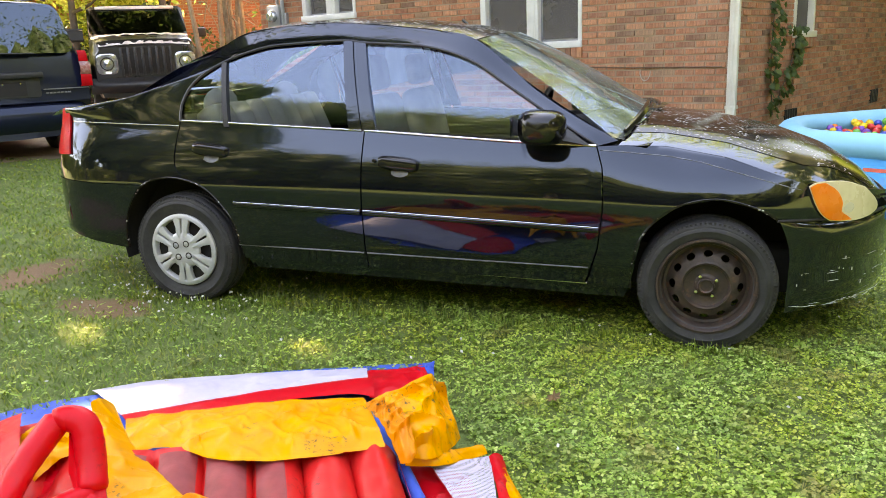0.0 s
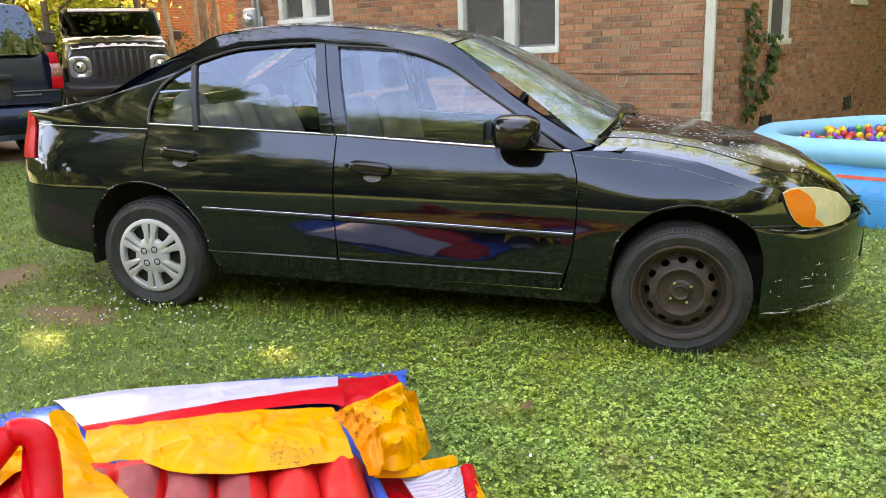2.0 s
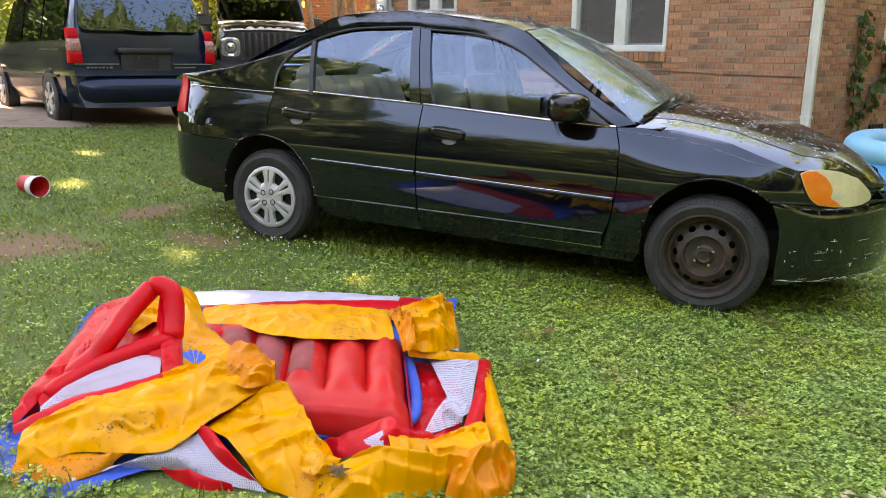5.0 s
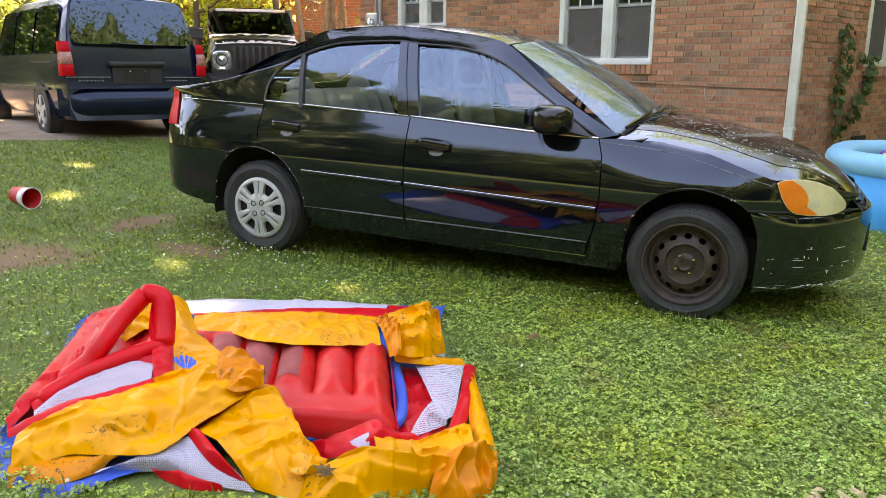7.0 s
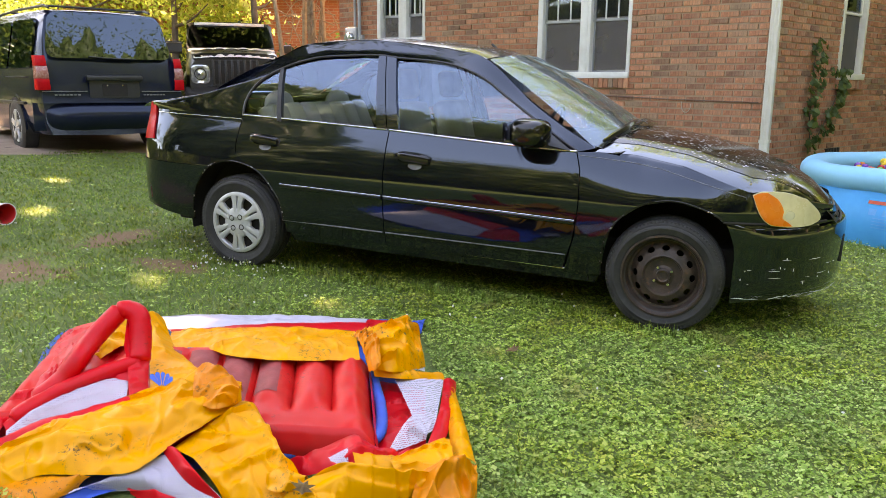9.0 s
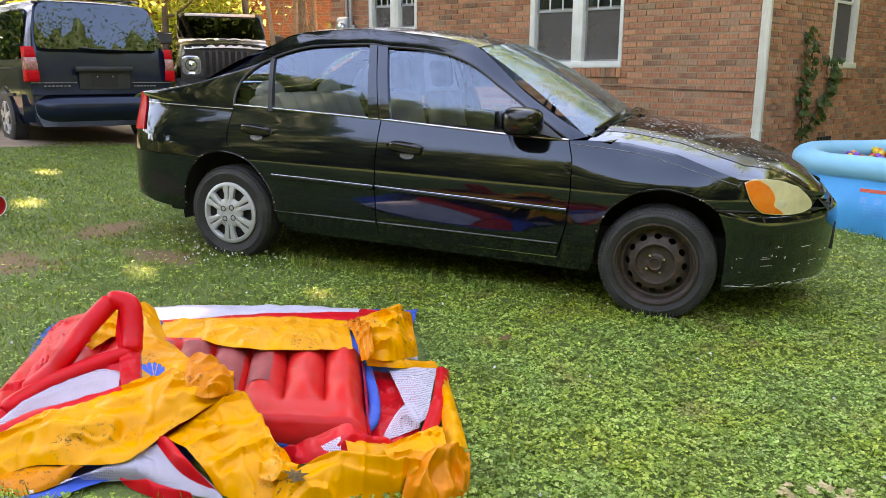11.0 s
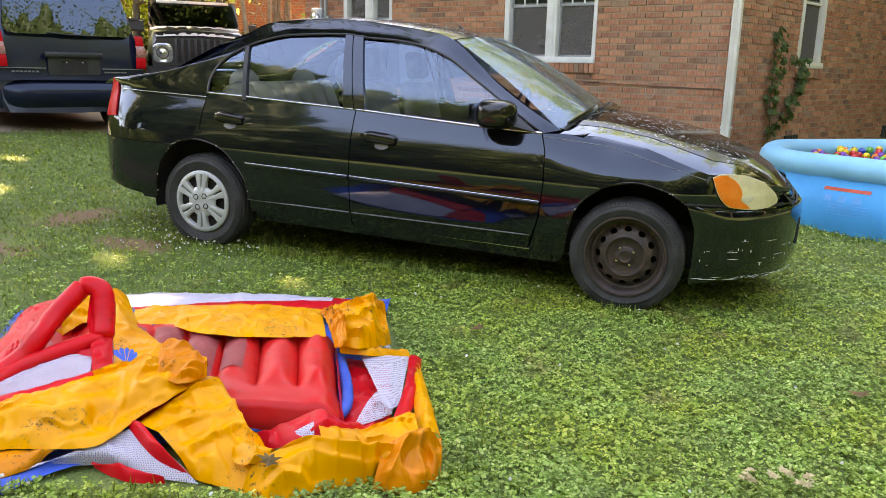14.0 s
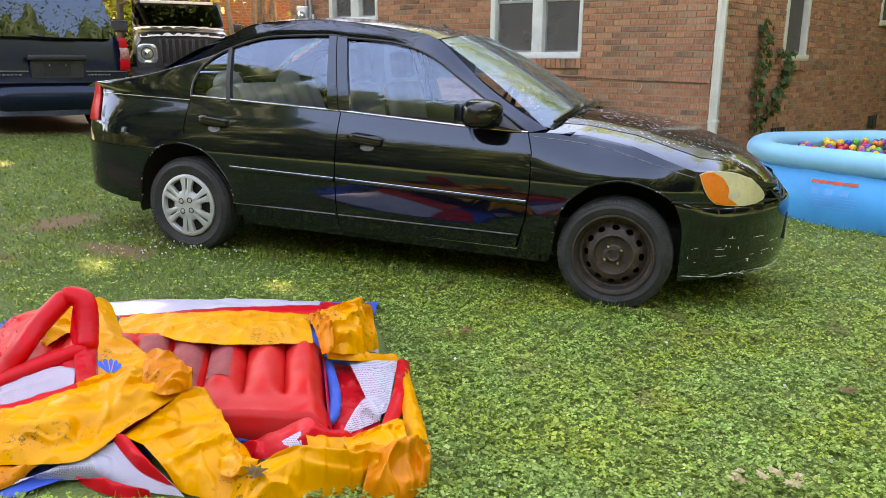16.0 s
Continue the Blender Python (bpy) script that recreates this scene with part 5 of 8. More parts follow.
        for a, c in ((0.28, 1.30), (1.38, 2.35), (2.42, 3.25)):
            plate(rounded([(a, 1.03), (c + (0.25 if c > 3 else 0), 1.03), (c - (0.12 if c > 3 else 0), 1.60), (a + (0.08 if a < 1 else 0), 1.60)], 0.06), side, DARK_GLASS, van, "side_window", "tinted side window", 0.012)
        Build().tube([(0.3, s * 0.62, 1.72), (0.45, s * 0.62, 1.755), (1.6, s * 0.62, 1.77), (2.5, s * 0.62, 1.76), (2.65, s * 0.62, 1.72)], 0.016, 8).part("roof_rail", BLACK_PLASTIC, van, "black roof rail")
        Build().box((0.55, s * 0.925 - 0.012, 0.60), (3.9, s * 0.925 + 0.012, 0.635), 0.006).part("side_moulding", BLACK_PLASTIC, van)
        plate(rounded([(0.42, 0.92), (1.35, 0.92), (1.35, 0.935), (0.42, 0.935)], 0.004), lambda x, z, d, s=s: (x, s * (0.915 + d), z), BLACK_PLASTIC, van, "door_track", "", 0.006)
        for cx in (0.98, 3.85):
            Build().grid(lambda u, v: (cx + 0.40 * math.cos(math.pi * u), s * (0.905 + 0.02 * v), 0.30 + 0.42 * math.sin(math.pi * u)), 20, 2).part("arch_lip", DARK_PAINT, van)
            # Flat dark plate paints in the shade of the wheel opening.
            plate([(cx + 0.39 * math.cos(math.pi * k / 18), 0.26 + 0.42 * math.sin(math.pi * k / 18)) for k in range(19)], lambda x, z, d, s=s: (x, s * (0.926 + d), z), UNDER, van, "wheel_well", "black plate painted as the wheel opening's shade", 0.004)
            small_wheel(van, pose(cx, s * 0.935, 0.33, 0, 0, 0 if s < 0 else 180))
    for k in range(2):
        Build().tube([(0.50 + 1.5 * k, -0.62, 1.755), (0.50 + 1.5 * k, 0.62, 1.755)], 0.014, 6).part("roof_bar", BLACK_PLASTIC, van, "black cross bar")
    bp = Build().grid(lambda u, v: (0.03 - 0.13 * math.sin(math.pi * (0.1 + 0.8 * v)) * (1 - abs(2 * u - 1) ** 8) + 0.10 * abs(2 * u - 1) ** 6, 0.945 * (2 * u - 1), 0.31 + 0.32 * v), 24, 10)
    bp.grid(lambda u, v: (-0.06 + 0.12 * v, 0.90 * (2 * u - 1), 0.625), 8, 2)
    bp.part("rear_bumper", DARK_PAINT, van, "dark blue rear bumper")
    Build().tube([(0.02, -0.30, 1.145), (0.02, 0.05, 1.150), (0.025, 0.28, 1.165)], 0.008, 6).part("wiper", BLACK_PLASTIC, van, "rear wiper")
    return van


def build_jeep():
    jeep = thing("off_roader", "black off-road wagon with peeling pale bonnet edge, facing the lawn", "car", pose(-7.14, 7.70, 0.40, 0, 0, -50.0))
    # x forward; the nose at x = 0
    xs = [-4.2, -4.1, -2.6, -1.75, -1.32, -1.28, -0.55, -0.10, 0.0]
    top = [1.80, 1.86, 1.90, 1.885, 1.39, 1.35, 1.31, 1.25, 1.14]
    belt = [1.15, 1.15, 1.16, 1.16, 1.15, 1.14, 1.12, 1.08, 1.02]
    wid = [0.80, 0.84, 0.86, 0.865, 0.86, 0.86, 0.85, 0.82, 0.78]
    rw = [0.72, 0.76, 0.80, 0.80, 0.82, 0.82, 0.78, 0.74, 0.70]
    skin(loft_body(xs, top, belt, wid, rw, [0] * 9, 0.36), surface("black_faded_paint", (0.010, 0.010, 0.011), (0.02, 0.019, 0.018), 0.3, 0, 4, 50, 0.05, 0.4, 0.1), jeep, "body", "black painted body")
    glass_fn = lambda y, t, d: (-1.72 + 0.42 * (1 - t) + 0.03 + d, y, 1.385 + 0.465 * t)
    plate(rounded([(-0.81, 0.02), (0.81, 0.02), (0.73, 0.95), (-0.73, 0.95)], 0.09), glass_fn, DARK_GLASS, jeep, "windscreen", "dark windscreen", 0.012)
    # pale peeled strip along the bonnet's rear edge, bonnet dust
    pale = surface("peeling_clear_coat", (0.82, 0.76, 0.70), (0.60, 0.54, 0.50), 0.7, 0, 9, 60, 0.3)
    Build().grid(lambda u, v: (-1.27 + 0.16 * v + 0.03 * noise.noise((u * 9, v * 3, 2)), 0.80 * (2 * u - 1), 1.385 - 0.03 * v + 0.035 * abs(noise.noise((u * 7, v * 2, 5))) - 0.03 * (2 * u - 1) ** 2), 40, 6).part("peeled_sheet", pale, jeep, "crumpled pale peeling sheet under the windscreen")
    Build().grid(lambda u, v: (-0.02 - 0.06 * v + 0.01 * noise.noise((u * 11, v, 9)), 0.70 * (2 * u - 1), 1.185 + 0.05 * v + 0.01 * noise.noise((u * 17, 3, v * 4)) - 0.035 * (2 * u - 1) ** 2), 40, 4).part("peeled_edge", pale, jeep, "peeling pale bonnet edge")
    for s in (-1, 1):
        lp = Build().lathe([(0.175, -0.05), (0.175, 0.012), (0.155, 0.02), (0.10, 0.008), (0.05, 0.018), (0.0001, 0.025)], 24, Matrix.Translation((0.0, s * 0.60, 0.88)) @ pose(0, 0, 0, 0, 90, 0) @ Matrix.Diagonal((0.98, 0.98, 1, 1)))
        lp.v = [(x, s * 0.60 + (y - s * 0.60) * k, 0.88 + (z - 0.88) * k) for x, y, z in lp.v for k in [(lambda a, c: (a ** 2 + c ** 2) ** 0.5 / max((a ** 4 + c ** 4) ** 0.25, 1e-6) * 0.95)(y - s * 0.60, z - 0.88)]]
        lp.part("headlamp", LAMP_LENS, jeep, "clear headlamp with rounded corners")
        Build().lathe([(0.098, 0.010), (0.104, 0.024), (0.094, 0.030), (0.088, 0.016)], 24, Matrix.Translation((0.0, s * 0.60, 0.885)) @ pose(0, 0, 0, 0, 90, 0)).part("lamp_ring", UNDER, jeep, "dark ring inside the headlamp")
        Build().lathe([(0.045, 0.016), (0.040, 0.034), (0.0001, 0.040)], 16, Matrix.Translation((0.0, s * 0.60, 0.885)) @ pose(0, 0, 0, 0, 90, 0)).part("bulb_cover", CHROME, jeep, "bright bulb cover")
        Build().box((-1.38, s * 0.93, 1.30), (-1.22, s * 1.14, 1.46), 0.03).part("mirror", BLACK_PLASTIC, jeep, "black door mirror")
        Build().grid(lambda u, v: (-0.75 + 0.75 * u, s * (0.84 + 0.07 * math.sin(math.pi * v)), 0.62 + 0.34 * v - 0.10 * u), 10, 6).part("wing", BLACK_PLASTIC, jeep, "black flared wing")
        small_wheel(jeep, pose(-0.62, s * 0.86, 0.36, 0, 0, 0 if s < 0 else 180), 0.36)
        small_wheel(jeep, pose(-3.25, s * 0.86, 0.36, 0, 0, 0 if s < 0 else 180), 0.36)
    Build().box((-0.03, -0.40, 0.72), (0.008, 0.40, 1.12), 0.01).part("grille_panel", UNDER, jeep, "dark grille")
    for k in range(8):
        y = -0.38 + 0.76 * k / 7
        Build().box((-0.02, y - 0.022, 0.69), (0.025, y + 0.022, 1.13), 0.008).part("grille_bar", BLACK_PLASTIC, jeep, "black upright grille bar")
    Build().grid(lambda u, v: (0.02 + 0.12 * math.sin(math.pi * v) * (1 - abs(2 * u - 1) ** 6) - 0.10 * abs(2 * u - 1) ** 4, 0.88 * (2 * u - 1), 0.42 + 0.24 * v), 20, 8).part("front_bumper", BLACK_PLASTIC, jeep, "black front bumper")
    Build().box((-1.74, -0.66, 1.815), (-1.62, 0.66, 1.87), 0.02).part("visor_edge", pale, jeep, "pale strip along the roof's front edge")
    return jeep


van = build_van()
jeep = build_jeep()


# ---- inflatable pool with play balls, paper cup ----
POOL_BLUE = surface("pool_wall_blue", (0.0, 0.37, 0.72), (0.0, 0.33, 0.66), 0.42, 0, 3, 30, 0.08, 0.0, 0.05)
POOL_RIM = surface("pool_rim_pale", (0.20, 0.55, 0.72), (0.17, 0.51, 0.68), 0.42, 0, 3, 30, 0.05, 0.0, 0.05)
BALL_COLOURS = [surface("ball_" + n, c, tuple(q * 0.9 for q in c), 0.35, 0, 20, 60, 0.0, 0.3, 0.03) for n, c in (("red", (0.72, 0.03, 0.03)), ("yellow", (0.85, 0.55, 0.02)), ("green", (0.08, 0.48, 0.06)), ("blue", (0.02, 0.07, 0.45)), ("purple", (0.22, 0.05, 0.40)), ("orange", (0.85, 0.20, 0.02)))]
for _m in (POOL_BLUE, POOL_RIM):
    _m.node_tree.nodes["Principled BSDF"].inputs["Specular IOR Level"].default_value = 0.2
POOL_C, POOL_R, POOL_Z = Vector((3.50, 4.32)), 1.50, -0.13


def build_pool():
    pool = thing("inflatable_pool", "blue inflatable ring pool on the grass, half filled with balls", "pool", pose(POOL_C.x, POOL_C.y, POOL_Z))
    wave = lambda a, z: 0.018 * math.sin(a * 9 + z * 8) * z + 0.012 * math.sin(a * 23 + 1.3) * math.sin(z * 9)
    Build().grid(lambda u, v: (lambda a, z: ((POOL_R + 0.10 * math.sin(math.pi * min(v, 0.9) * 0.9) - 0.16 * v + wave(a, z)) * math.cos(a), (POOL_R + 0.10 * math.sin(math.pi * min(v, 0.9) * 0.9) - 0.16 * v + wave(a, z)) * math.sin(a), z))(6.2832 * u, 0.50 * v), 120, 14, True).part("side_wall", POOL_BLUE, pool, "bright blue vinyl wall")
    rr = POOL_R - 0.15
    Build().grid(lambda u, v: (lambda a, b: ((rr + 0.125 * math.cos(b)) * math.cos(a), (rr + 0.125 * math.cos(b)) * math.sin(a), 0.525 + 0.105 * math.sin(b) + 0.008 * math.sin(5 * a)))(6.2832 * u, 6.2832 * v), 120, 14, True, True).part("inflated_ring", POOL_RIM, pool, "pale blue inflated ring")
    Build().grid(lambda u, v: (rr * v * math.cos(6.2832 * u), rr * v * math.sin(6.2832 * u), 0.44), 60, 4, True).part("water", surface("pool_water", (0.05, 0.10, 0.12), None, 0.05, 0, 3, 30, 0.05, 0.5), pool, "still water")
    # warning strip and picture panel as plain bars
    def on_wall(a, z, d):
        r = POOL_R + 0.10 * math.sin(math.pi * min(z / 0.5, 0.9) * 0.9) - 0.16 * z / 0.5 + wave(a, z) + 0.004 + d
        return (r * math.cos(a), r * math.sin(a), z)
    a0 = radians(229)
    red = surface("warning_red", (0.70, 0.10, 0.05), None, 0.5)
    pale = surface("print_pale", (0.05, 0.38, 0.76), None, 0.5)
    Build().grid(lambda u, v: on_wall(a0 + 0.26 * u, 0.360 + 0.026 * v, 0), 16, 2).part("warning_strip", red, pool, "red warning strip with unreadable print")
    for k in range(3):
        Build().grid(lambda u, v: on_wall(a0 + 0.02 + 0.08 * k + 0.045 * u, 0.275 + 0.05 * v, 0), 5, 2).part("pictogram", pale, pool, "pale printed pictogram")
    for k in range(4):
        Build().grid(lambda u, v: on_wall(a0 + 0.05 + 0.22 * u, 0.25 - 0.025 * k + 0.006 * v, 0), 10, 1).part("print_line", pale, pool)
    # balls
    rng = random.Random(11)
    meshes = []
    for m in BALL_COLOURS:
        meshes.append(Build().ball((0, 0, 0), 0.036, 14, 10).mesh("ball", m))
    done = []
    tries = 0
    while len(done) < 230 and tries < 6000:
        tries += 1
        a, r = rng.uniform(0, 6.2832), 1.18 * math.sqrt(rng.random())
        x, y = r * math.cos(a), r * math.sin(a)
        if y > 0.95 or all((x - p) ** 2 + (y - q) ** 2 > 0.0715 ** 2 for p, q in done):
            done.append((x, y))
            ob = new("play_ball", meshes[rng.randrange(6)])
            ob.location = (POOL_C.x + x, POOL_C.y + y, POOL_Z + 0.475 + rng.uniform(-0.008, 0.012) + 0.05 * max(0.0, y))
            tagged(ob, "%s plastic play ball in the pool" % ("red", "yellow", "green", "blue", "purple", "orange")[[m.name for m in meshes].index(ob.data.name)], "ball", "balls in the pool")
    return pool


pool = build_pool()


def build_cup():
    c = thing("paper_bucket", "red and white paper bucket lying on the grass", "bucket", Matrix.Translation((-3.56, 0.07, ground_height(-3.56, 0.07) + 0.085)) @ pose(0, 0, 0, 94, 0, 84))
    red, white = surface("bucket_red", (0.66, 0.02, 0.02), None, 0.5), surface("bucket_white", (0.75, 0.72, 0.68), None, 0.5)
    Build().lathe([(0.0001, -0.10), (0.062, -0.10), (0.070, 0.0), (0.078, 0.085), (0.083, 0.09), (0.079, 0.094), (0.074, 0.085), (0.060, -0.09)], 28).part("bucket_wall", red, c, "red paper wall")
    Build().lathe([(0.0725, 0.015), (0.0785, 0.075), (0.0795, 0.075)], 28).part("printed_band", white, c, "pale printed band")
    Build().lathe([(0.079, 0.084), (0.0855, 0.088), (0.0855, 0.094), (0.080, 0.096), (0.0775, 0.092)], 28).part("rolled_rim", white, c, "white rolled rim")
    return c


cup = build_cup()


# ---- the collapsed bouncy castle on the grass ----
def net_material():
    ma, n, l, b = material("white_netting")
    tc = n.new("ShaderNodeTexCoord").outputs["Object"]
    mp = n.new("ShaderNodeMapping")
    mp.inputs["Rotation"].default_value = (0.2, 0.1, 0.6)
    mp.inputs["Scale"].default_value = (185, 185, 185)
    l.new(tc, mp.inputs[0])
    vo = n.new("ShaderNodeTexVoronoi")
    vo.inputs["Scale"].default_value = 1.0
    vo.inputs["Randomness"].default_value = 0.0
    l.new(mp.outputs[0], vo.inputs["Vector"])
    hole = ramp(n, l, vo.outputs["Distance"], [(0.32, 0.85), (0.42, 0.0)])
    l.new(mix(n, l, noise_node(n, l, 8), (0.56, 0.52, 0.59), (0.44, 0.40, 0.47)), b.inputs["Base Color"])
    b.inputs["Roughness"].default_value = 0.6
    tr, mx = n.new("ShaderNodeBsdfTransparent"), n.new("ShaderNodeMixShader")
    l.new(hole, mx.inputs[0])
    l.new(b.outputs[0], mx.inputs[1])
    l.new(tr.outputs[0], mx.inputs[2])
    l.new(mx.outputs[0], n["Material Output"].inputs[0])
    return ma


def vinyl(name, base, other, dirt, dirt_at, rough=0.40):
    """Coated cloth: creased, with blotches of dried mud."""
    ma = surface(name, base, other, rough, 0, 5, 420, 0.0, 0.0, 0.06)
    n, l = ma.node_tree.nodes, ma.node_tree.links
    b = n["Principled BSDF"]
    b.inputs["Specular IOR Level"].default_value = 0.2
    plain = b.inputs["Base Color"].links[0].from_socket
    speck = ramp(n, l, noise_node(n, l, 55, 5, 0.7), [(0.56, 0.0), (0.63, 1.0)])
    zone = ramp(n, l, noise_node(n, l, 4.5, 3, 0.5), [(dirt_at - 0.08, 0.0), (dirt_at + 0.03, 1.0)])
    smear = ramp(n, l, noise_node(n, l, 9, 5, 0.6), [(0.55, 0.0), (0.8, 0.35)])
    fac = mix(n, l, 1.0, speck, zone, "MULTIPLY")
    col = mix(n, l, smear, plain, dirt)
    l.new(mix(n, l, fac, col, tuple(c * 0.35 for c in dirt)), b.inputs["Base Color"])
    crease = n.new("ShaderNodeTexNoise")
    crease.noise_type = "RIDGED_MULTIFRACTAL"
    crease.inputs["Scale"].default_value, crease.inputs["Detail"].default_value, crease.inputs["Distortion"].default_value = 6, 3, 0.5
    l.new(n.new("ShaderNodeTexCoord").outputs["Object"], crease.inputs["Vector"])
    bumped(n, l, b, crease.outputs["Fac"], 0.6, 0.022)
    return ma


TOY_YELLOW = vinyl("yellow_vinyl", (0.86, 0.33, 0.002), (0.76, 0.265, 0.002), (0.30, 0.17, 0.05), 0.63)
# Yellow vinyl for folds and undersides: shade painted in as orange, plus mud.
TOY_SHADED_YELLOW = vinyl("shaded_muddy_yellow_vinyl", (0.76, 0.23, 0.005), (0.66, 0.175, 0.005), (0.26, 0.12, 0.035), 0.54)
TOY_RED = vinyl("red_vinyl", (0.70, 0.006, 0.012), (0.60, 0.005, 0.010), (0.42, 0.05, 0.03), 0.70)
TOY_MAT = vinyl("red_mat_vinyl", (0.68, 0.018, 0.016), (0.60, 0.022, 0.018), (0.36, 0.08, 0.05), 0.66, 0.36)
TOY_BLUE = vinyl("blue_vinyl", (0.025, 0.11, 0.50), (0.02, 0.09, 0.42), (0.05, 0.07, 0.12), 0.72)
TOY_WHITE = vinyl("white_vinyl", (0.54, 0.50, 0.56), (0.45, 0.41, 0.47), (0.40, 0.33, 0.28), 0.75)
TOY_MESH = net_material()
TOY = thing("bouncy_castle", "collapsed red, yellow and blue bouncy castle on the lawn", "bouncy castle")


def sheet(name, mat, parent, edge_a, edge_b, bulge, wrinkle, nu, nv, label="", pleats=(0, 0.0), folds=(0, 0.0)):
    """Cloth between two edges, arched by bulge and creased by wrinkle; pleats run from edge to edge, folds along the edges (count, height)."""
    nu, nv = int(nu * 1.6), int(nv * 1.6)
    a, b = smooth_curve(edge_a, nu), smooth_curve(edge_b, nu)
    seed = (sum(edge_a[0]) * 7.3) % 9 + len(name)
    def fn(u, v):
        i = round(u * nu)
        p = a[i].lerp(b[i], v)
        fold = 1.3 * noise.noise((p.x * 4 + seed, p.y * 6, seed)) + 0.3 * noise.noise((p.x * 11, p.y * 14 + seed, 2.0))
        crease = abs(noise.noise((p.x * 7 + p.y * 4 + seed, p.y * 2 - p.x * 3, seed * 2))) - 0.25
        edge = min(1.0, 5 * min(v, 1 - v) + 0.25) * min(1.0, 6 * min(u, 1 - u) + 0.35)
        lift = bulge * math.sin(math.pi * v) ** 0.8 if 0 < v < 1 else 0.0
        ridge = 0.75 * (1 - min(1.0, 7.0 * abs(noise.noise((p.x * 5 + seed, p.y * 8 - p.x * 4, seed))))) + 0.30 * (1 - min(1.0, 5.0 * abs(noise.noise((p.x * 13 + p.y * 6, p.y * 15 + seed, seed + 4))))) - 0.2
        d = wrinkle * (0.8 * fold + 1.1 * crease + 1.3 * ridge) * edge
        wob = noise.noise((p.x * 5, p.y * 5, seed + 7)) + 0.5 * noise.noise((p.x * 12, p.y * 12, seed + 9))
        for k, h, q in ((*pleats, u), (*folds, v)):
            if k:
                w = (q * k + 0.55 * wob + seed) % 1.0
                d += h * edge * (0.5 - 0.5 * math.cos(math.pi * (w / 0.35 if w < 0.35 else (1 - w) / 0.65))) ** 1.4
        floor = ground_height(p.x, p.y) + 0.006
        return (p.x + 0.5 * d, p.y - 0.4 * d, max(p.z + lift + d, floor))
    return Build().grid(fn, nu, nv).part(name, mat, parent, label, sharp=38)


def hose(name, mat, pts, r, label=""):
    """An air-filled tube, a little soft and creased."""
    c = smooth_curve(pts, 28)
    b = Build()
    n = 14
    side = None
    rows = []
    for i, p in enumerate(c):
        d = (c[min(i + 1, 28)] - c[max(i - 1, 0)]).normalized()
        side = d.cross(Vector((0, 0, 1))).normalized()
        up = side.cross(d)
        rr = r * (1.0 + 0.10 * noise.noise((i * 0.45, r * 50, 1))) * (0.55 if i in (0, 28) else 1.0)
        rows.append([p + (side * math.cos(6.2832 * k / n) * 1.08 + up * math.sin(6.2832 * k / n) * 0.95) * rr for k in range(n)])
    b.grid(lambda u, v: rows[round(u * 28)][round(v * n) % n], 28, n, False, True)
    b.add(rows[0], [tuple(range(n))]).add(rows[-1], [tuple(range(n))])
    return b.part(name, mat, TOY, label, sharp=80)


def bounce_mat(bl, br, fr, fl):
    """The ribbed air mattress."""
    bl, br, fr, fl = (Vector(p) for p in (bl, br, fr, fl))
    ribs = 9
    def fn(u, v):
        t = min(v / 0.82, 1.0)
        p = bl.lerp(br, u).lerp(fl.lerp(fr, u), t)
        g = ground_height(p.x, p.y)
        k = abs(math.sin(math.pi * u * ribs))
        ends = min(1.0, max(0.0, (0.80 - t) / 0.16)) if t > 0.64 else 1.0
        dip = 0.055 * (1 - k ** 0.55) * ends * min(1.0, t * 8 + 0.2)
        h = p.z - dip - 0.012 * (1 - ends) + 0.006 * noise.noise((p.x * 13, p.y * 13, 3))
        edge = min(u, 1 - u)
        h -= 0.05 * max(0.0, 1 - edge * ribs * 2.2) ** 2 
        if v > 0.82:
            s = (v - 0.82) / 0.18
            p = p + (fr - br).normalized() * (0.018 * math.sin(math.pi * s))
            h = h - 0.01 - (h - 0.01 - g) * s
        return (p.x, p.y, max(h, g))
    Build().grid(fn, 126, 44).part("ribbed_mat", TOY_MAT, TOY, "faded red ribbed air mattress", sharp=80)
    # side face
    def side(u, v):
        p = br.lerp(fr, u)
        g = ground_height(p.x, p.y)
        return (p.x + 0.012 * math.sin(math.pi * v), p.y + 0.006 * math.sin(math.pi * v), g + (p.z - 0.055 - g) * v)
    Build().grid(side, 20, 6).part("mat_side", TOY_RED, TOY, "red mattress side")
    # worn grey grip patches on two ribs
    for u0, u1, v0, v1 in ((0.565, 0.655, 0.04, 0.62), (0.675, 0.740, 0.04, 0.50), (0.46, 0.545, 0.04, 0.42), (0.35, 0.43, 0.04, 0.40)):
        Build().grid(lambda u, v: (lambda q: (q[0], q[1], q[2] + 0.003))(fn(u0 + (u1 - u0) * u, v0 + (v1 - v0) * v)), 8, 20).part("grip_patch", surface("worn_print", (0.34, 0.042, 0.038), (0.25, 0.034, 0.032), 0.6, 0, 20, 160, 0.2), TOY, "worn dark print on the mat")


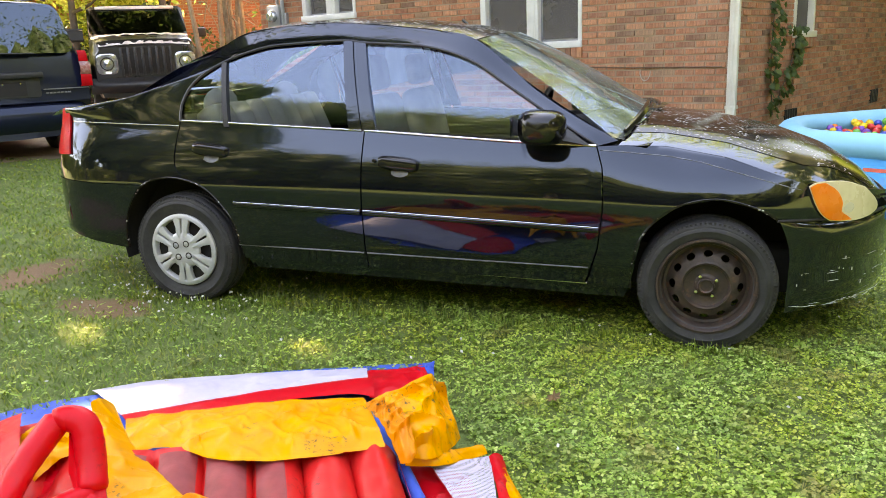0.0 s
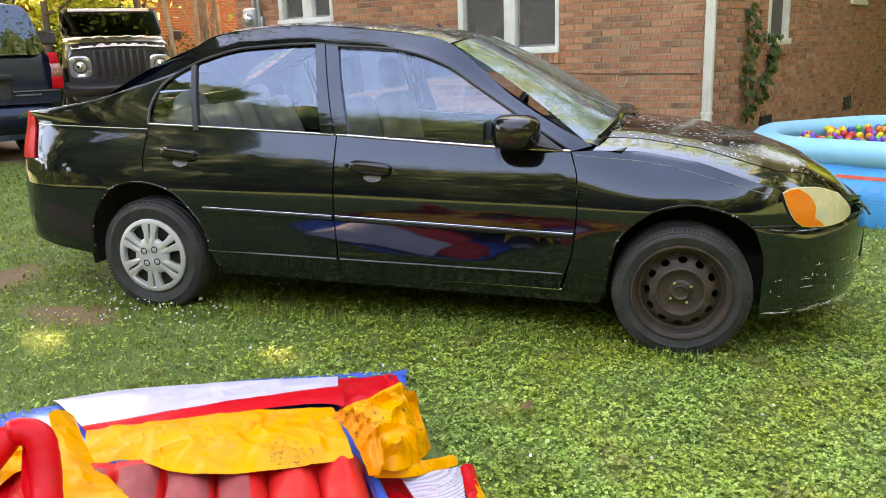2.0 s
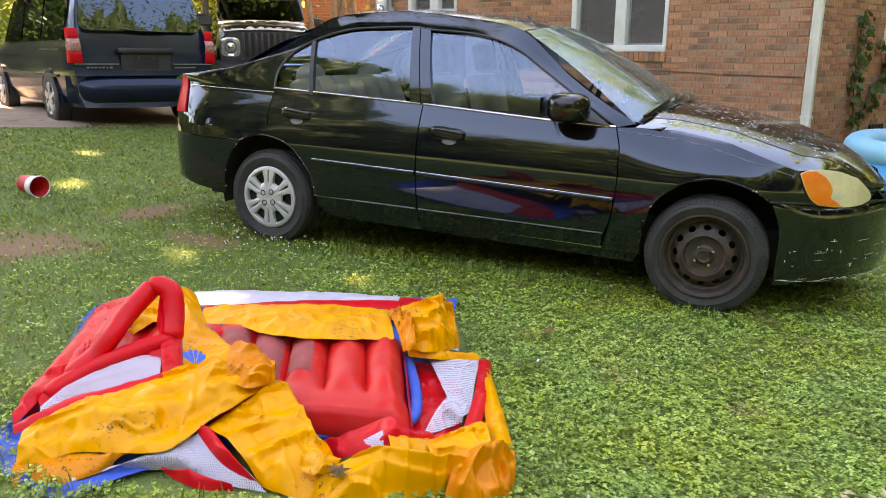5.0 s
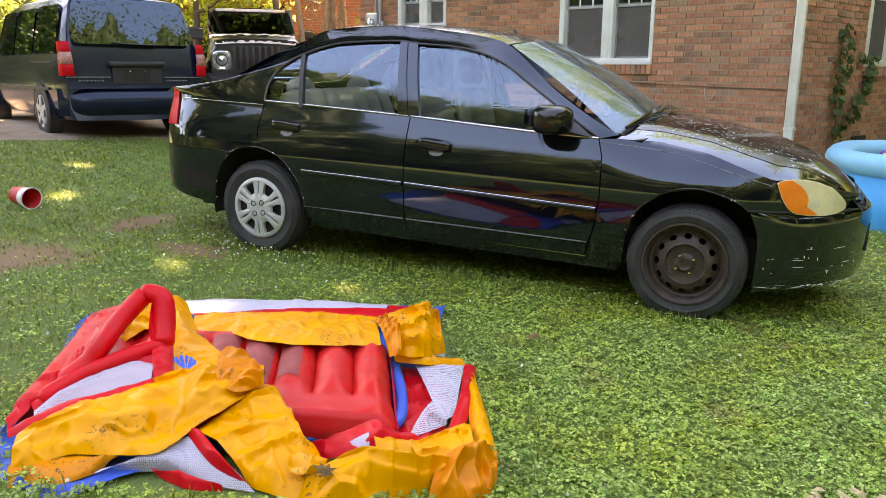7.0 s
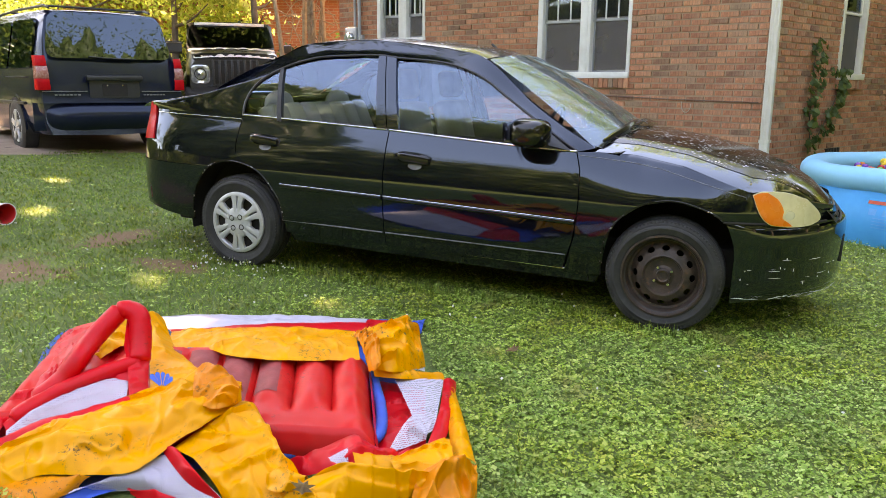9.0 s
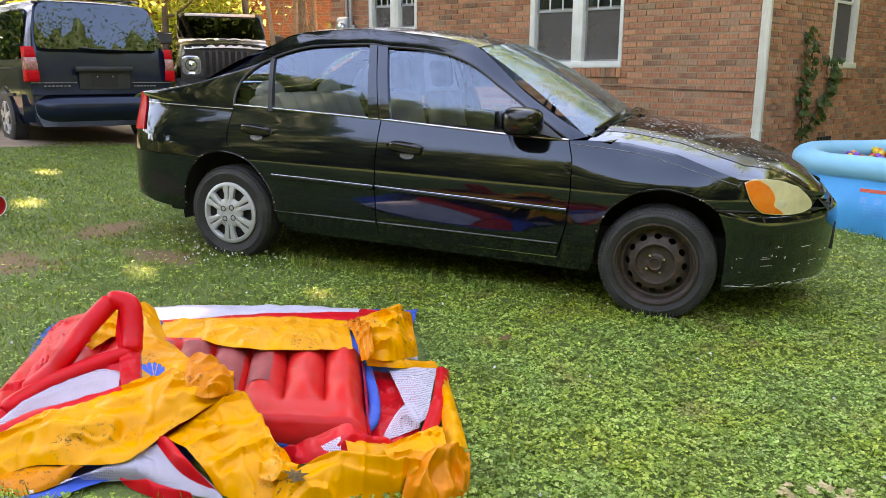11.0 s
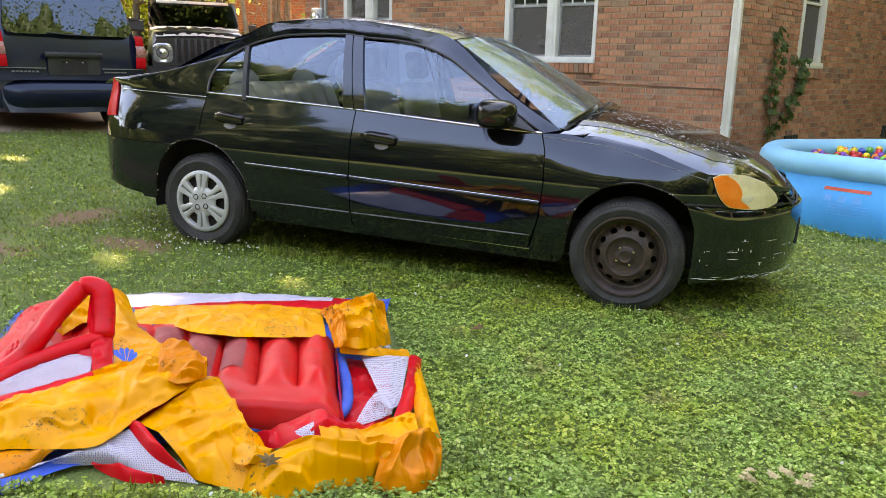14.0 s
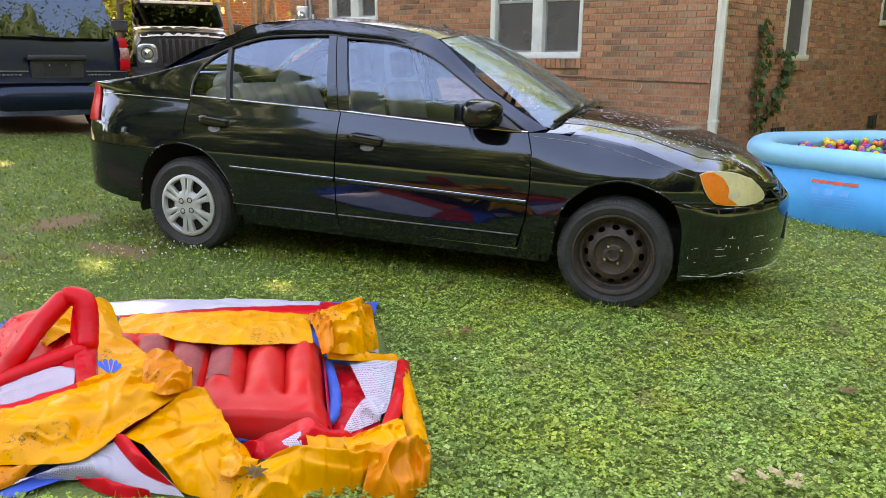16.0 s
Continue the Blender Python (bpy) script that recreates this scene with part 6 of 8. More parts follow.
def build_castle():
    sheet("blue_base", TOY_BLUE, TOY,
          [(-0.50, -2.45, 0.0), (-0.70, -2.17, 0.0), (-0.86, -1.93, 0.002), (-1.14, -1.60, 0.006), (-1.20, -1.34, 0.008), (-0.86, -1.06, 0.004), (-0.422, -0.773, -0.008), (0.2, -0.479, -0.035)], [(-0.486, -2.584, -0.018), (-0.063, -2.65, -0.033), (0.01, -2.528, -0.029), (0.072, -2.423, -0.023), (0.332, -2.006, -0.039), (0.621, -1.783, -0.048)], 0.004, 0.01, 60, 24, "blue vinyl base sheet")
    sheet("white_panel", TOY_WHITE, TOY,
          [(-1.006, -1.116, 0.011), (-0.784, -0.972, 0.014), (-0.391, -0.818, 0.012), (-0.019, -0.68, 0.005)], [(-0.602, -1.412, 0.068), (-0.435, -1.281, 0.073), (-0.2, -1.102, 0.066), (0.113, -0.969, 0.046)], 0.015, 0.008, 50, 12, "white netting panel")
    sheet("red_trim", TOY_RED, TOY,
          [(-0.655, -1.387, 0.07), (-0.314, -1.155, 0.074), (-0.03, -0.938, 0.06), (0.079, -0.851, 0.047)], [(-0.576, -1.441, 0.077), (-0.244, -1.253, 0.087), (0.057, -1.085, 0.078), (0.157, -1.034, 0.055)], 0.01, 0.006, 40, 5, "red trim band")
    sheet("red_corner", TOY_RED, TOY,
          [(-0.016, -0.728, 0.01), (0.103, -0.672, 0.006), (0.188, -0.577, -0.006)], [(0.129, -1.009, 0.035), (0.238, -0.942, 0.022), (0.293, -0.777, -0.02)], 0.02, 0.012, 20, 8)
    sheet("blue_tip", TOY_BLUE, TOY,
          [(0.176, -0.631, 0.004), (0.217, -0.502, -0.017)], [(0.286, -0.786, -0.029), (0.265, -0.664, -0.034)], 0.02, 0.01, 10, 8)
    sheet("yellow_band", TOY_YELLOW, TOY,
          [(-0.582, -1.434, 0.087), (-0.347, -1.389, 0.12), (-0.086, -1.269, 0.122), (0.164, -1.148, 0.104)], [(-0.395, -1.669, 0.102), (-0.269, -1.627, 0.118), (-0.098, -1.671, 0.127), (0.048, -1.658, 0.128), (0.199, -1.583, 0.118), (0.366, -1.464, 0.108)], 0.02, 0.012, 90, 22, "yellow vinyl band with dirt stains", (5, 0.010))
    sheet("yellow_gather", TOY_YELLOW, TOY,
          [(0.19, -1.145, 0.083), (0.295, -1.161, 0.15), (0.345, -1.07, 0.139), (0.348, -0.944, 0.059)], [(0.412, -1.454, 0.077), (0.495, -1.452, 0.074), (0.524, -1.334, 0.043), (0.515, -1.176, 0.003)], 0.07, 0.034, 60, 36, "bunched yellow vinyl", (3, 0.008), (2, 0.014))
    sheet("yellow_pouch", TOY_SHADED_YELLOW, TOY,
          [(0.149, -1.167, 0.085), (0.247, -1.223, 0.132), (0.357, -1.315, 0.148)], [(0.43, -1.515, 0.086), (0.468, -1.54, 0.105), (0.482, -1.512, 0.124)], 0.05, 0.02, 36, 24, "gathered yellow pouch, shade painted orange", (3, 0.006), (2, 0.010))
    sheet("yellow_tail", TOY_YELLOW, TOY,
          [(0.411, -1.456, 0.087), (0.511, -1.334, 0.044), (0.585, -1.183, -0.009)], [(0.423, -1.456, 0.046), (0.532, -1.404, 0.033), (0.612, -1.198, -0.03)], 0.015, 0.008, 30, 8)
    sheet("net_corner", TOY_MESH, TOY,
          [(0.356, -1.038, 0.008), (0.412, -0.997, -0.023)], [(0.451, -1.18, -0.015), (0.488, -1.117, -0.041)], 0.01, 0.006, 10, 8)
    sheet("red_floor", TOY_RED, TOY,
          [(0.355, -1.319, -0.032), (0.486, -1.333, -0.026), (0.591, -1.345, -0.029)], [(0.647, -1.882, -0.041), (0.722, -1.864, -0.043), (0.782, -1.769, -0.045)], 0.012, 0.014, 26, 26, "crumpled red vinyl")
    sheet("net_side", TOY_MESH, TOY,
          [(0.481, -1.395, 0.019), (0.563, -1.338, 0.017), (0.629, -1.246, -0.01)], [(0.73, -1.72, -0.008), (0.766, -1.732, -0.009), (0.77, -1.665, -0.019)], 0.012, 0.008, 24, 24, "white netting side")
    sheet("net_side", TOY_MESH, TOY,
          [(0.667, -1.604, -0.001), (0.748, -1.615, -0.014)], [(0.702, -1.9, -0.022), (0.771, -1.744, -0.025)], 0.02, 0.014, 20, 20, "white netting side")
    sheet("red_border", TOY_RED, TOY,
          [(0.632, -1.259, -0.005), (0.728, -1.526, -0.008), (0.8, -1.808, -0.02)], [(0.665, -1.198, -0.036), (0.793, -1.568, -0.025), (0.843, -1.785, -0.027)], 0.015, 0.008, 24, 6, "red seam band")
    sheet("red_hem", TOY_RED, TOY,
          [(0.745, -1.91, -0.004), (0.76, -1.857, -0.004)], [(0.765, -1.935, -0.014), (0.788, -1.898, -0.015)], 0.01, 0.01, 8, 6)
    sheet("yellow_side", TOY_YELLOW, TOY,
          [(0.696, -1.292, -0.027), (0.864, -1.61, -0.017), (1.002, -1.871, -0.012)], [(0.682, -1.363, -0.032), (0.843, -1.71, -0.022), (0.938, -1.923, -0.01)], 0.03, 0.012, 30, 10, "yellow side band")
    sheet("yellow_flap", TOY_YELLOW, TOY,
          [(0.747, -1.995, -0.004), (0.807, -1.87, 0.014), (0.856, -1.758, -0.007)], [(0.82, -2.076, 0.024), (0.92, -2.033, 0.031), (0.976, -1.99, 0.029)], 0.025, 0.02, 26, 12)
    sheet("yellow_corner", TOY_SHADED_YELLOW, TOY,
          [(0.898, -2.036, 0.032), (0.96, -1.989, 0.06), (1.007, -1.886, -0.002)], [(0.895, -2.159, -0.062), (1.004, -2.142, -0.066), (1.061, -2.032, -0.068)], 0.035, 0.03, 44, 36, "crumpled yellow corner, shade painted orange", (3, 0.008), (2, 0.012))
    sheet("yellow_front", TOY_YELLOW, TOY,
          [(0.61, -2.261, 0.03), (0.695, -2.181, 0.078), (0.847, -2.117, 0.063), (1.0, -2.026, 0.028)], [(0.562, -2.323, -0.052), (0.67, -2.331, -0.055), (0.808, -2.187, -0.06), (0.992, -2.049, -0.051)], 0.035, 0.018, 70, 30, "yellow vinyl sheet with dry leaf dirt", (0, 0.0), (2, 0.008))
    sheet("red_fold", TOY_RED, TOY,
          [(0.415, -2.075, -0.033), (0.528, -2.039, 0.023), (0.624, -1.99, 0.07), (0.663, -1.979, 0.049), (0.748, -1.917, -0.014)], [(0.506, -2.151, -0.026), (0.597, -2.15, 0.011), (0.696, -2.118, 0.038), (0.736, -2.077, 0.027), (0.772, -1.966, -0.015)], 0.02, 0.016, 50, 18, "red vinyl fold", (3, 0.010))
    sheet("net_patch", TOY_MESH, TOY,
          [(0.593, -2.104, 0.026), (0.651, -2.063, 0.064)], [(0.641, -2.138, 0.035), (0.689, -2.128, 0.043)], 0.022, 0.004, 10, 8)
    sheet("yellow_wedge", TOY_YELLOW, TOY,
          [(0.66, -2.067, 0.064), (0.72, -2.019, 0.027), (0.772, -1.945, -0.005)], [(0.72, -2.139, 0.052), (0.764, -2.101, 0.036), (0.812, -2.027, 0.014)], 0.02, 0.01, 20, 8)
    sheet("yellow_flap_long", TOY_YELLOW, TOY,
          [(0.136, -2.263, 0.045), (0.175, -2.14, 0.084), (0.221, -2.007, 0.123), (0.337, -2.059, 0.099), (0.503, -2.21, 0.054)], [(0.389, -2.327, -0.047), (0.483, -2.334, -0.05), (0.565, -2.328, -0.052), (0.615, -2.318, -0.054), (0.621, -2.264, 0.025)], 0.05, 0.018, 60, 44, "yellow vinyl flap with mud specks", (2, 0.008))
    sheet("yellow_crumple", TOY_YELLOW, TOY,
          [(0.495, -2.257, 0.034), (0.534, -2.232, 0.063), (0.626, -2.244, 0.04)], [(0.51, -2.291, 0.014), (0.583, -2.307, 0.026), (0.616, -2.26, 0.02)], 0.03, 0.03, 20, 14)
    sheet("net_front", TOY_MESH, TOY,
          [(-0.022, -2.516, -0.01), (0.055, -2.423, 0.018), (0.112, -2.347, 0.041), (0.147, -2.294, 0.05)], [(0.014, -2.441, -0.033), (0.163, -2.386, -0.026), (0.297, -2.374, -0.04), (0.429, -2.345, -0.048)], 0.02, 0.014, 40, 18, "white netting front")
    sheet("red_band", TOY_RED, TOY,
          [(0.13, -2.289, 0.055), (0.256, -2.341, 0.011), (0.355, -2.342, -0.037)], [(0.196, -2.29, 0.068), (0.316, -2.338, 0.03), (0.42, -2.349, -0.034)], 0.015, 0.006, 24, 6, "red seam band")
    sheet("red_tongue", TOY_RED, TOY,
          [(0.107, -2.415, -0.019), (0.212, -2.402, -0.007), (0.339, -2.387, -0.031)], [(0.107, -2.404, -0.036), (0.237, -2.423, -0.042), (0.345, -2.385, -0.045)], 0.015, 0.01, 20, 8)
    sheet("yellow_underside", TOY_SHADED_YELLOW, TOY,
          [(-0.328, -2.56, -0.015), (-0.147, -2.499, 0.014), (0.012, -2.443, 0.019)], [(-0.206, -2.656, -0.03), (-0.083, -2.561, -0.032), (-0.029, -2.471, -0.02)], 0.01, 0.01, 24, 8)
    sheet("yellow_roll", TOY_YELLOW, TOY,
          [(-0.375, -2.465, 0.012), (-0.311, -2.352, 0.059), (-0.227, -2.294, 0.096), (-0.16, -2.173, 0.119), (-0.147, -2.06, 0.124), (-0.054, -2.0, 0.146), (-0.019, -1.925, 0.165), (0.113, -1.939, 0.171), (0.219, -2.002, 0.153)], [(-0.266, -2.6, -0.022), (-0.139, -2.506, 0.019), (-0.012, -2.461, 0.025), (0.105, -2.407, 0.031), (0.141, -2.354, 0.05), (0.161, -2.266, 0.079), (0.209, -2.179, 0.108), (0.236, -2.087, 0.132), (0.247, -2.046, 0.142)], 0.05, 0.02, 100, 44, "folded yellow vinyl roll", (0, 0.0), (3, 0.012))
    sheet("orange_mouth", TOY_SHADED_YELLOW, TOY,
          [(-0.008, -1.955, 0.175), (0.09, -1.962, 0.192), (0.235, -2.034, 0.167)], [(0.136, -2.15, 0.155), (0.231, -2.154, 0.157), (0.256, -2.075, 0.146)], 0.035, 0.022, 44, 26, "muddy yellow fold, shade painted orange", (2, 0.006), (2, 0.010))
    sheet("yellow_logo_panel", TOY_YELLOW, TOY,
          [(-0.577, -1.585, 0.217), (-0.405, -1.761, 0.152), (-0.208, -1.969, 0.116), (-0.075, -2.114, 0.107)], [(-0.627, -1.427, 0.129), (-0.402, -1.629, 0.117), (-0.24, -1.734, 0.107), (0.009, -1.917, 0.139)], 0.02, 0.01, 40, 18, "yellow panel with a blue emblem")
    sheet("red_left", TOY_RED, TOY,
          [(-0.50, -2.43, 0.02), (-0.655, -2.16, 0.04), (-0.80, -1.92, 0.06), (-1.02, -1.62, 0.075), (-0.95, -1.50, 0.105)], [(-0.439, -2.47, 0.023), (-0.466, -2.325, 0.064), (-0.461, -2.219, 0.094), (-0.444, -2.133, 0.133), (-0.417, -2.034, 0.202)], 0.03, 0.016, 40, 16, "red vinyl flank")
    sheet("red_apron", TOY_RED, TOY,
          [(-0.479, -2.356, 0.054), (-0.427, -2.2, 0.123), (-0.381, -2.098, 0.151), (-0.299, -2.027, 0.169), (-0.245, -1.934, 0.167)], [(-0.429, -2.378, 0.043), (-0.405, -2.267, 0.087), (-0.373, -2.158, 0.116), (-0.3, -2.08, 0.141), (-0.141, -2.063, 0.114)], 0.015, 0.01, 40, 10, "red vinyl apron")
    sheet("red_post_skin", TOY_RED, TOY,
          [(-0.366, -1.887, 0.331), (-0.331, -1.838, 0.305), (-0.26, -1.91, 0.217), (-0.141, -2.052, 0.114)], [(-0.294, -1.994, 0.238), (-0.261, -2.017, 0.187), (-0.2, -2.08, 0.146), (-0.161, -2.118, 0.114)], 0.01, 0.008, 24, 14)
    sheet("net_gate", TOY_MESH, TOY,
          [(-0.43, -2.376, 0.048), (-0.411, -2.262, 0.092), (-0.374, -2.156, 0.121), (-0.3, -2.08, 0.147), (-0.228, -2.035, 0.131)], [(-0.38, -2.42, 0.031), (-0.358, -2.322, 0.065), (-0.275, -2.252, 0.083), (-0.2, -2.183, 0.101), (-0.158, -2.135, 0.109)], 0.02, 0.006, 40, 14, "white netting in the doorway frame")
    sheet("red_sill", TOY_RED, TOY,
          [(-0.439, -2.47, 0.023), (-0.359, -2.32, 0.071), (-0.277, -2.25, 0.088), (-0.201, -2.181, 0.106), (-0.158, -2.127, 0.114)], [(-0.408, -2.495, 0.012), (-0.305, -2.368, 0.059), (-0.231, -2.293, 0.082), (-0.167, -2.215, 0.103), (-0.133, -2.141, 0.112)], 0.015, 0.005, 40, 5, "red seam under the netting")
    sheet("red_inner", TOY_RED, TOY,
          [(-0.98, -1.58, 0.070), (-0.80, -1.50, 0.100), (-0.60, -1.47, 0.105)], [(-0.62, -2.12, 0.060), (-0.50, -2.02, 0.075), (-0.34, -1.90, 0.100)], 0.02, 0.016, 40, 30, "crumpled red vinyl under the arch")
    sheet("yellow_inner", TOY_YELLOW, TOY,
          [(-0.78, -1.70, 0.115), (-0.76, -1.60, 0.135), (-0.72, -1.52, 0.125)], [(-0.54, -1.90, 0.110), (-0.52, -1.80, 0.135), (-0.50, -1.70, 0.130)], 0.025, 0.020, 30, 24, "yellow vinyl seen through the arch", (2, 0.010), (2, 0.010))
    hose("arch_hose", TOY_RED, [(-0.382, -1.902, 0.341), (-0.412, -2.006, 0.262), (-0.41, -2.109, 0.192), (-0.429, -2.154, 0.143), (-0.457, -2.244, 0.094)], 0.036, "inflated red arch leg")
    hose("arch_hose", TOY_RED, [(-0.377, -1.929, 0.336), (-0.355, -1.903, 0.34), (-0.31, -1.898, 0.319), (-0.277, -1.931, 0.243), (-0.244, -1.978, 0.177)], 0.036, "inflated red arch leg")
    hose("arch_hose", TOY_RED, [(-0.242, -1.964, 0.177), (-0.291, -2.036, 0.168), (-0.351, -2.128, 0.145), (-0.416, -2.211, 0.112), (-0.446, -2.34, 0.073)], 0.03, "inflated red lower hose")
    hose("blue_hose", TOY_BLUE, [(0.373, -1.382, 0.018), (0.516, -1.589, 0.003), (0.605, -1.752, -0.004), (0.625, -1.84, -0.01), (0.591, -1.895, -0.009), (0.485, -1.97, -0.016), (0.366, -2.038, -0.032)], 0.02, "blue seam hose")
    bounce_mat((-0.848, -1.850, 0.14), (0.377, -1.414, 0.115), (0.671, -1.924, 0.078), (-0.554, -2.360, 0.10))
    # emblem: a fan of blue rays printed on the yellow panel
    centre, across, up = Vector((-0.078, -2.050, 0.140)), Vector((0.91, 0.41, 0.0)), Vector((-0.42, 0.55, 0.62)).normalized()
    for k in range(5):
        ray = [centre + (across * math.cos(q) + up * math.sin(q)) * rad for q, rad in ((0.75 + 0.36 * k, 0.012), (0.70 + 0.36 * k, 0.046 + 0.003 * k), (0.85 + 0.36 * k, 0.052 + 0.003 * k), (0.98 + 0.36 * k, 0.046 + 0.003 * k), (0.90 + 0.36 * k, 0.012))]
        Build().add(ray + [p + Vector((0.003, -0.004, -0.004)) for p in ray], [(0, 1, 2, 3, 4), (9, 8, 7, 6, 5)] + [(i, (i + 1) % 5, (i + 1) % 5 + 5, i + 5) for i in range(5)]).part("emblem_ray", TOY_BLUE, TOY, "blue printed ray")


build_castle()


# ---- trees, hedge, vine ----
def leaf_material(name, dark, light, warm, patchy=False, thin=0.45, rough=0.55):
    ma, n, l, b = material(name)
    rnd = n.new("ShaderNodeNewGeometry").outputs["Random Per Island"]
    col = ramp(n, l, rnd, [(0.0, dark), (0.55, light), (1.0, warm)])
    col = mix(n, l, 0.3, col, noise_node(n, l, 30), "OVERLAY")
    if patchy:      # yellower drifts, and here and there a dry brownish spot
        tc = n.new("ShaderNodeTexCoord").outputs["Object"]
        col = mix(n, l, ramp(n, l, noise_node(n, l, 1.6, 4, 0.6, tc), [(0.44, 0.0), (0.62, 0.8)]), col, mix(n, l, 1.0, col, (1.12, 0.92, 0.42), "MULTIPLY"))
        col = mix(n, l, ramp(n, l, noise_node(n, l, 3.4, 5, 0.65, tc), [(0.57, 0.0), (0.68, 0.65)]), col, (0.34, 0.25, 0.09))
        col = mix(n, l, ramp(n, l, noise_node(n, l, 5.5, 4, 0.6, tc), [(0.35, 0.45), (0.55, 0.0)]), col, (0.05, 0.10, 0.015))
    l.new(col, b.inputs["Base Color"])
    b.inputs["Roughness"].default_value = rough
    tl, mx = n.new("ShaderNodeBsdfTranslucent"), n.new("ShaderNodeMixShader")
    l.new(col, tl.inputs[0])
    mx.inputs[0].default_value = thin
    l.new(b.outputs[0], mx.inputs[1])
    l.new(tl.outputs[0], mx.inputs[2])
    l.new(mx.outputs[0], n["Material Output"].inputs[0])
    return ma


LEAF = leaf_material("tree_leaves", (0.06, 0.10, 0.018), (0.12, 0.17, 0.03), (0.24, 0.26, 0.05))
# Raised leaf colours paint in sunlight: pale behind the cars, green behind the house.
SUN_PAINTED_LEAF = leaf_material("sun_painted_leaves", (0.26, 0.34, 0.05), (0.48, 0.56, 0.11), (0.74, 0.72, 0.24), False, 0.5)
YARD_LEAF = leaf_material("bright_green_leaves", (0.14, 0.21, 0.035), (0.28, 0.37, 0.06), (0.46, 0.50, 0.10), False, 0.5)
# Hedge colour; also paints in shade inside crowns and beyond the drive.
HEDGE_SHADE_LEAF = leaf_material("hedge_and_shade_leaves", (0.03, 0.06, 0.015), (0.06, 0.11, 0.025), (0.12, 0.17, 0.04))
BARK = surface("bark", (0.13, 0.10, 0.075), (0.08, 0.06, 0.045), 0.95, 0, 6, 40, 0.6, 0, 0.3)
TWIG = surface("pale_twig", (0.36, 0.27, 0.18), (0.24, 0.17, 0.11), 0.9, 0, 9, 60, 0.3)


def quads_mesh(name, centre, a, b, mat, tip=1.0):
    """Many rhombic leaves: centres and two half-axes, as arrays."""
    n = len(centre)
    v = np.stack([centre - a, centre - b * 0.8 + a * 0.1, centre + a * tip, centre + b * 0.8 + a * 0.1], axis=1).reshape(-1, 3)
    me = bpy.data.meshes.new(name)
    me.vertices.add(4 * n)
    me.vertices.foreach_set("co", v.astype(np.float32).ravel())
    me.loops.add(4 * n)
    me.loops.foreach_set("vertex_index", np.arange(4 * n, dtype=np.int32))
    me.polygons.add(n)
    me.polygons.foreach_set("loop_start", np.arange(0, 4 * n, 4, dtype=np.int32))
    me.materials.append(mat)
    me.update(calc_edges=True)
    me.validate()
    return me


def rand_axes(rng, n, size, up=0.0):
    d = rng.normal(size=(n, 3))
    d[:, 2] *= 1 - up
    d /= np.linalg.norm(d, axis=1)[:, None]
    e = np.cross(d, rng.normal(size=(n, 3)))
    e /= np.linalg.norm(e, axis=1)[:, None]
    s = size * rng.uniform(0.6, 1.2, (n, 1))
    return d * s, e * s * 0.6


def crown_points(rng, centre, radii, clumps, each, clump_r):
    """Leaves in clumps spread through an ellipsoid, uneven at its outside."""
    out = []
    for _ in range(clumps):
        d = rng.normal(size=3)
        d /= np.linalg.norm(d)
        c = np.array(centre) + d * np.array(radii) * rng.uniform(0.25, 1.08) ** 0.6
        r = clump_r * rng.uniform(0.6, 1.4)
        p = rng.normal(size=(each, 3)) * r * np.array([1, 1, 0.7]) * 0.6
        out.append(c + p)
    return np.concatenate(out)


# gaps cut in the foliage along the sun's rays, to place the bright spots on lawn and vinyl: x, y, z, half width
GAPS = [(-4.82, 1.69, 0.19, 0.15), (-3.75, 0.58, 0.11, 0.16), (-1.84, -0.88, 0.02, 0.13), (-1.54, -0.58, 0.01, 0.135), (-0.29, -0.44, -0.03, 0.12), (-9.0, 4.6, 0.3, 0.65), (-9.9, 4.3, 0.3, 0.50), (-0.82, -1.27, 0.04, 0.20), (-0.70, -1.16, 0.04, 0.14)]


def shading(p):
    """Which of the points (an array) do not stand in one of the sun's gaps."""
    d = np.array(_sd)
    ok = np.ones(len(p), bool)
    for x, y, z, r in GAPS:
        q = p - np.array((x, y, z))
        ok &= np.linalg.norm(q - np.outer(q @ d, d), axis=1) > r + 0.01
    return ok


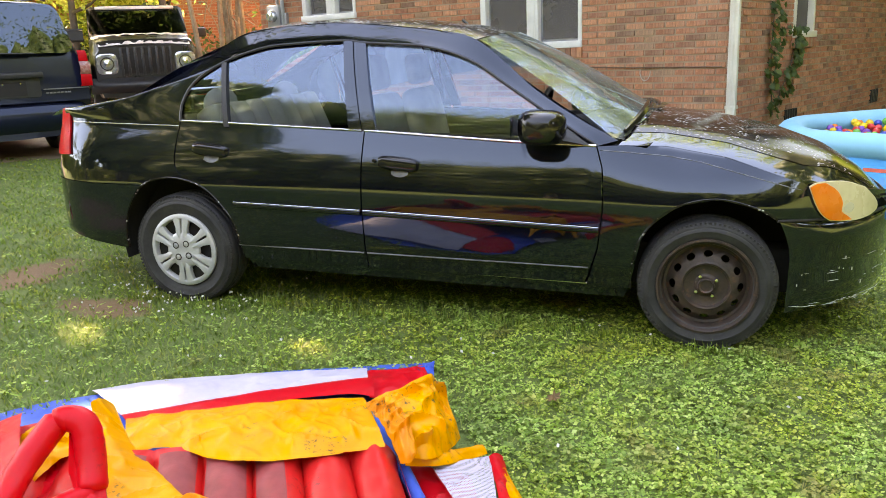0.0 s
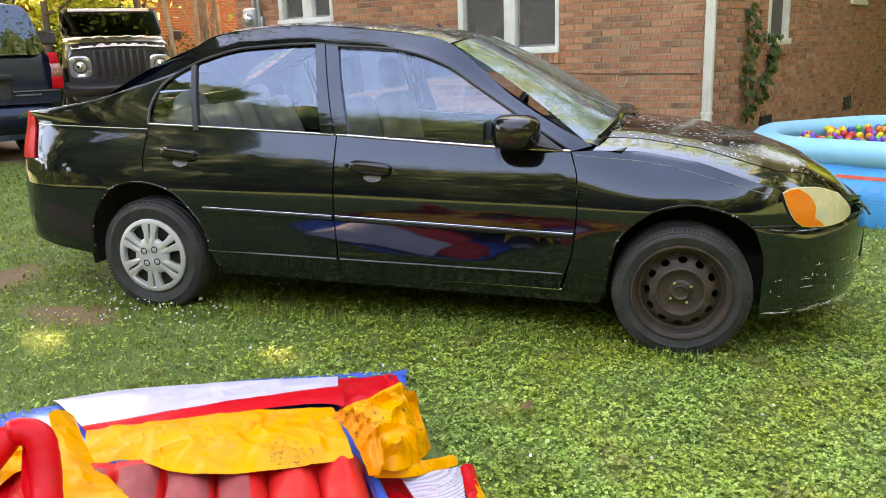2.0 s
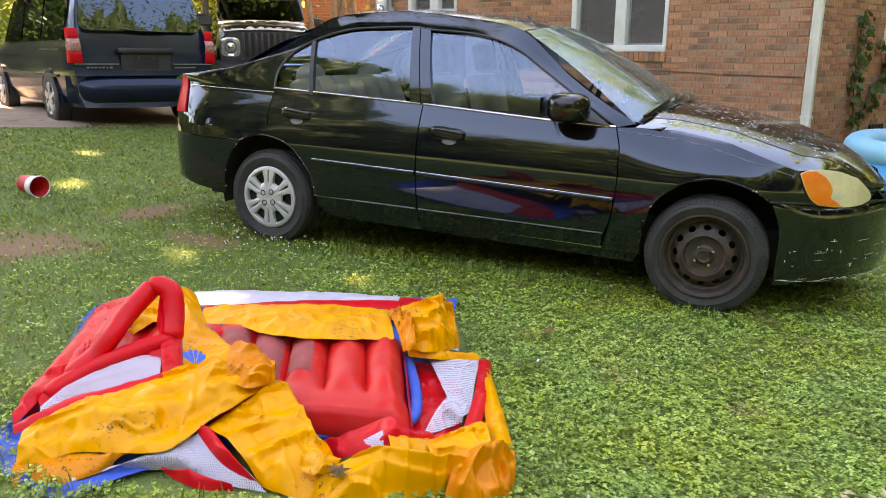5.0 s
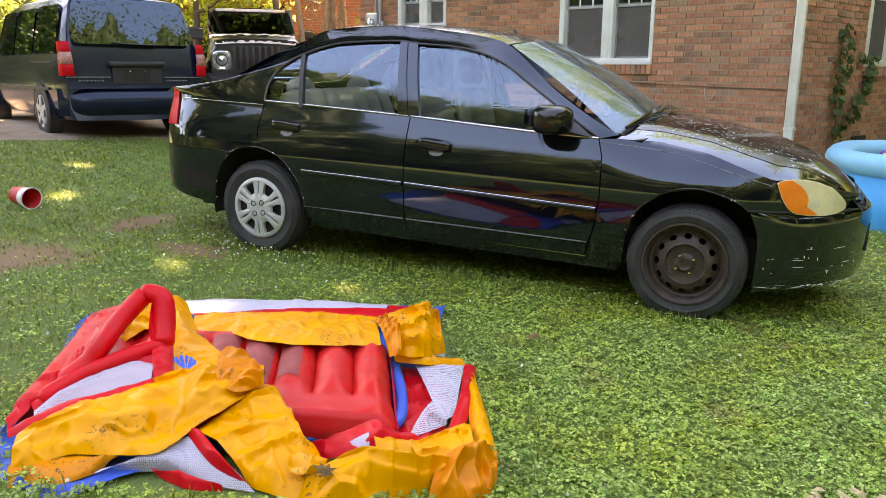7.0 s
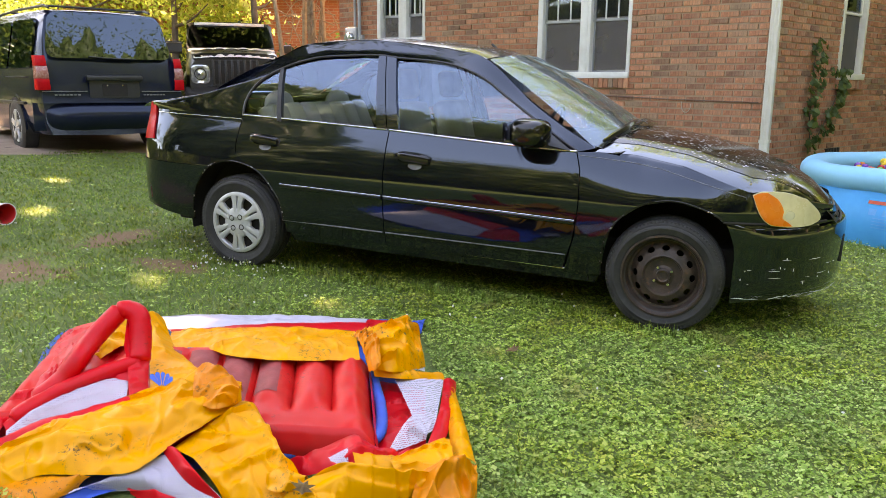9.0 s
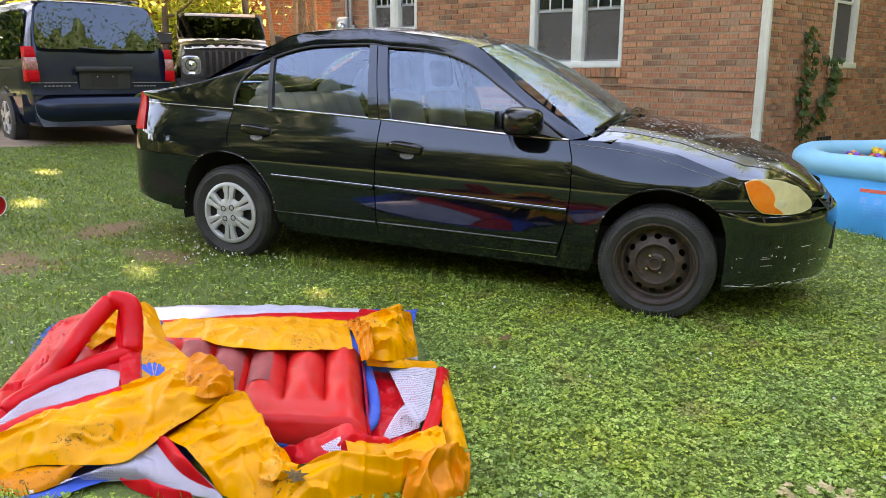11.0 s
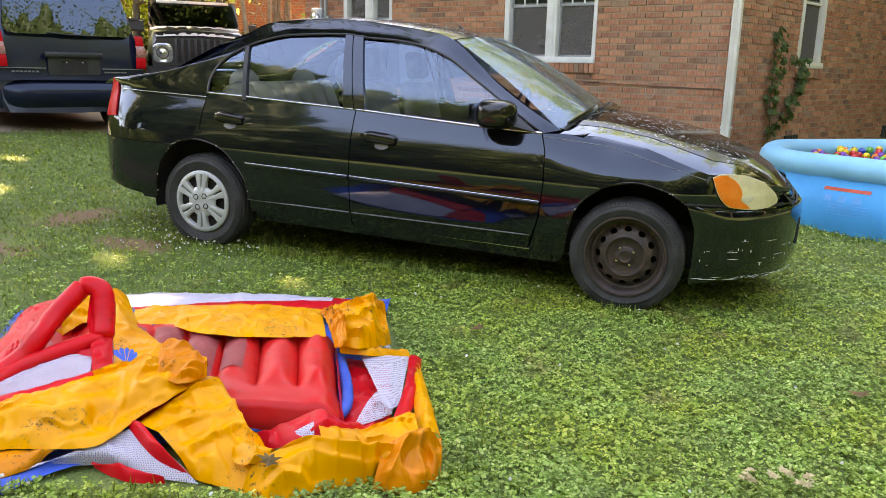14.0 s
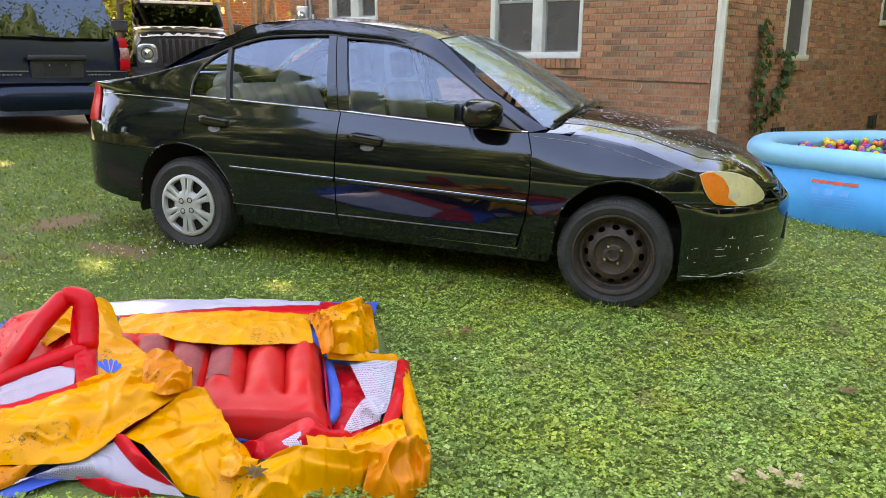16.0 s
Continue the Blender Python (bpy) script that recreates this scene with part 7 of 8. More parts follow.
def tree(label, x, y, height, crown_c, radii, clumps, each, leaf, mat, seed, trunk_r=0.22, lean=(0, 0), group="", clump_r=0.9, solid=False):
    rng = np.random.default_rng(seed)
    t = thing("tree", label, "tree", None, group)
    z0 = ground_height(x, y)
    t.location = (x, y, z0)
    b = Build()
    top = Vector((crown_c[0] - x, crown_c[1] - y, crown_c[2] - z0 + radii[2] * 0.4))
    spine = smooth_curve([(0, 0, -0.1), (lean[0] * 0.4, lean[1] * 0.4, top.z * 0.3), (top.x * 0.5 + lean[0], top.y * 0.5 + lean[1], top.z * 0.6), tuple(top)], 14)
    b.tube(spine, [trunk_r * (1.25 if i == 0 else 1) * (1 - 0.85 * i / 14) for i in range(15)], 10)
    for k in range(9):
        s = spine[5 + k]
        a = 2.4 * k + seed
        e = s + Vector((math.cos(a) * radii[0] * 0.7, math.sin(a) * radii[1] * 0.7, radii[2] * (0.15 + 0.05 * k)))
        m = s.lerp(e, 0.5) + Vector((0, 0, -0.15 * radii[2] * 0.3))
        b.tube(smooth_curve([s, m, e], 6), [trunk_r * 0.42 * (1 - 0.13 * i) for i in range(7)], 7)
    b.part("trunk", BARK, t, "grey-brown trunk and limbs")
    p = crown_points(rng, (crown_c[0] - x, crown_c[1] - y, crown_c[2] - z0), radii, clumps, each, clump_r)
    p = p[shading(p + np.array((x, y, z0)))]
    aa, bb = rand_axes(rng, len(p), leaf, 0.2)
    core = Build()
    cc = Vector((crown_c[0] - x, crown_c[1] - y, crown_c[2] - z0))
    def lump(u, v):
        a, e = 6.2832 * u, math.pi * (v - 0.5)
        d = Vector((math.cos(a) * math.cos(e), math.sin(a) * math.cos(e), math.sin(e)))
        k = 0.82 + 0.30 * noise.noise(d * 2.3 + Vector((seed, 0, 0))) + 0.18 * noise.noise(d * 6.0 + Vector((0, seed, 0))) + 0.10 * noise.noise(Vector((d.x * radii[0], d.y * radii[1], d.z * radii[2])) * 1.6) + 0.08 * noise.noise(Vector((d.x * radii[0], d.y * radii[1], d.z * radii[2])) * 4.0)
        return (cc.x + d.x * radii[0] * k, cc.y + d.y * radii[1] * k, cc.z + d.z * radii[2] * k)
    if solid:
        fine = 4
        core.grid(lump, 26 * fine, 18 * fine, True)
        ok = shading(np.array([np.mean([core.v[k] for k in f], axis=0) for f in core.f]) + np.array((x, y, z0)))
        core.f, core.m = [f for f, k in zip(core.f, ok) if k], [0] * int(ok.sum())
        # Added solid core: its darker leaf colour paints the crown's inner shade.
        core.part("crown_shade_core", HEDGE_SHADE_LEAF, t, "solid core, crown shade painted as dark leaves", sharp=180)
    cr = new("crown", quads_mesh("crown", p, aa, bb, mat))
    cr.parent = t
    tagged(cr, "leafy crown with gaps")
    return t


# tall trees across the lawn, behind the path and out of view: they show in the car's paint and glass
for i, (x, y, h) in enumerate([(-19.5, -14.0, 18.5), (-15.0, -16.5, 18.0), (-10.6, -16.0, 11.5), (-6.2, -17.0, 9.6), (-1.6, -15.6, 8.6), (3.2, -17.2, 9.6), (8.0, -15.4, 8.4), (13.0, -16.5, 9.4)]):
    tree("tall broadleaf tree across the lawn", x, y, h, (x + 0.3, y + 0.2, h * 0.56), (3.5, 2.6, h * 0.44), 180, 110, 0.08, LEAF, 20 + i, 0.28, group="trees across the lawn", clump_r=1.2, solid=True)


def leaf_mass(name, label, boxes, n, size, mat, seed, category):
    """Uncountable foliage: leaves in billows inside boxes (x0, x1, y0, y1, z0, z1)."""
    rng = np.random.default_rng(seed)
    out = []
    for x0, x1, y0, y1, z0, z1 in boxes:
        k = max(6, int((x1 - x0) * (z1 - z0) * 1.2))
        cs = np.stack([rng.uniform(x0, x1, k), rng.uniform(y0, y1, k), z0 + (z1 - z0) * rng.uniform(0, 1, k) ** 1.2], axis=1)
        pick = rng.integers(0, k, n // len(boxes))
        p = cs[pick] + rng.normal(size=(len(pick), 3)) * np.array([0.55, 0.4, 0.4])
        p[:, 2] = np.maximum(p[:, 2], z0 + 0.02)
        out.append(p)
    p = np.concatenate(out)
    p = p[shading(p)]
    a, b = rand_axes(rng, len(p), size, 0.2)
    ob = new(name, quads_mesh(name, p, a, b, mat))
    return tagged(ob, label, category, kind="stuff")


# Unseen leaf banks, added to keep the bright horizon out of reflections.
leaf_mass("woods", "unseen dark green leaf bank closing the horizon across the lawn", [(-21, -6, -20, -18, 0, 9), (-6, 8, -20, -18, 0, 9), (8, 20, -20, -16, 0, 9), (20, 26, -16, -2, 0, 8), (18, 26, -2, 14, 0, 7), (-34, -21, -20, -4, 0, 9), (-34, -26, -4, 4, 0, 9)], 50000, 0.22, LEAF, 41, "woods")
def sky_block_bank(name, label, line, height, mat, seed):
    """A billowing bank of dense foliage along a line on the ground, added to block low sky."""
    pts = even([Vector(p) for p in line], 160)
    def fn(u, v):
        p = pts[round(u * 160)]
        b = noise.noise((p.x * 0.35, p.y * 0.35, seed)) + 0.6 * noise.noise((p.x * 1.1, p.y * 1.1, v * 4 + seed)) + 0.3 * noise.noise((p.x * 3, p.y * 3, v * 9))
        a = math.pi * v
        return (p.x + (1.6 + 0.7 * b) * math.cos(a) * 0.8, p.y + (1.6 + 0.7 * b) * math.cos(a), 0.2 + (height + 1.6 * b) * math.sin(a) ** 0.6 - 0.6 * (v in (0.0, 1.0)))
    return tagged(Build().grid(fn, 160, 14).part(name, mat, sharp=180), label, "undergrowth", kind="stuff")


# Added banks that block low sky from the car's and van's reflections.
sky_block_bank("undergrowth", "green leaf bank added to block low sky behind the brick house", [(-16, 21), (-4, 25), (10, 24), (20, 18), (25, 18.5)], 7.0, YARD_LEAF, 8)
sky_block_bank("undergrowth", "dark leaf bank added to block low sky beyond the drive", [(-36, 2), (-33, 12), (-27, 20), (-16, 22)], 6.5, LEAF, 5)
sky_block_bank("undergrowth", "dark leaf bank added to block low sky beneath the far trees", [(-36, 2), (-34, -12), (-30, -22), (-10, -23), (8, -23), (22, -21), (27, -10), (28, 6), (25, 18)], 6.0, LEAF, 3)
# unseen trees beyond the pool side, placed for the van's rear window reflection
for i, (x, y, h) in enumerate([(15.5, -9.5, 13.6), (16.6, -5.0, 15.8), (15.8, -0.5, 16.9), (17.0, 4.0, 15.6)]):
    tree("tall broadleaf tree beyond the pool", x, y, h, (x, y, h * 0.62), (3.4, 3.3, h * 0.36), 170, 100, 0.08, LEAF, 120 + i, 0.24, group="trees beyond the pool", clump_r=1.1, solid=True)
# Unseen trees, added only to darken the end wall.
for i, (x, y, h) in enumerate([(7.9, 8.3, 9.0), (9.4, 12.2, 11.0), (10.2, 4.4, 9.0)]):
    tree("unseen broadleaf tree added to shade the brick end wall", x, y, h, (x, y, h * 0.55), (2.8, 2.8, h * 0.46), 120, 120, 0.10, LEAF, 180 + i, 0.18, group="trees beside the end wall", clump_r=0.8, solid=True)
# tall trees behind the house, sunlight painted into brighter leaves: they show in the windscreen and the bonnet
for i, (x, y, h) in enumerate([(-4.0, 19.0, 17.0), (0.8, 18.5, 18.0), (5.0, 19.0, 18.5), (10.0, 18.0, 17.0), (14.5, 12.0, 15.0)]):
    tree("tall tree behind the house, sunlight painted into its leaves", x, y, h, (x, y, h * 0.6), (2.9, 2.6, h * 0.4), 110, 120, 0.13, YARD_LEAF, 140 + i, 0.26, group="trees behind the house", clump_r=1.1)
leaf_mass("woodland", "shady green woodland beyond the drive", [(-34, -24, 10, 16, 0, 6), (-34, -24, 2, 10, 0, 7)], 26000, 0.20, LEAF, 43, "woods")
# tall trees over the drive, out of view, placed to keep the sun off the yard
for i, (x, y, c, r) in enumerate([(-15.0, -1.0, (-12.0, 0.0, 11.0), (4.3, 4.2, 3.2)), (-14.5, 3.0, (-7.0, 1.5, 12.0), (4.3, 4.0, 3.0)), (-17.0, 6.4, (-11.2, 6.6, 11.2), (4.0, 4.2, 3.2)), (-4.5, 13.2, (-6.3, 7.6, 11.6), (4.2, 4.4, 3.2)), (-18.5, 8.0, (-14.6, 7.8, 11.0), (3.2, 3.4, 3.0))]):
    tree("unseen tall tree, its wide crown placed to shade the yard", x, y, 14, c, r, 190, 120, 0.11, LEAF, 160 + i, 0.20, group="tall trees over the drive", clump_r=1.0, solid=True)
# sunlit growth behind the parked cars; paler leaves paint in extra sunlight
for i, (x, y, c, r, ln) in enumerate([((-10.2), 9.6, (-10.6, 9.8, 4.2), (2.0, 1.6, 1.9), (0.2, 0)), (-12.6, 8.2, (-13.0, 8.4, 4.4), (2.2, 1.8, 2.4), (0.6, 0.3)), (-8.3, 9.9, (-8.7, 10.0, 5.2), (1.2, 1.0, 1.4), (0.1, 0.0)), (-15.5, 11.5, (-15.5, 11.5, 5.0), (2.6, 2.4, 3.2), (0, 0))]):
    tree("young tree with sunlight painted into yellow-green leaves", x, y, 6, c, r, 60, 70, 0.085, SUN_PAINTED_LEAF, 60 + i, 0.10, ln, "sunlit trees behind the cars", 0.6)
leaf_mass("hedge", "clipped green hedge catching the sun", [(-12.5, -8.6, 10.2, 10.9, 0.4, 1.55), (-8.4, -6.2, 10.0, 10.6, 0.4, 1.35), (-18, -12.5, 7.0, 9.5, 0.3, 1.8)], 16000, 0.07, HEDGE_SHADE_LEAF, 71, "hedge")


leaf_mass("sun_painted_foliage", "yellow-green foliage behind the parked cars, sunlight painted in", [(-16.5, -12.0, 11.2, 12.4, 1.4, 6.5), (-12.4, -9.6, 11.0, 11.8, 1.5, 5.0)], 20000, 0.08, SUN_PAINTED_LEAF, 72, "foliage")
# Darker leaves here paint in the shade.
leaf_mass("shade_painted_foliage", "foliage beyond the drive, shade painted as dark green leaves", [(-21, -16, 5.0, 9.5, 0.6, 9.5)], 10000, 0.12, HEDGE_SHADE_LEAF, 74, "foliage")


def shrub():
    """Bare arching stems by the house corner."""
    t = thing("bare_shrub", "leafless shrub with pale tangled stems", "shrub")
    t.location = (-6.35, 8.6, ground_height(-6.35, 8.6))
    rng = random.Random(3)
    st = Build()
    for k in range(6):
        a = rng.uniform(0, 6.28)
        x, y = 0.35 * math.cos(a), 0.25 * math.sin(a)
        st.tube(smooth_curve([(x, y, 0), (x * 1.2 + rng.uniform(-.1, .1), y, 1.4), (x * 1.4 + rng.uniform(-.2, .2), y * 1.2, 3.2)], 8), [0.055 * (1 - 0.06 * i) for i in range(9)], 8)
    st.part("stem", TWIG, t, "pale upright stems")
    tw = Build()
    for k in range(46):
        x, y, z = rng.uniform(-0.5, 0.9), rng.uniform(0.0, 0.6), rng.uniform(1.1, 2.6)
        d = Vector((rng.uniform(-1, 0.6), rng.uniform(-0.4, 0.4), rng.uniform(-0.5, 0.9))).normalized() * rng.uniform(0.4, 1.0)
        p = Vector((x, y, z))
        tw.tube(smooth_curve([p, p + d * 0.5 + Vector((0, 0, 0.12)), p + d], 5), [0.013, 0.012, 0.010, 0.008, 0.006, 0.004], 5)
    tw.part("twig_tangle", TWIG, t, "tangled bare twigs")


shrub()


def vine():
    """Two leafy shoots on the end wall; each leaf a part."""
    t = thing("climbing_vine", "green leafy vine climbing the brick end wall", "vine", M_END)
    rng = random.Random(9)
    leaf = Build()
    out = [(0.0, -0.5), (0.28, -0.42), (0.5, -0.1), (0.32, 0.05), (0.36, 0.36), (0.14, 0.22), (0.0, 0.55), (-0.14, 0.22), (-0.36, 0.36), (-0.32, 0.05), (-0.5, -0.1), (-0.28, -0.42)]
    leaf.add([(x * 0.095, 0.018 * abs(x) * 2, z * 0.095) for x, z in out] + [(0, -0.006, 0)], [(i, (i + 1) % 12, 12) for i in range(12)])
    me = leaf.mesh("leaf", HEDGE_SHADE_LEAF)
    for path in VINE:
        pts = smooth_curve([(v, -0.03, z) for v, z in path], 30)
        Build().tube(pts, [0.008 * (1 - 0.02 * i) for i in range(31)], 6).part("stem", BARK, t, "thin brown stem")
        for k in range(66):
            p = pts[min(int(30 * (k / 66) ** 0.85) + 1, 30)]
            ob = new("leaf", me)
            ob.parent = t
            s = rng.uniform(0.7, 1.25)
            ob.matrix_local = Matrix.Translation((p.x + rng.uniform(-0.15, 0.15), -0.03 - rng.uniform(0.01, 0.10), p.z + rng.uniform(-0.06, 0.06))) @ pose(0, 0, 0, rng.uniform(-50, 10), rng.uniform(-60, 60), rng.uniform(-50, 50)) @ Matrix.Scale(s, 4)


VINE = [[(1.02, 0.40), (0.92, 0.78), (0.89, 1.10), (0.89, 1.42), (0.97, 1.66)], [(1.10, 0.50), (1.42, 0.82), (1.62, 1.06), (1.72, 1.26), (1.50, 1.32)]]
vine()


def far_house():
    """The neighbour's sunlit brick house behind the trees."""
    h = thing("brick_house", "sunlit orange brick house behind the trees", "house", pose(-10.2, 13.6, 0.3, 0, 0, 24))
    ma, n, l, b = material("far_brick")
    br = n.new("ShaderNodeTexBrick")
    mp = n.new("ShaderNodeMapping")
    mp.inputs["Rotation"].default_value = (radians(90), 0, 0)
    l.new(n.new("ShaderNodeTexCoord").outputs["Object"], mp.inputs[0])
    l.new(mp.outputs[0], br.inputs["Vector"])
    br.inputs["Scale"].default_value = 1.0
    br.inputs["Brick Width"].default_value, br.inputs["Row Height"].default_value, br.inputs["Mortar Size"].default_value = 0.213, 0.0677, 0.006
    br.inputs["Color1"].default_value, br.inputs["Color2"].default_value, br.inputs["Mortar"].default_value = (0.42, 0.15, 0.075, 1), (0.34, 0.11, 0.06, 1), (0.40, 0.27, 0.19, 1)
    l.new(br.outputs["Color"], b.inputs["Base Color"])
    b.inputs["Roughness"].default_value = 0.9
    wl = Build()
    holes = [(-1.6, -0.4, 1.2, 2.4), (3.3, 3.8, 0.9, 1.3)]
    xs = sorted({-5.5, 6.5, *(o[0] for o in holes), *(o[1] for o in holes)})
    for a, c in zip(xs, xs[1:]):
        z = -0.4
        for o in holes:
            if o[0] <= a and o[1] >= c:
                wl.box((a, 0, z), (c, 0.25, o[2]))
                z = o[3]
        wl.box((a, 0, z), (c, 0.25, 3.0))
    wl.box((-5.5, 0.25, -0.4), (-5.25, 7, 3.0)).box((6.25, 0.25, -0.4), (6.5, 7, 3.0)).box((-5.25, 6.75, -0.4), (6.25, 7, 3.0))
    wl.part("wall", ma, h, "orange brick wall", smooth=False)
    Build().add([(-6, -0.5, 2.9), (7, -0.5, 2.9), (7, 3.5, 4.8), (-6, 3.5, 4.8), (-6, 7.5, 2.9), (7, 7.5, 2.9)], [(0, 1, 2, 3), (3, 2, 5, 4)]).part("roof", bpy.data.materials["shingles"], h, "grey roof", smooth=False)
    for o in holes:
        wd = Build().box((o[0], 0.06, o[2]), (o[1], 0.08, o[3])).part("window", DARK_GLASS, h, "dark window")
        Build().box((o[0], 0.22, o[2]), (o[1], 0.24, o[3])).part("blind", WINDOW_BACKING, wd)


far_house()


# ---- grass, clover and litter on the lawn ----
TOY_HULL = [(-1.14, -1.60), (-1.19, -1.36), (-0.84, -1.06), (-0.40, -0.77), (0.26, -0.55), (0.76, -1.38), (1.08, -2.02), (0.66, -2.36), (0.45, -2.42), (-0.12, -2.64), (-0.44, -2.54), (-0.70, -2.17), (-0.86, -1.93)]


_hx, _hy = sum(p[0] for p in TOY_HULL) / len(TOY_HULL), sum(p[1] for p in TOY_HULL) / len(TOY_HULL)
TOY_HULL = [(_hx + (x - _hx) * 0.95, _hy + (y - _hy) * 0.95) for x, y in TOY_HULL]


def inside(poly, x, y):
    """Which of the points lie inside a polygon."""
    r = np.zeros(len(x), bool)
    j = len(poly) - 1
    for i in range(len(poly)):
        (xi, yi), (xj, yj) = poly[i], poly[j]
        r ^= ((yi > y) != (yj > y)) & (x < (xj - xi) * (y - yi) / (yj - yi + 1e-12) + xi)
        j = i
    return r


def scatter(rng, n, x0, x1, y0, y1, keep):
    """n points, thinned on bare earth, off the toy, the drive and the house."""
    x, y = rng.uniform(x0, x1, n), rng.uniform(y0, y1, n)
    p = rng.random(n) < keep(x, y)
    ok = ~inside(TOY_HULL, x, y) & p
    d = (x + 5.2) * -0.857 + (y - 2.4) * 0.515
    ok &= d < 1.12 + 0.22 * np.sin(x * 3.1 + y * 2.3)
    ok &= (x - 1.72) * -0.309 * -1 + (y - 5.405) * 0.951 < 0.0
    ok &= (x - POOL_C.x) ** 2 + (y - POOL_C.y) ** 2 > 1.5 ** 2
    bare = np.zeros(n)
    for cx, cy, rx, ry in EARTH:
        q = np.sqrt(((x - cx) / rx) ** 2 + ((y - cy) / ry) ** 2)
        bare = np.maximum(bare, np.clip(1.25 - q, 0, 0.84))
    ok &= rng.random(n) > bare
    x, y = x[ok], y[ok]
    z = np.array([ground_height(a, b) for a, b in zip(x, y)])
    return np.stack([x, y, z], axis=1)


CLOVER = leaf_material("clover_leaves", (0.13, 0.26, 0.03), (0.34, 0.54, 0.10), (0.60, 0.72, 0.22), True, 0.4, 0.5)
GRASS = leaf_material("grass_blades", (0.08, 0.16, 0.016), (0.18, 0.30, 0.032), (0.36, 0.40, 0.09), True, 0.4, 0.5)


def build_lawn_growth():
    rng = np.random.default_rng(7)
    near = lambda x, y: np.clip(1.25 - 0.21 * np.hypot(x - 1.6, y + 3.4), 0.09, 1.0)
    # clover: three leaflets on a short stalk
    fade = lambda x, y: np.clip((y + 5.2) / 2.2, 0, 1) * np.clip((7.0 - x) / 2.2, 0, 1)
    c = scatter(rng, 880000, -6.5, 7.0, -5.2, 5.4, lambda x, y: near(x, y) * np.clip(0.66 + 0.5 * x, 0.16, 1.0) * fade(x, y))
    n = len(c)
    c[:, 2] += rng.uniform(0.008, 0.036, n)
    turn = rng.uniform(0, 6.2832, n)
    size = rng.uniform(0.0026, 0.0070, n) * np.where(rng.random(n) < 0.06, 1.5, 1.0) * (1 + 0.06 * np.hypot(c[:, 0] - 1.6, c[:, 1] + 3.4))
    cs, as_, bs = [], [], []
    for k in range(3):
        a = turn + k * 2.094
        tilt = rng.uniform(-0.6, 0.45, n)
        d = np.stack([np.cos(a), np.sin(a), np.sin(tilt) * 0.9], axis=1)
        e = np.stack([-np.sin(a), np.cos(a), rng.uniform(-0.55, 0.55, n)], axis=1)
        cs.append(c + d * size[:, None] * 1.05)
        as_.append(d * size[:, None])
        bs.append(e * size[:, None] * 1.05)
    ob = new("clover", quads_mesh("clover", np.concatenate(cs), np.concatenate(as_), np.concatenate(bs) * 1.15, CLOVER))
    tagged(ob, "low clover mixed into the lawn", "clover", kind="stuff")
    # grass blades: upright narrow leaves, bent over
    g = scatter(rng, 580000, -8.0, 7.0, -5.2, 5.6, lambda x, y: fade(x, y) * np.clip(1.2 - 0.11 * np.hypot(x - 1.6, y + 3.4), 0.16, 1.0) * np.where(x > 0.5, 0.6, 1.0))
    n = len(g)
    far = np.hypot(g[:, 0] - 1.6, g[:, 1] + 3.4)
    h = rng.uniform(0.012, 0.034, n)
    a = rng.uniform(0, 6.2832, n)
    lean = rng.uniform(0.4, 1.7, n)
    d = np.stack([np.cos(a) * lean, np.sin(a) * lean, np.ones(n)], axis=1) * (h / 2)[:, None]
    w = 0.0014 + 0.0008 * far
    e = np.stack([-np.sin(a), np.cos(a), np.zeros(n)], axis=1) * w[:, None]
    ob = new("grass", quads_mesh("grass", g + d * 0.9, d, e, GRASS, 1.15))
    tagged(ob, "short uneven lawn grass", "grass", kind="stuff")
    # tall blades along the tyres, the sill, the pool and the toy
    edge = []
    for x0, y0, x1, y1, k in ((-1.0, -0.02, 1.0, 0.1, 900), (-1.65, -0.1, -0.95, -0.02, 260), (1.0, -0.12, 1.66, -0.02, 260), (1.6, 0.1, 2.2, 0.9, 260), (-0.2, -2.68, 0.7, -2.40, 300), (2.1, 2.7, 3.6, 3.5, 700), (1.02, -2.1, 1.14, -1.5, 80)):
        edge.append(np.stack([rng.uniform(x0, x1, k), rng.uniform(y0, y1, k)], axis=1))
    t = np.concatenate(edge)
    t = np.concatenate([t, np.array([[ground_height(a, b)] for a, b in t])], axis=1)
    t = t[~inside(TOY_HULL, t[:, 0], t[:, 1])]
    n = len(t)
    a = rng.uniform(0, 6.2832, n)
    d = np.stack([np.cos(a) * 0.35, np.sin(a) * 0.35, np.ones(n)], axis=1) * rng.uniform(0.014, 0.036, (n, 1))
    e = np.stack([-np.sin(a), np.cos(a), np.zeros(n)], axis=1) * 0.0028
    ob = new("tall_grass", quads_mesh("tall_grass", t + d * 0.9, d, e, GRASS, 1.15))
    tagged(ob, "longer grass tufts round tyres and pool", "grass", kind="stuff")
    # white clover heads
    f = np.concatenate([scatter(rng, 420, -3.5, 4.5, -2.8, 3.0, lambda x, y: np.ones(len(x)) * 0.6), scatter(rng, 90, -1.8, -0.9, -0.35, 0.1, lambda x, y: np.ones(len(x)))])
    n = len(f)
    f[:, 2] += 0.05
    cs, aa, bb = [], [], []
    for k in range(5):
        p, q = rand_axes(rng, n, 0.0075)
        cs.append(f)
        aa.append(p)
        bb.append(q * 1.5)
    petals = surface("clover_flower", (0.75, 0.74, 0.66), None, 0.8)
    ob = new("clover_flowers", quads_mesh("clover_flowers", np.concatenate(cs), np.concatenate(aa), np.concatenate(bb), petals))
    tagged(ob, "white clover heads dotted over the lawn", "flowers", kind="stuff")


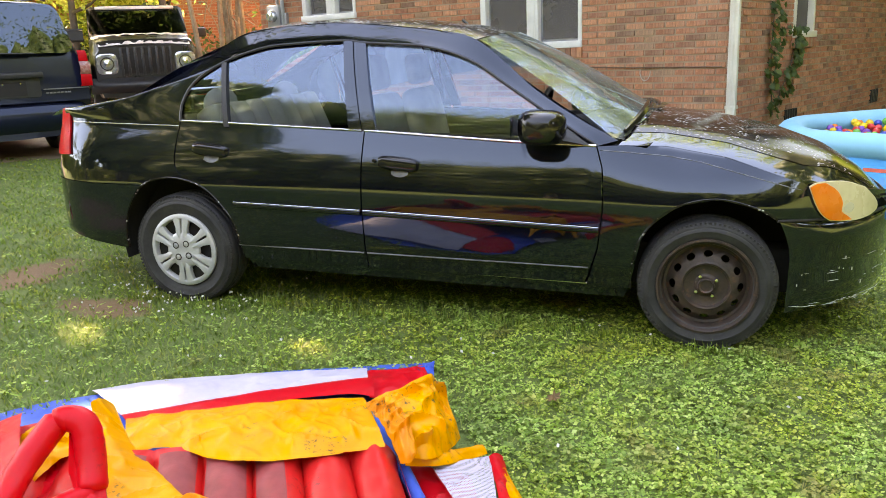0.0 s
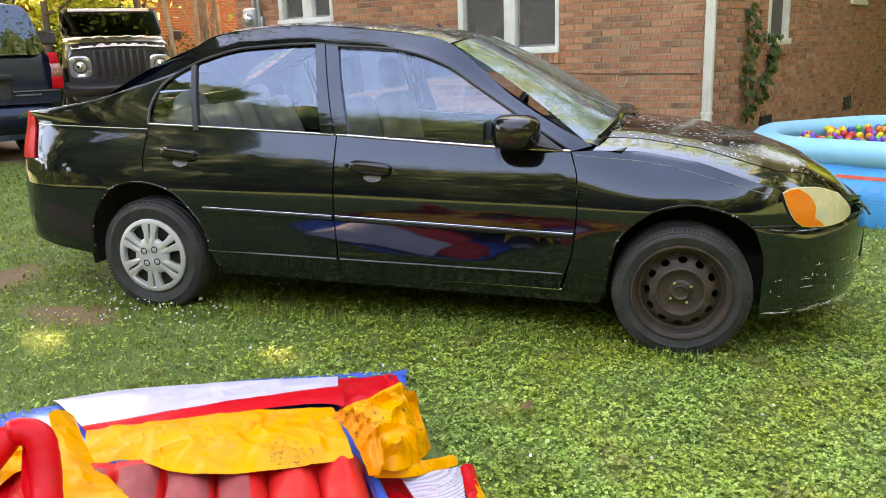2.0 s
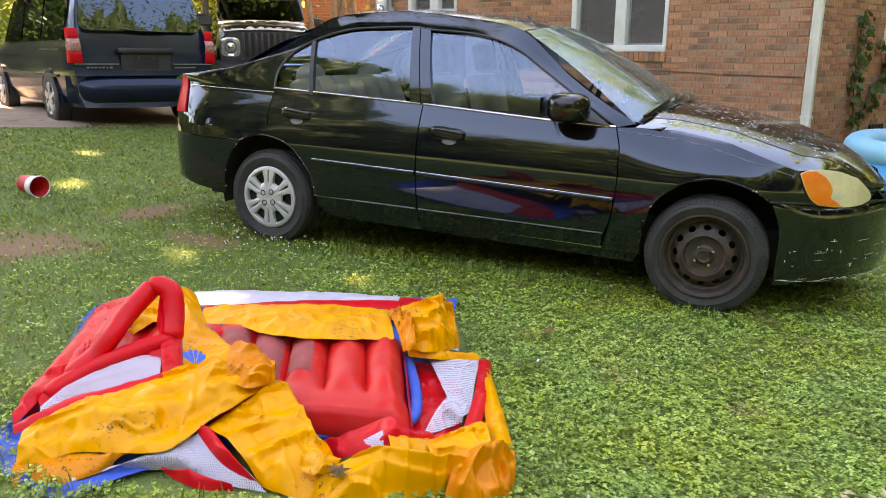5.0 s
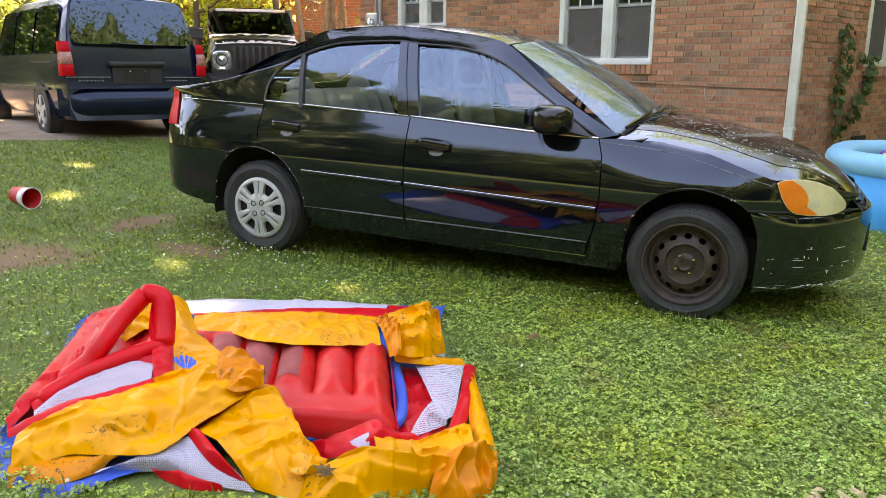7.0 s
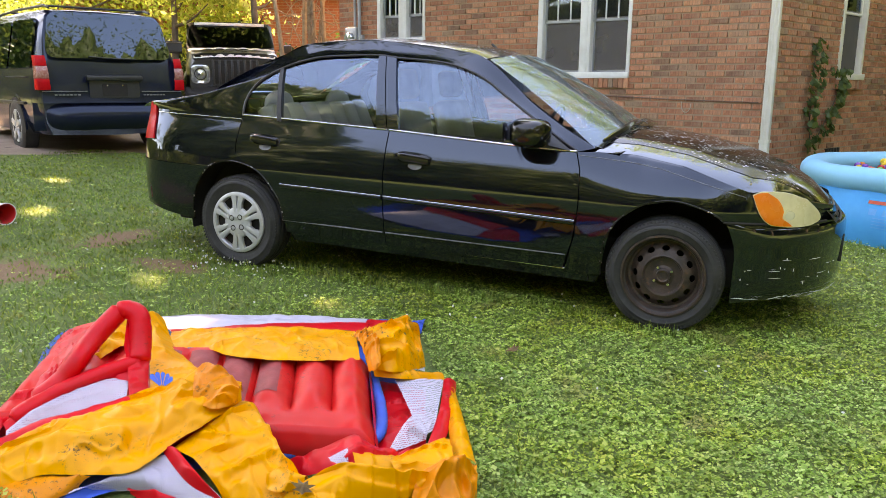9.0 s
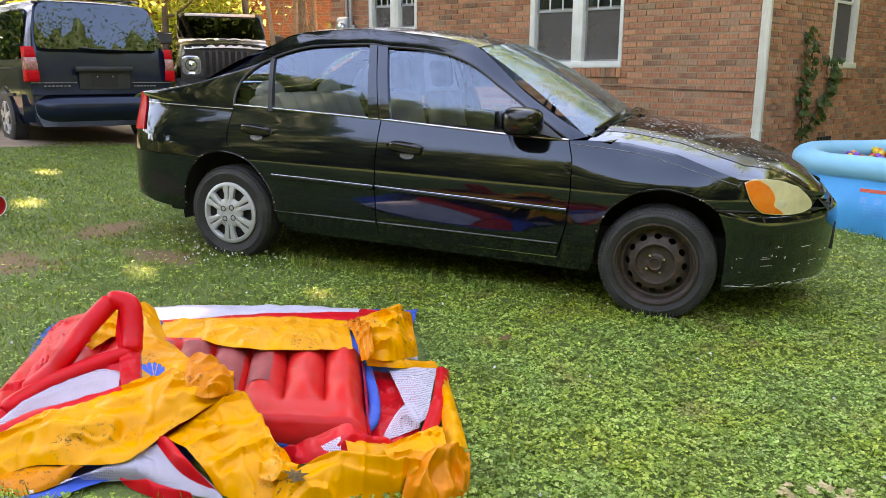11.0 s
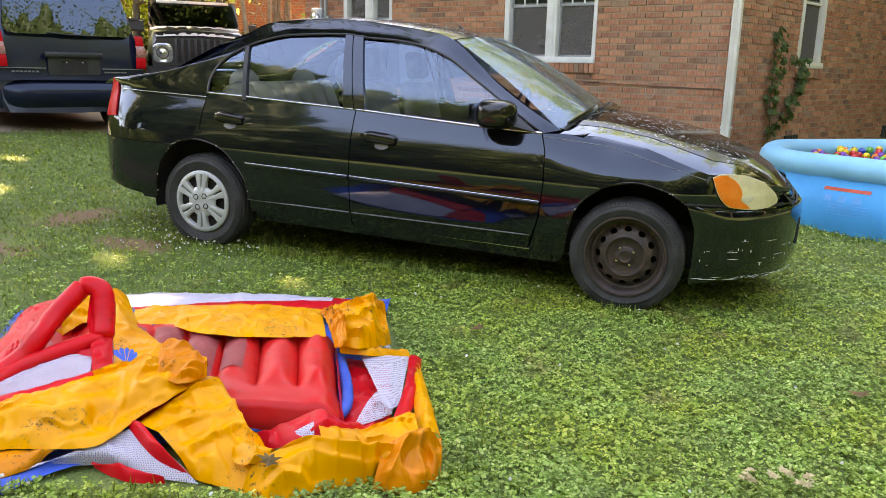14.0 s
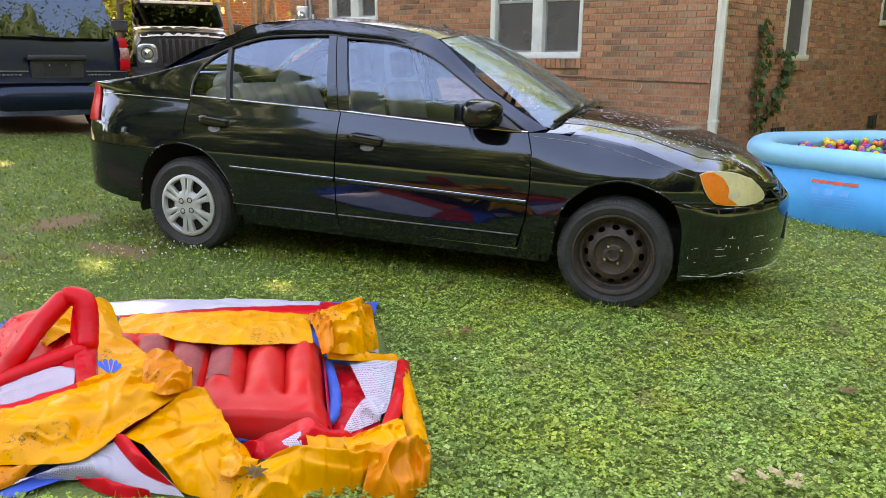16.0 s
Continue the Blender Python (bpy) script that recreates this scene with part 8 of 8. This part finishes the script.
build_lawn_growth()
DRY = surface("dry_leaf", (0.20, 0.11, 0.035), (0.10, 0.055, 0.02), 0.8, 0, 30, 120, 0.3)
PALE_DRY = surface("pale_dry_leaf", (0.56, 0.45, 0.24), (0.38, 0.29, 0.14), 0.8, 0, 30, 120, 0.3)


def dry_leaf(x, y, z, s, turn, mat, label):
    out = [(0, -0.5), (0.12, -0.3), (0.4, -0.35), (0.22, -0.08), (0.5, 0.12), (0.2, 0.15), (0.18, 0.5), (0, 0.3), (-0.2, 0.48), (-0.18, 0.14), (-0.5, 0.1), (-0.22, -0.1), (-0.38, -0.36), (-0.12, -0.28)]
    b = Build()
    b.add([(px_ * s, py_ * s, 0.25 * s * (px_ * px_ * 2 + 0.3 * py_)) for px_, py_ in out] + [(0, 0, 0.01)], [(i, (i + 1) % 14, 14) for i in range(14)])
    ob = b.part("dry_leaf", mat)
    ob.matrix_world = pose(x, y, z, 14 * math.sin(turn) + (24 if s == 0.075 else 0), 16 * math.cos(turn * 1.7), turn) @ Matrix.Diagonal((1, 0.75, 1, 1))
    return tagged(ob, label, "leaf", "dry leaves")


dry_leaf(0.640, -2.300, 0.050, 0.075, 30, DRY, "curled dark brown oak leaf lying on yellow vinyl")
dry_leaf(0.758, -0.749, ground_height(0.758, -0.749) + 0.045, 0.085, 80, DRY, "dry brown leaf on the clover")
dry_leaf(2.343, -0.756, ground_height(2.343, -0.756) + 0.045, 0.09, 10, DRY, "dry brown leaf on the clover")
_r = random.Random(4)
for _k in range(11):
    _x, _y = 2.0 + _r.uniform(-0.12, 0.12), -1.6 + _r.uniform(-0.05, 0.05)
    dry_leaf(_x, _y, ground_height(_x, _y) + 0.035 + 0.003 * _k, 0.05, _r.uniform(0, 360), PALE_DRY, "pale dry leaf in a small heap on the lawn")
for _k in range(16):      # litter caught behind the bonnet, by the wipers
    _p = CAR @ Vector((1.045 + _r.uniform(-0.035, 0.03), 0.02 + _r.uniform(-0.13, 0.13), 0.992 + 0.0012 * _k))
    dry_leaf(_p.x, _p.y, _p.z, _r.uniform(0.03, 0.055), _r.uniform(0, 360), DRY, "dry dark leaf caught behind the bonnet")
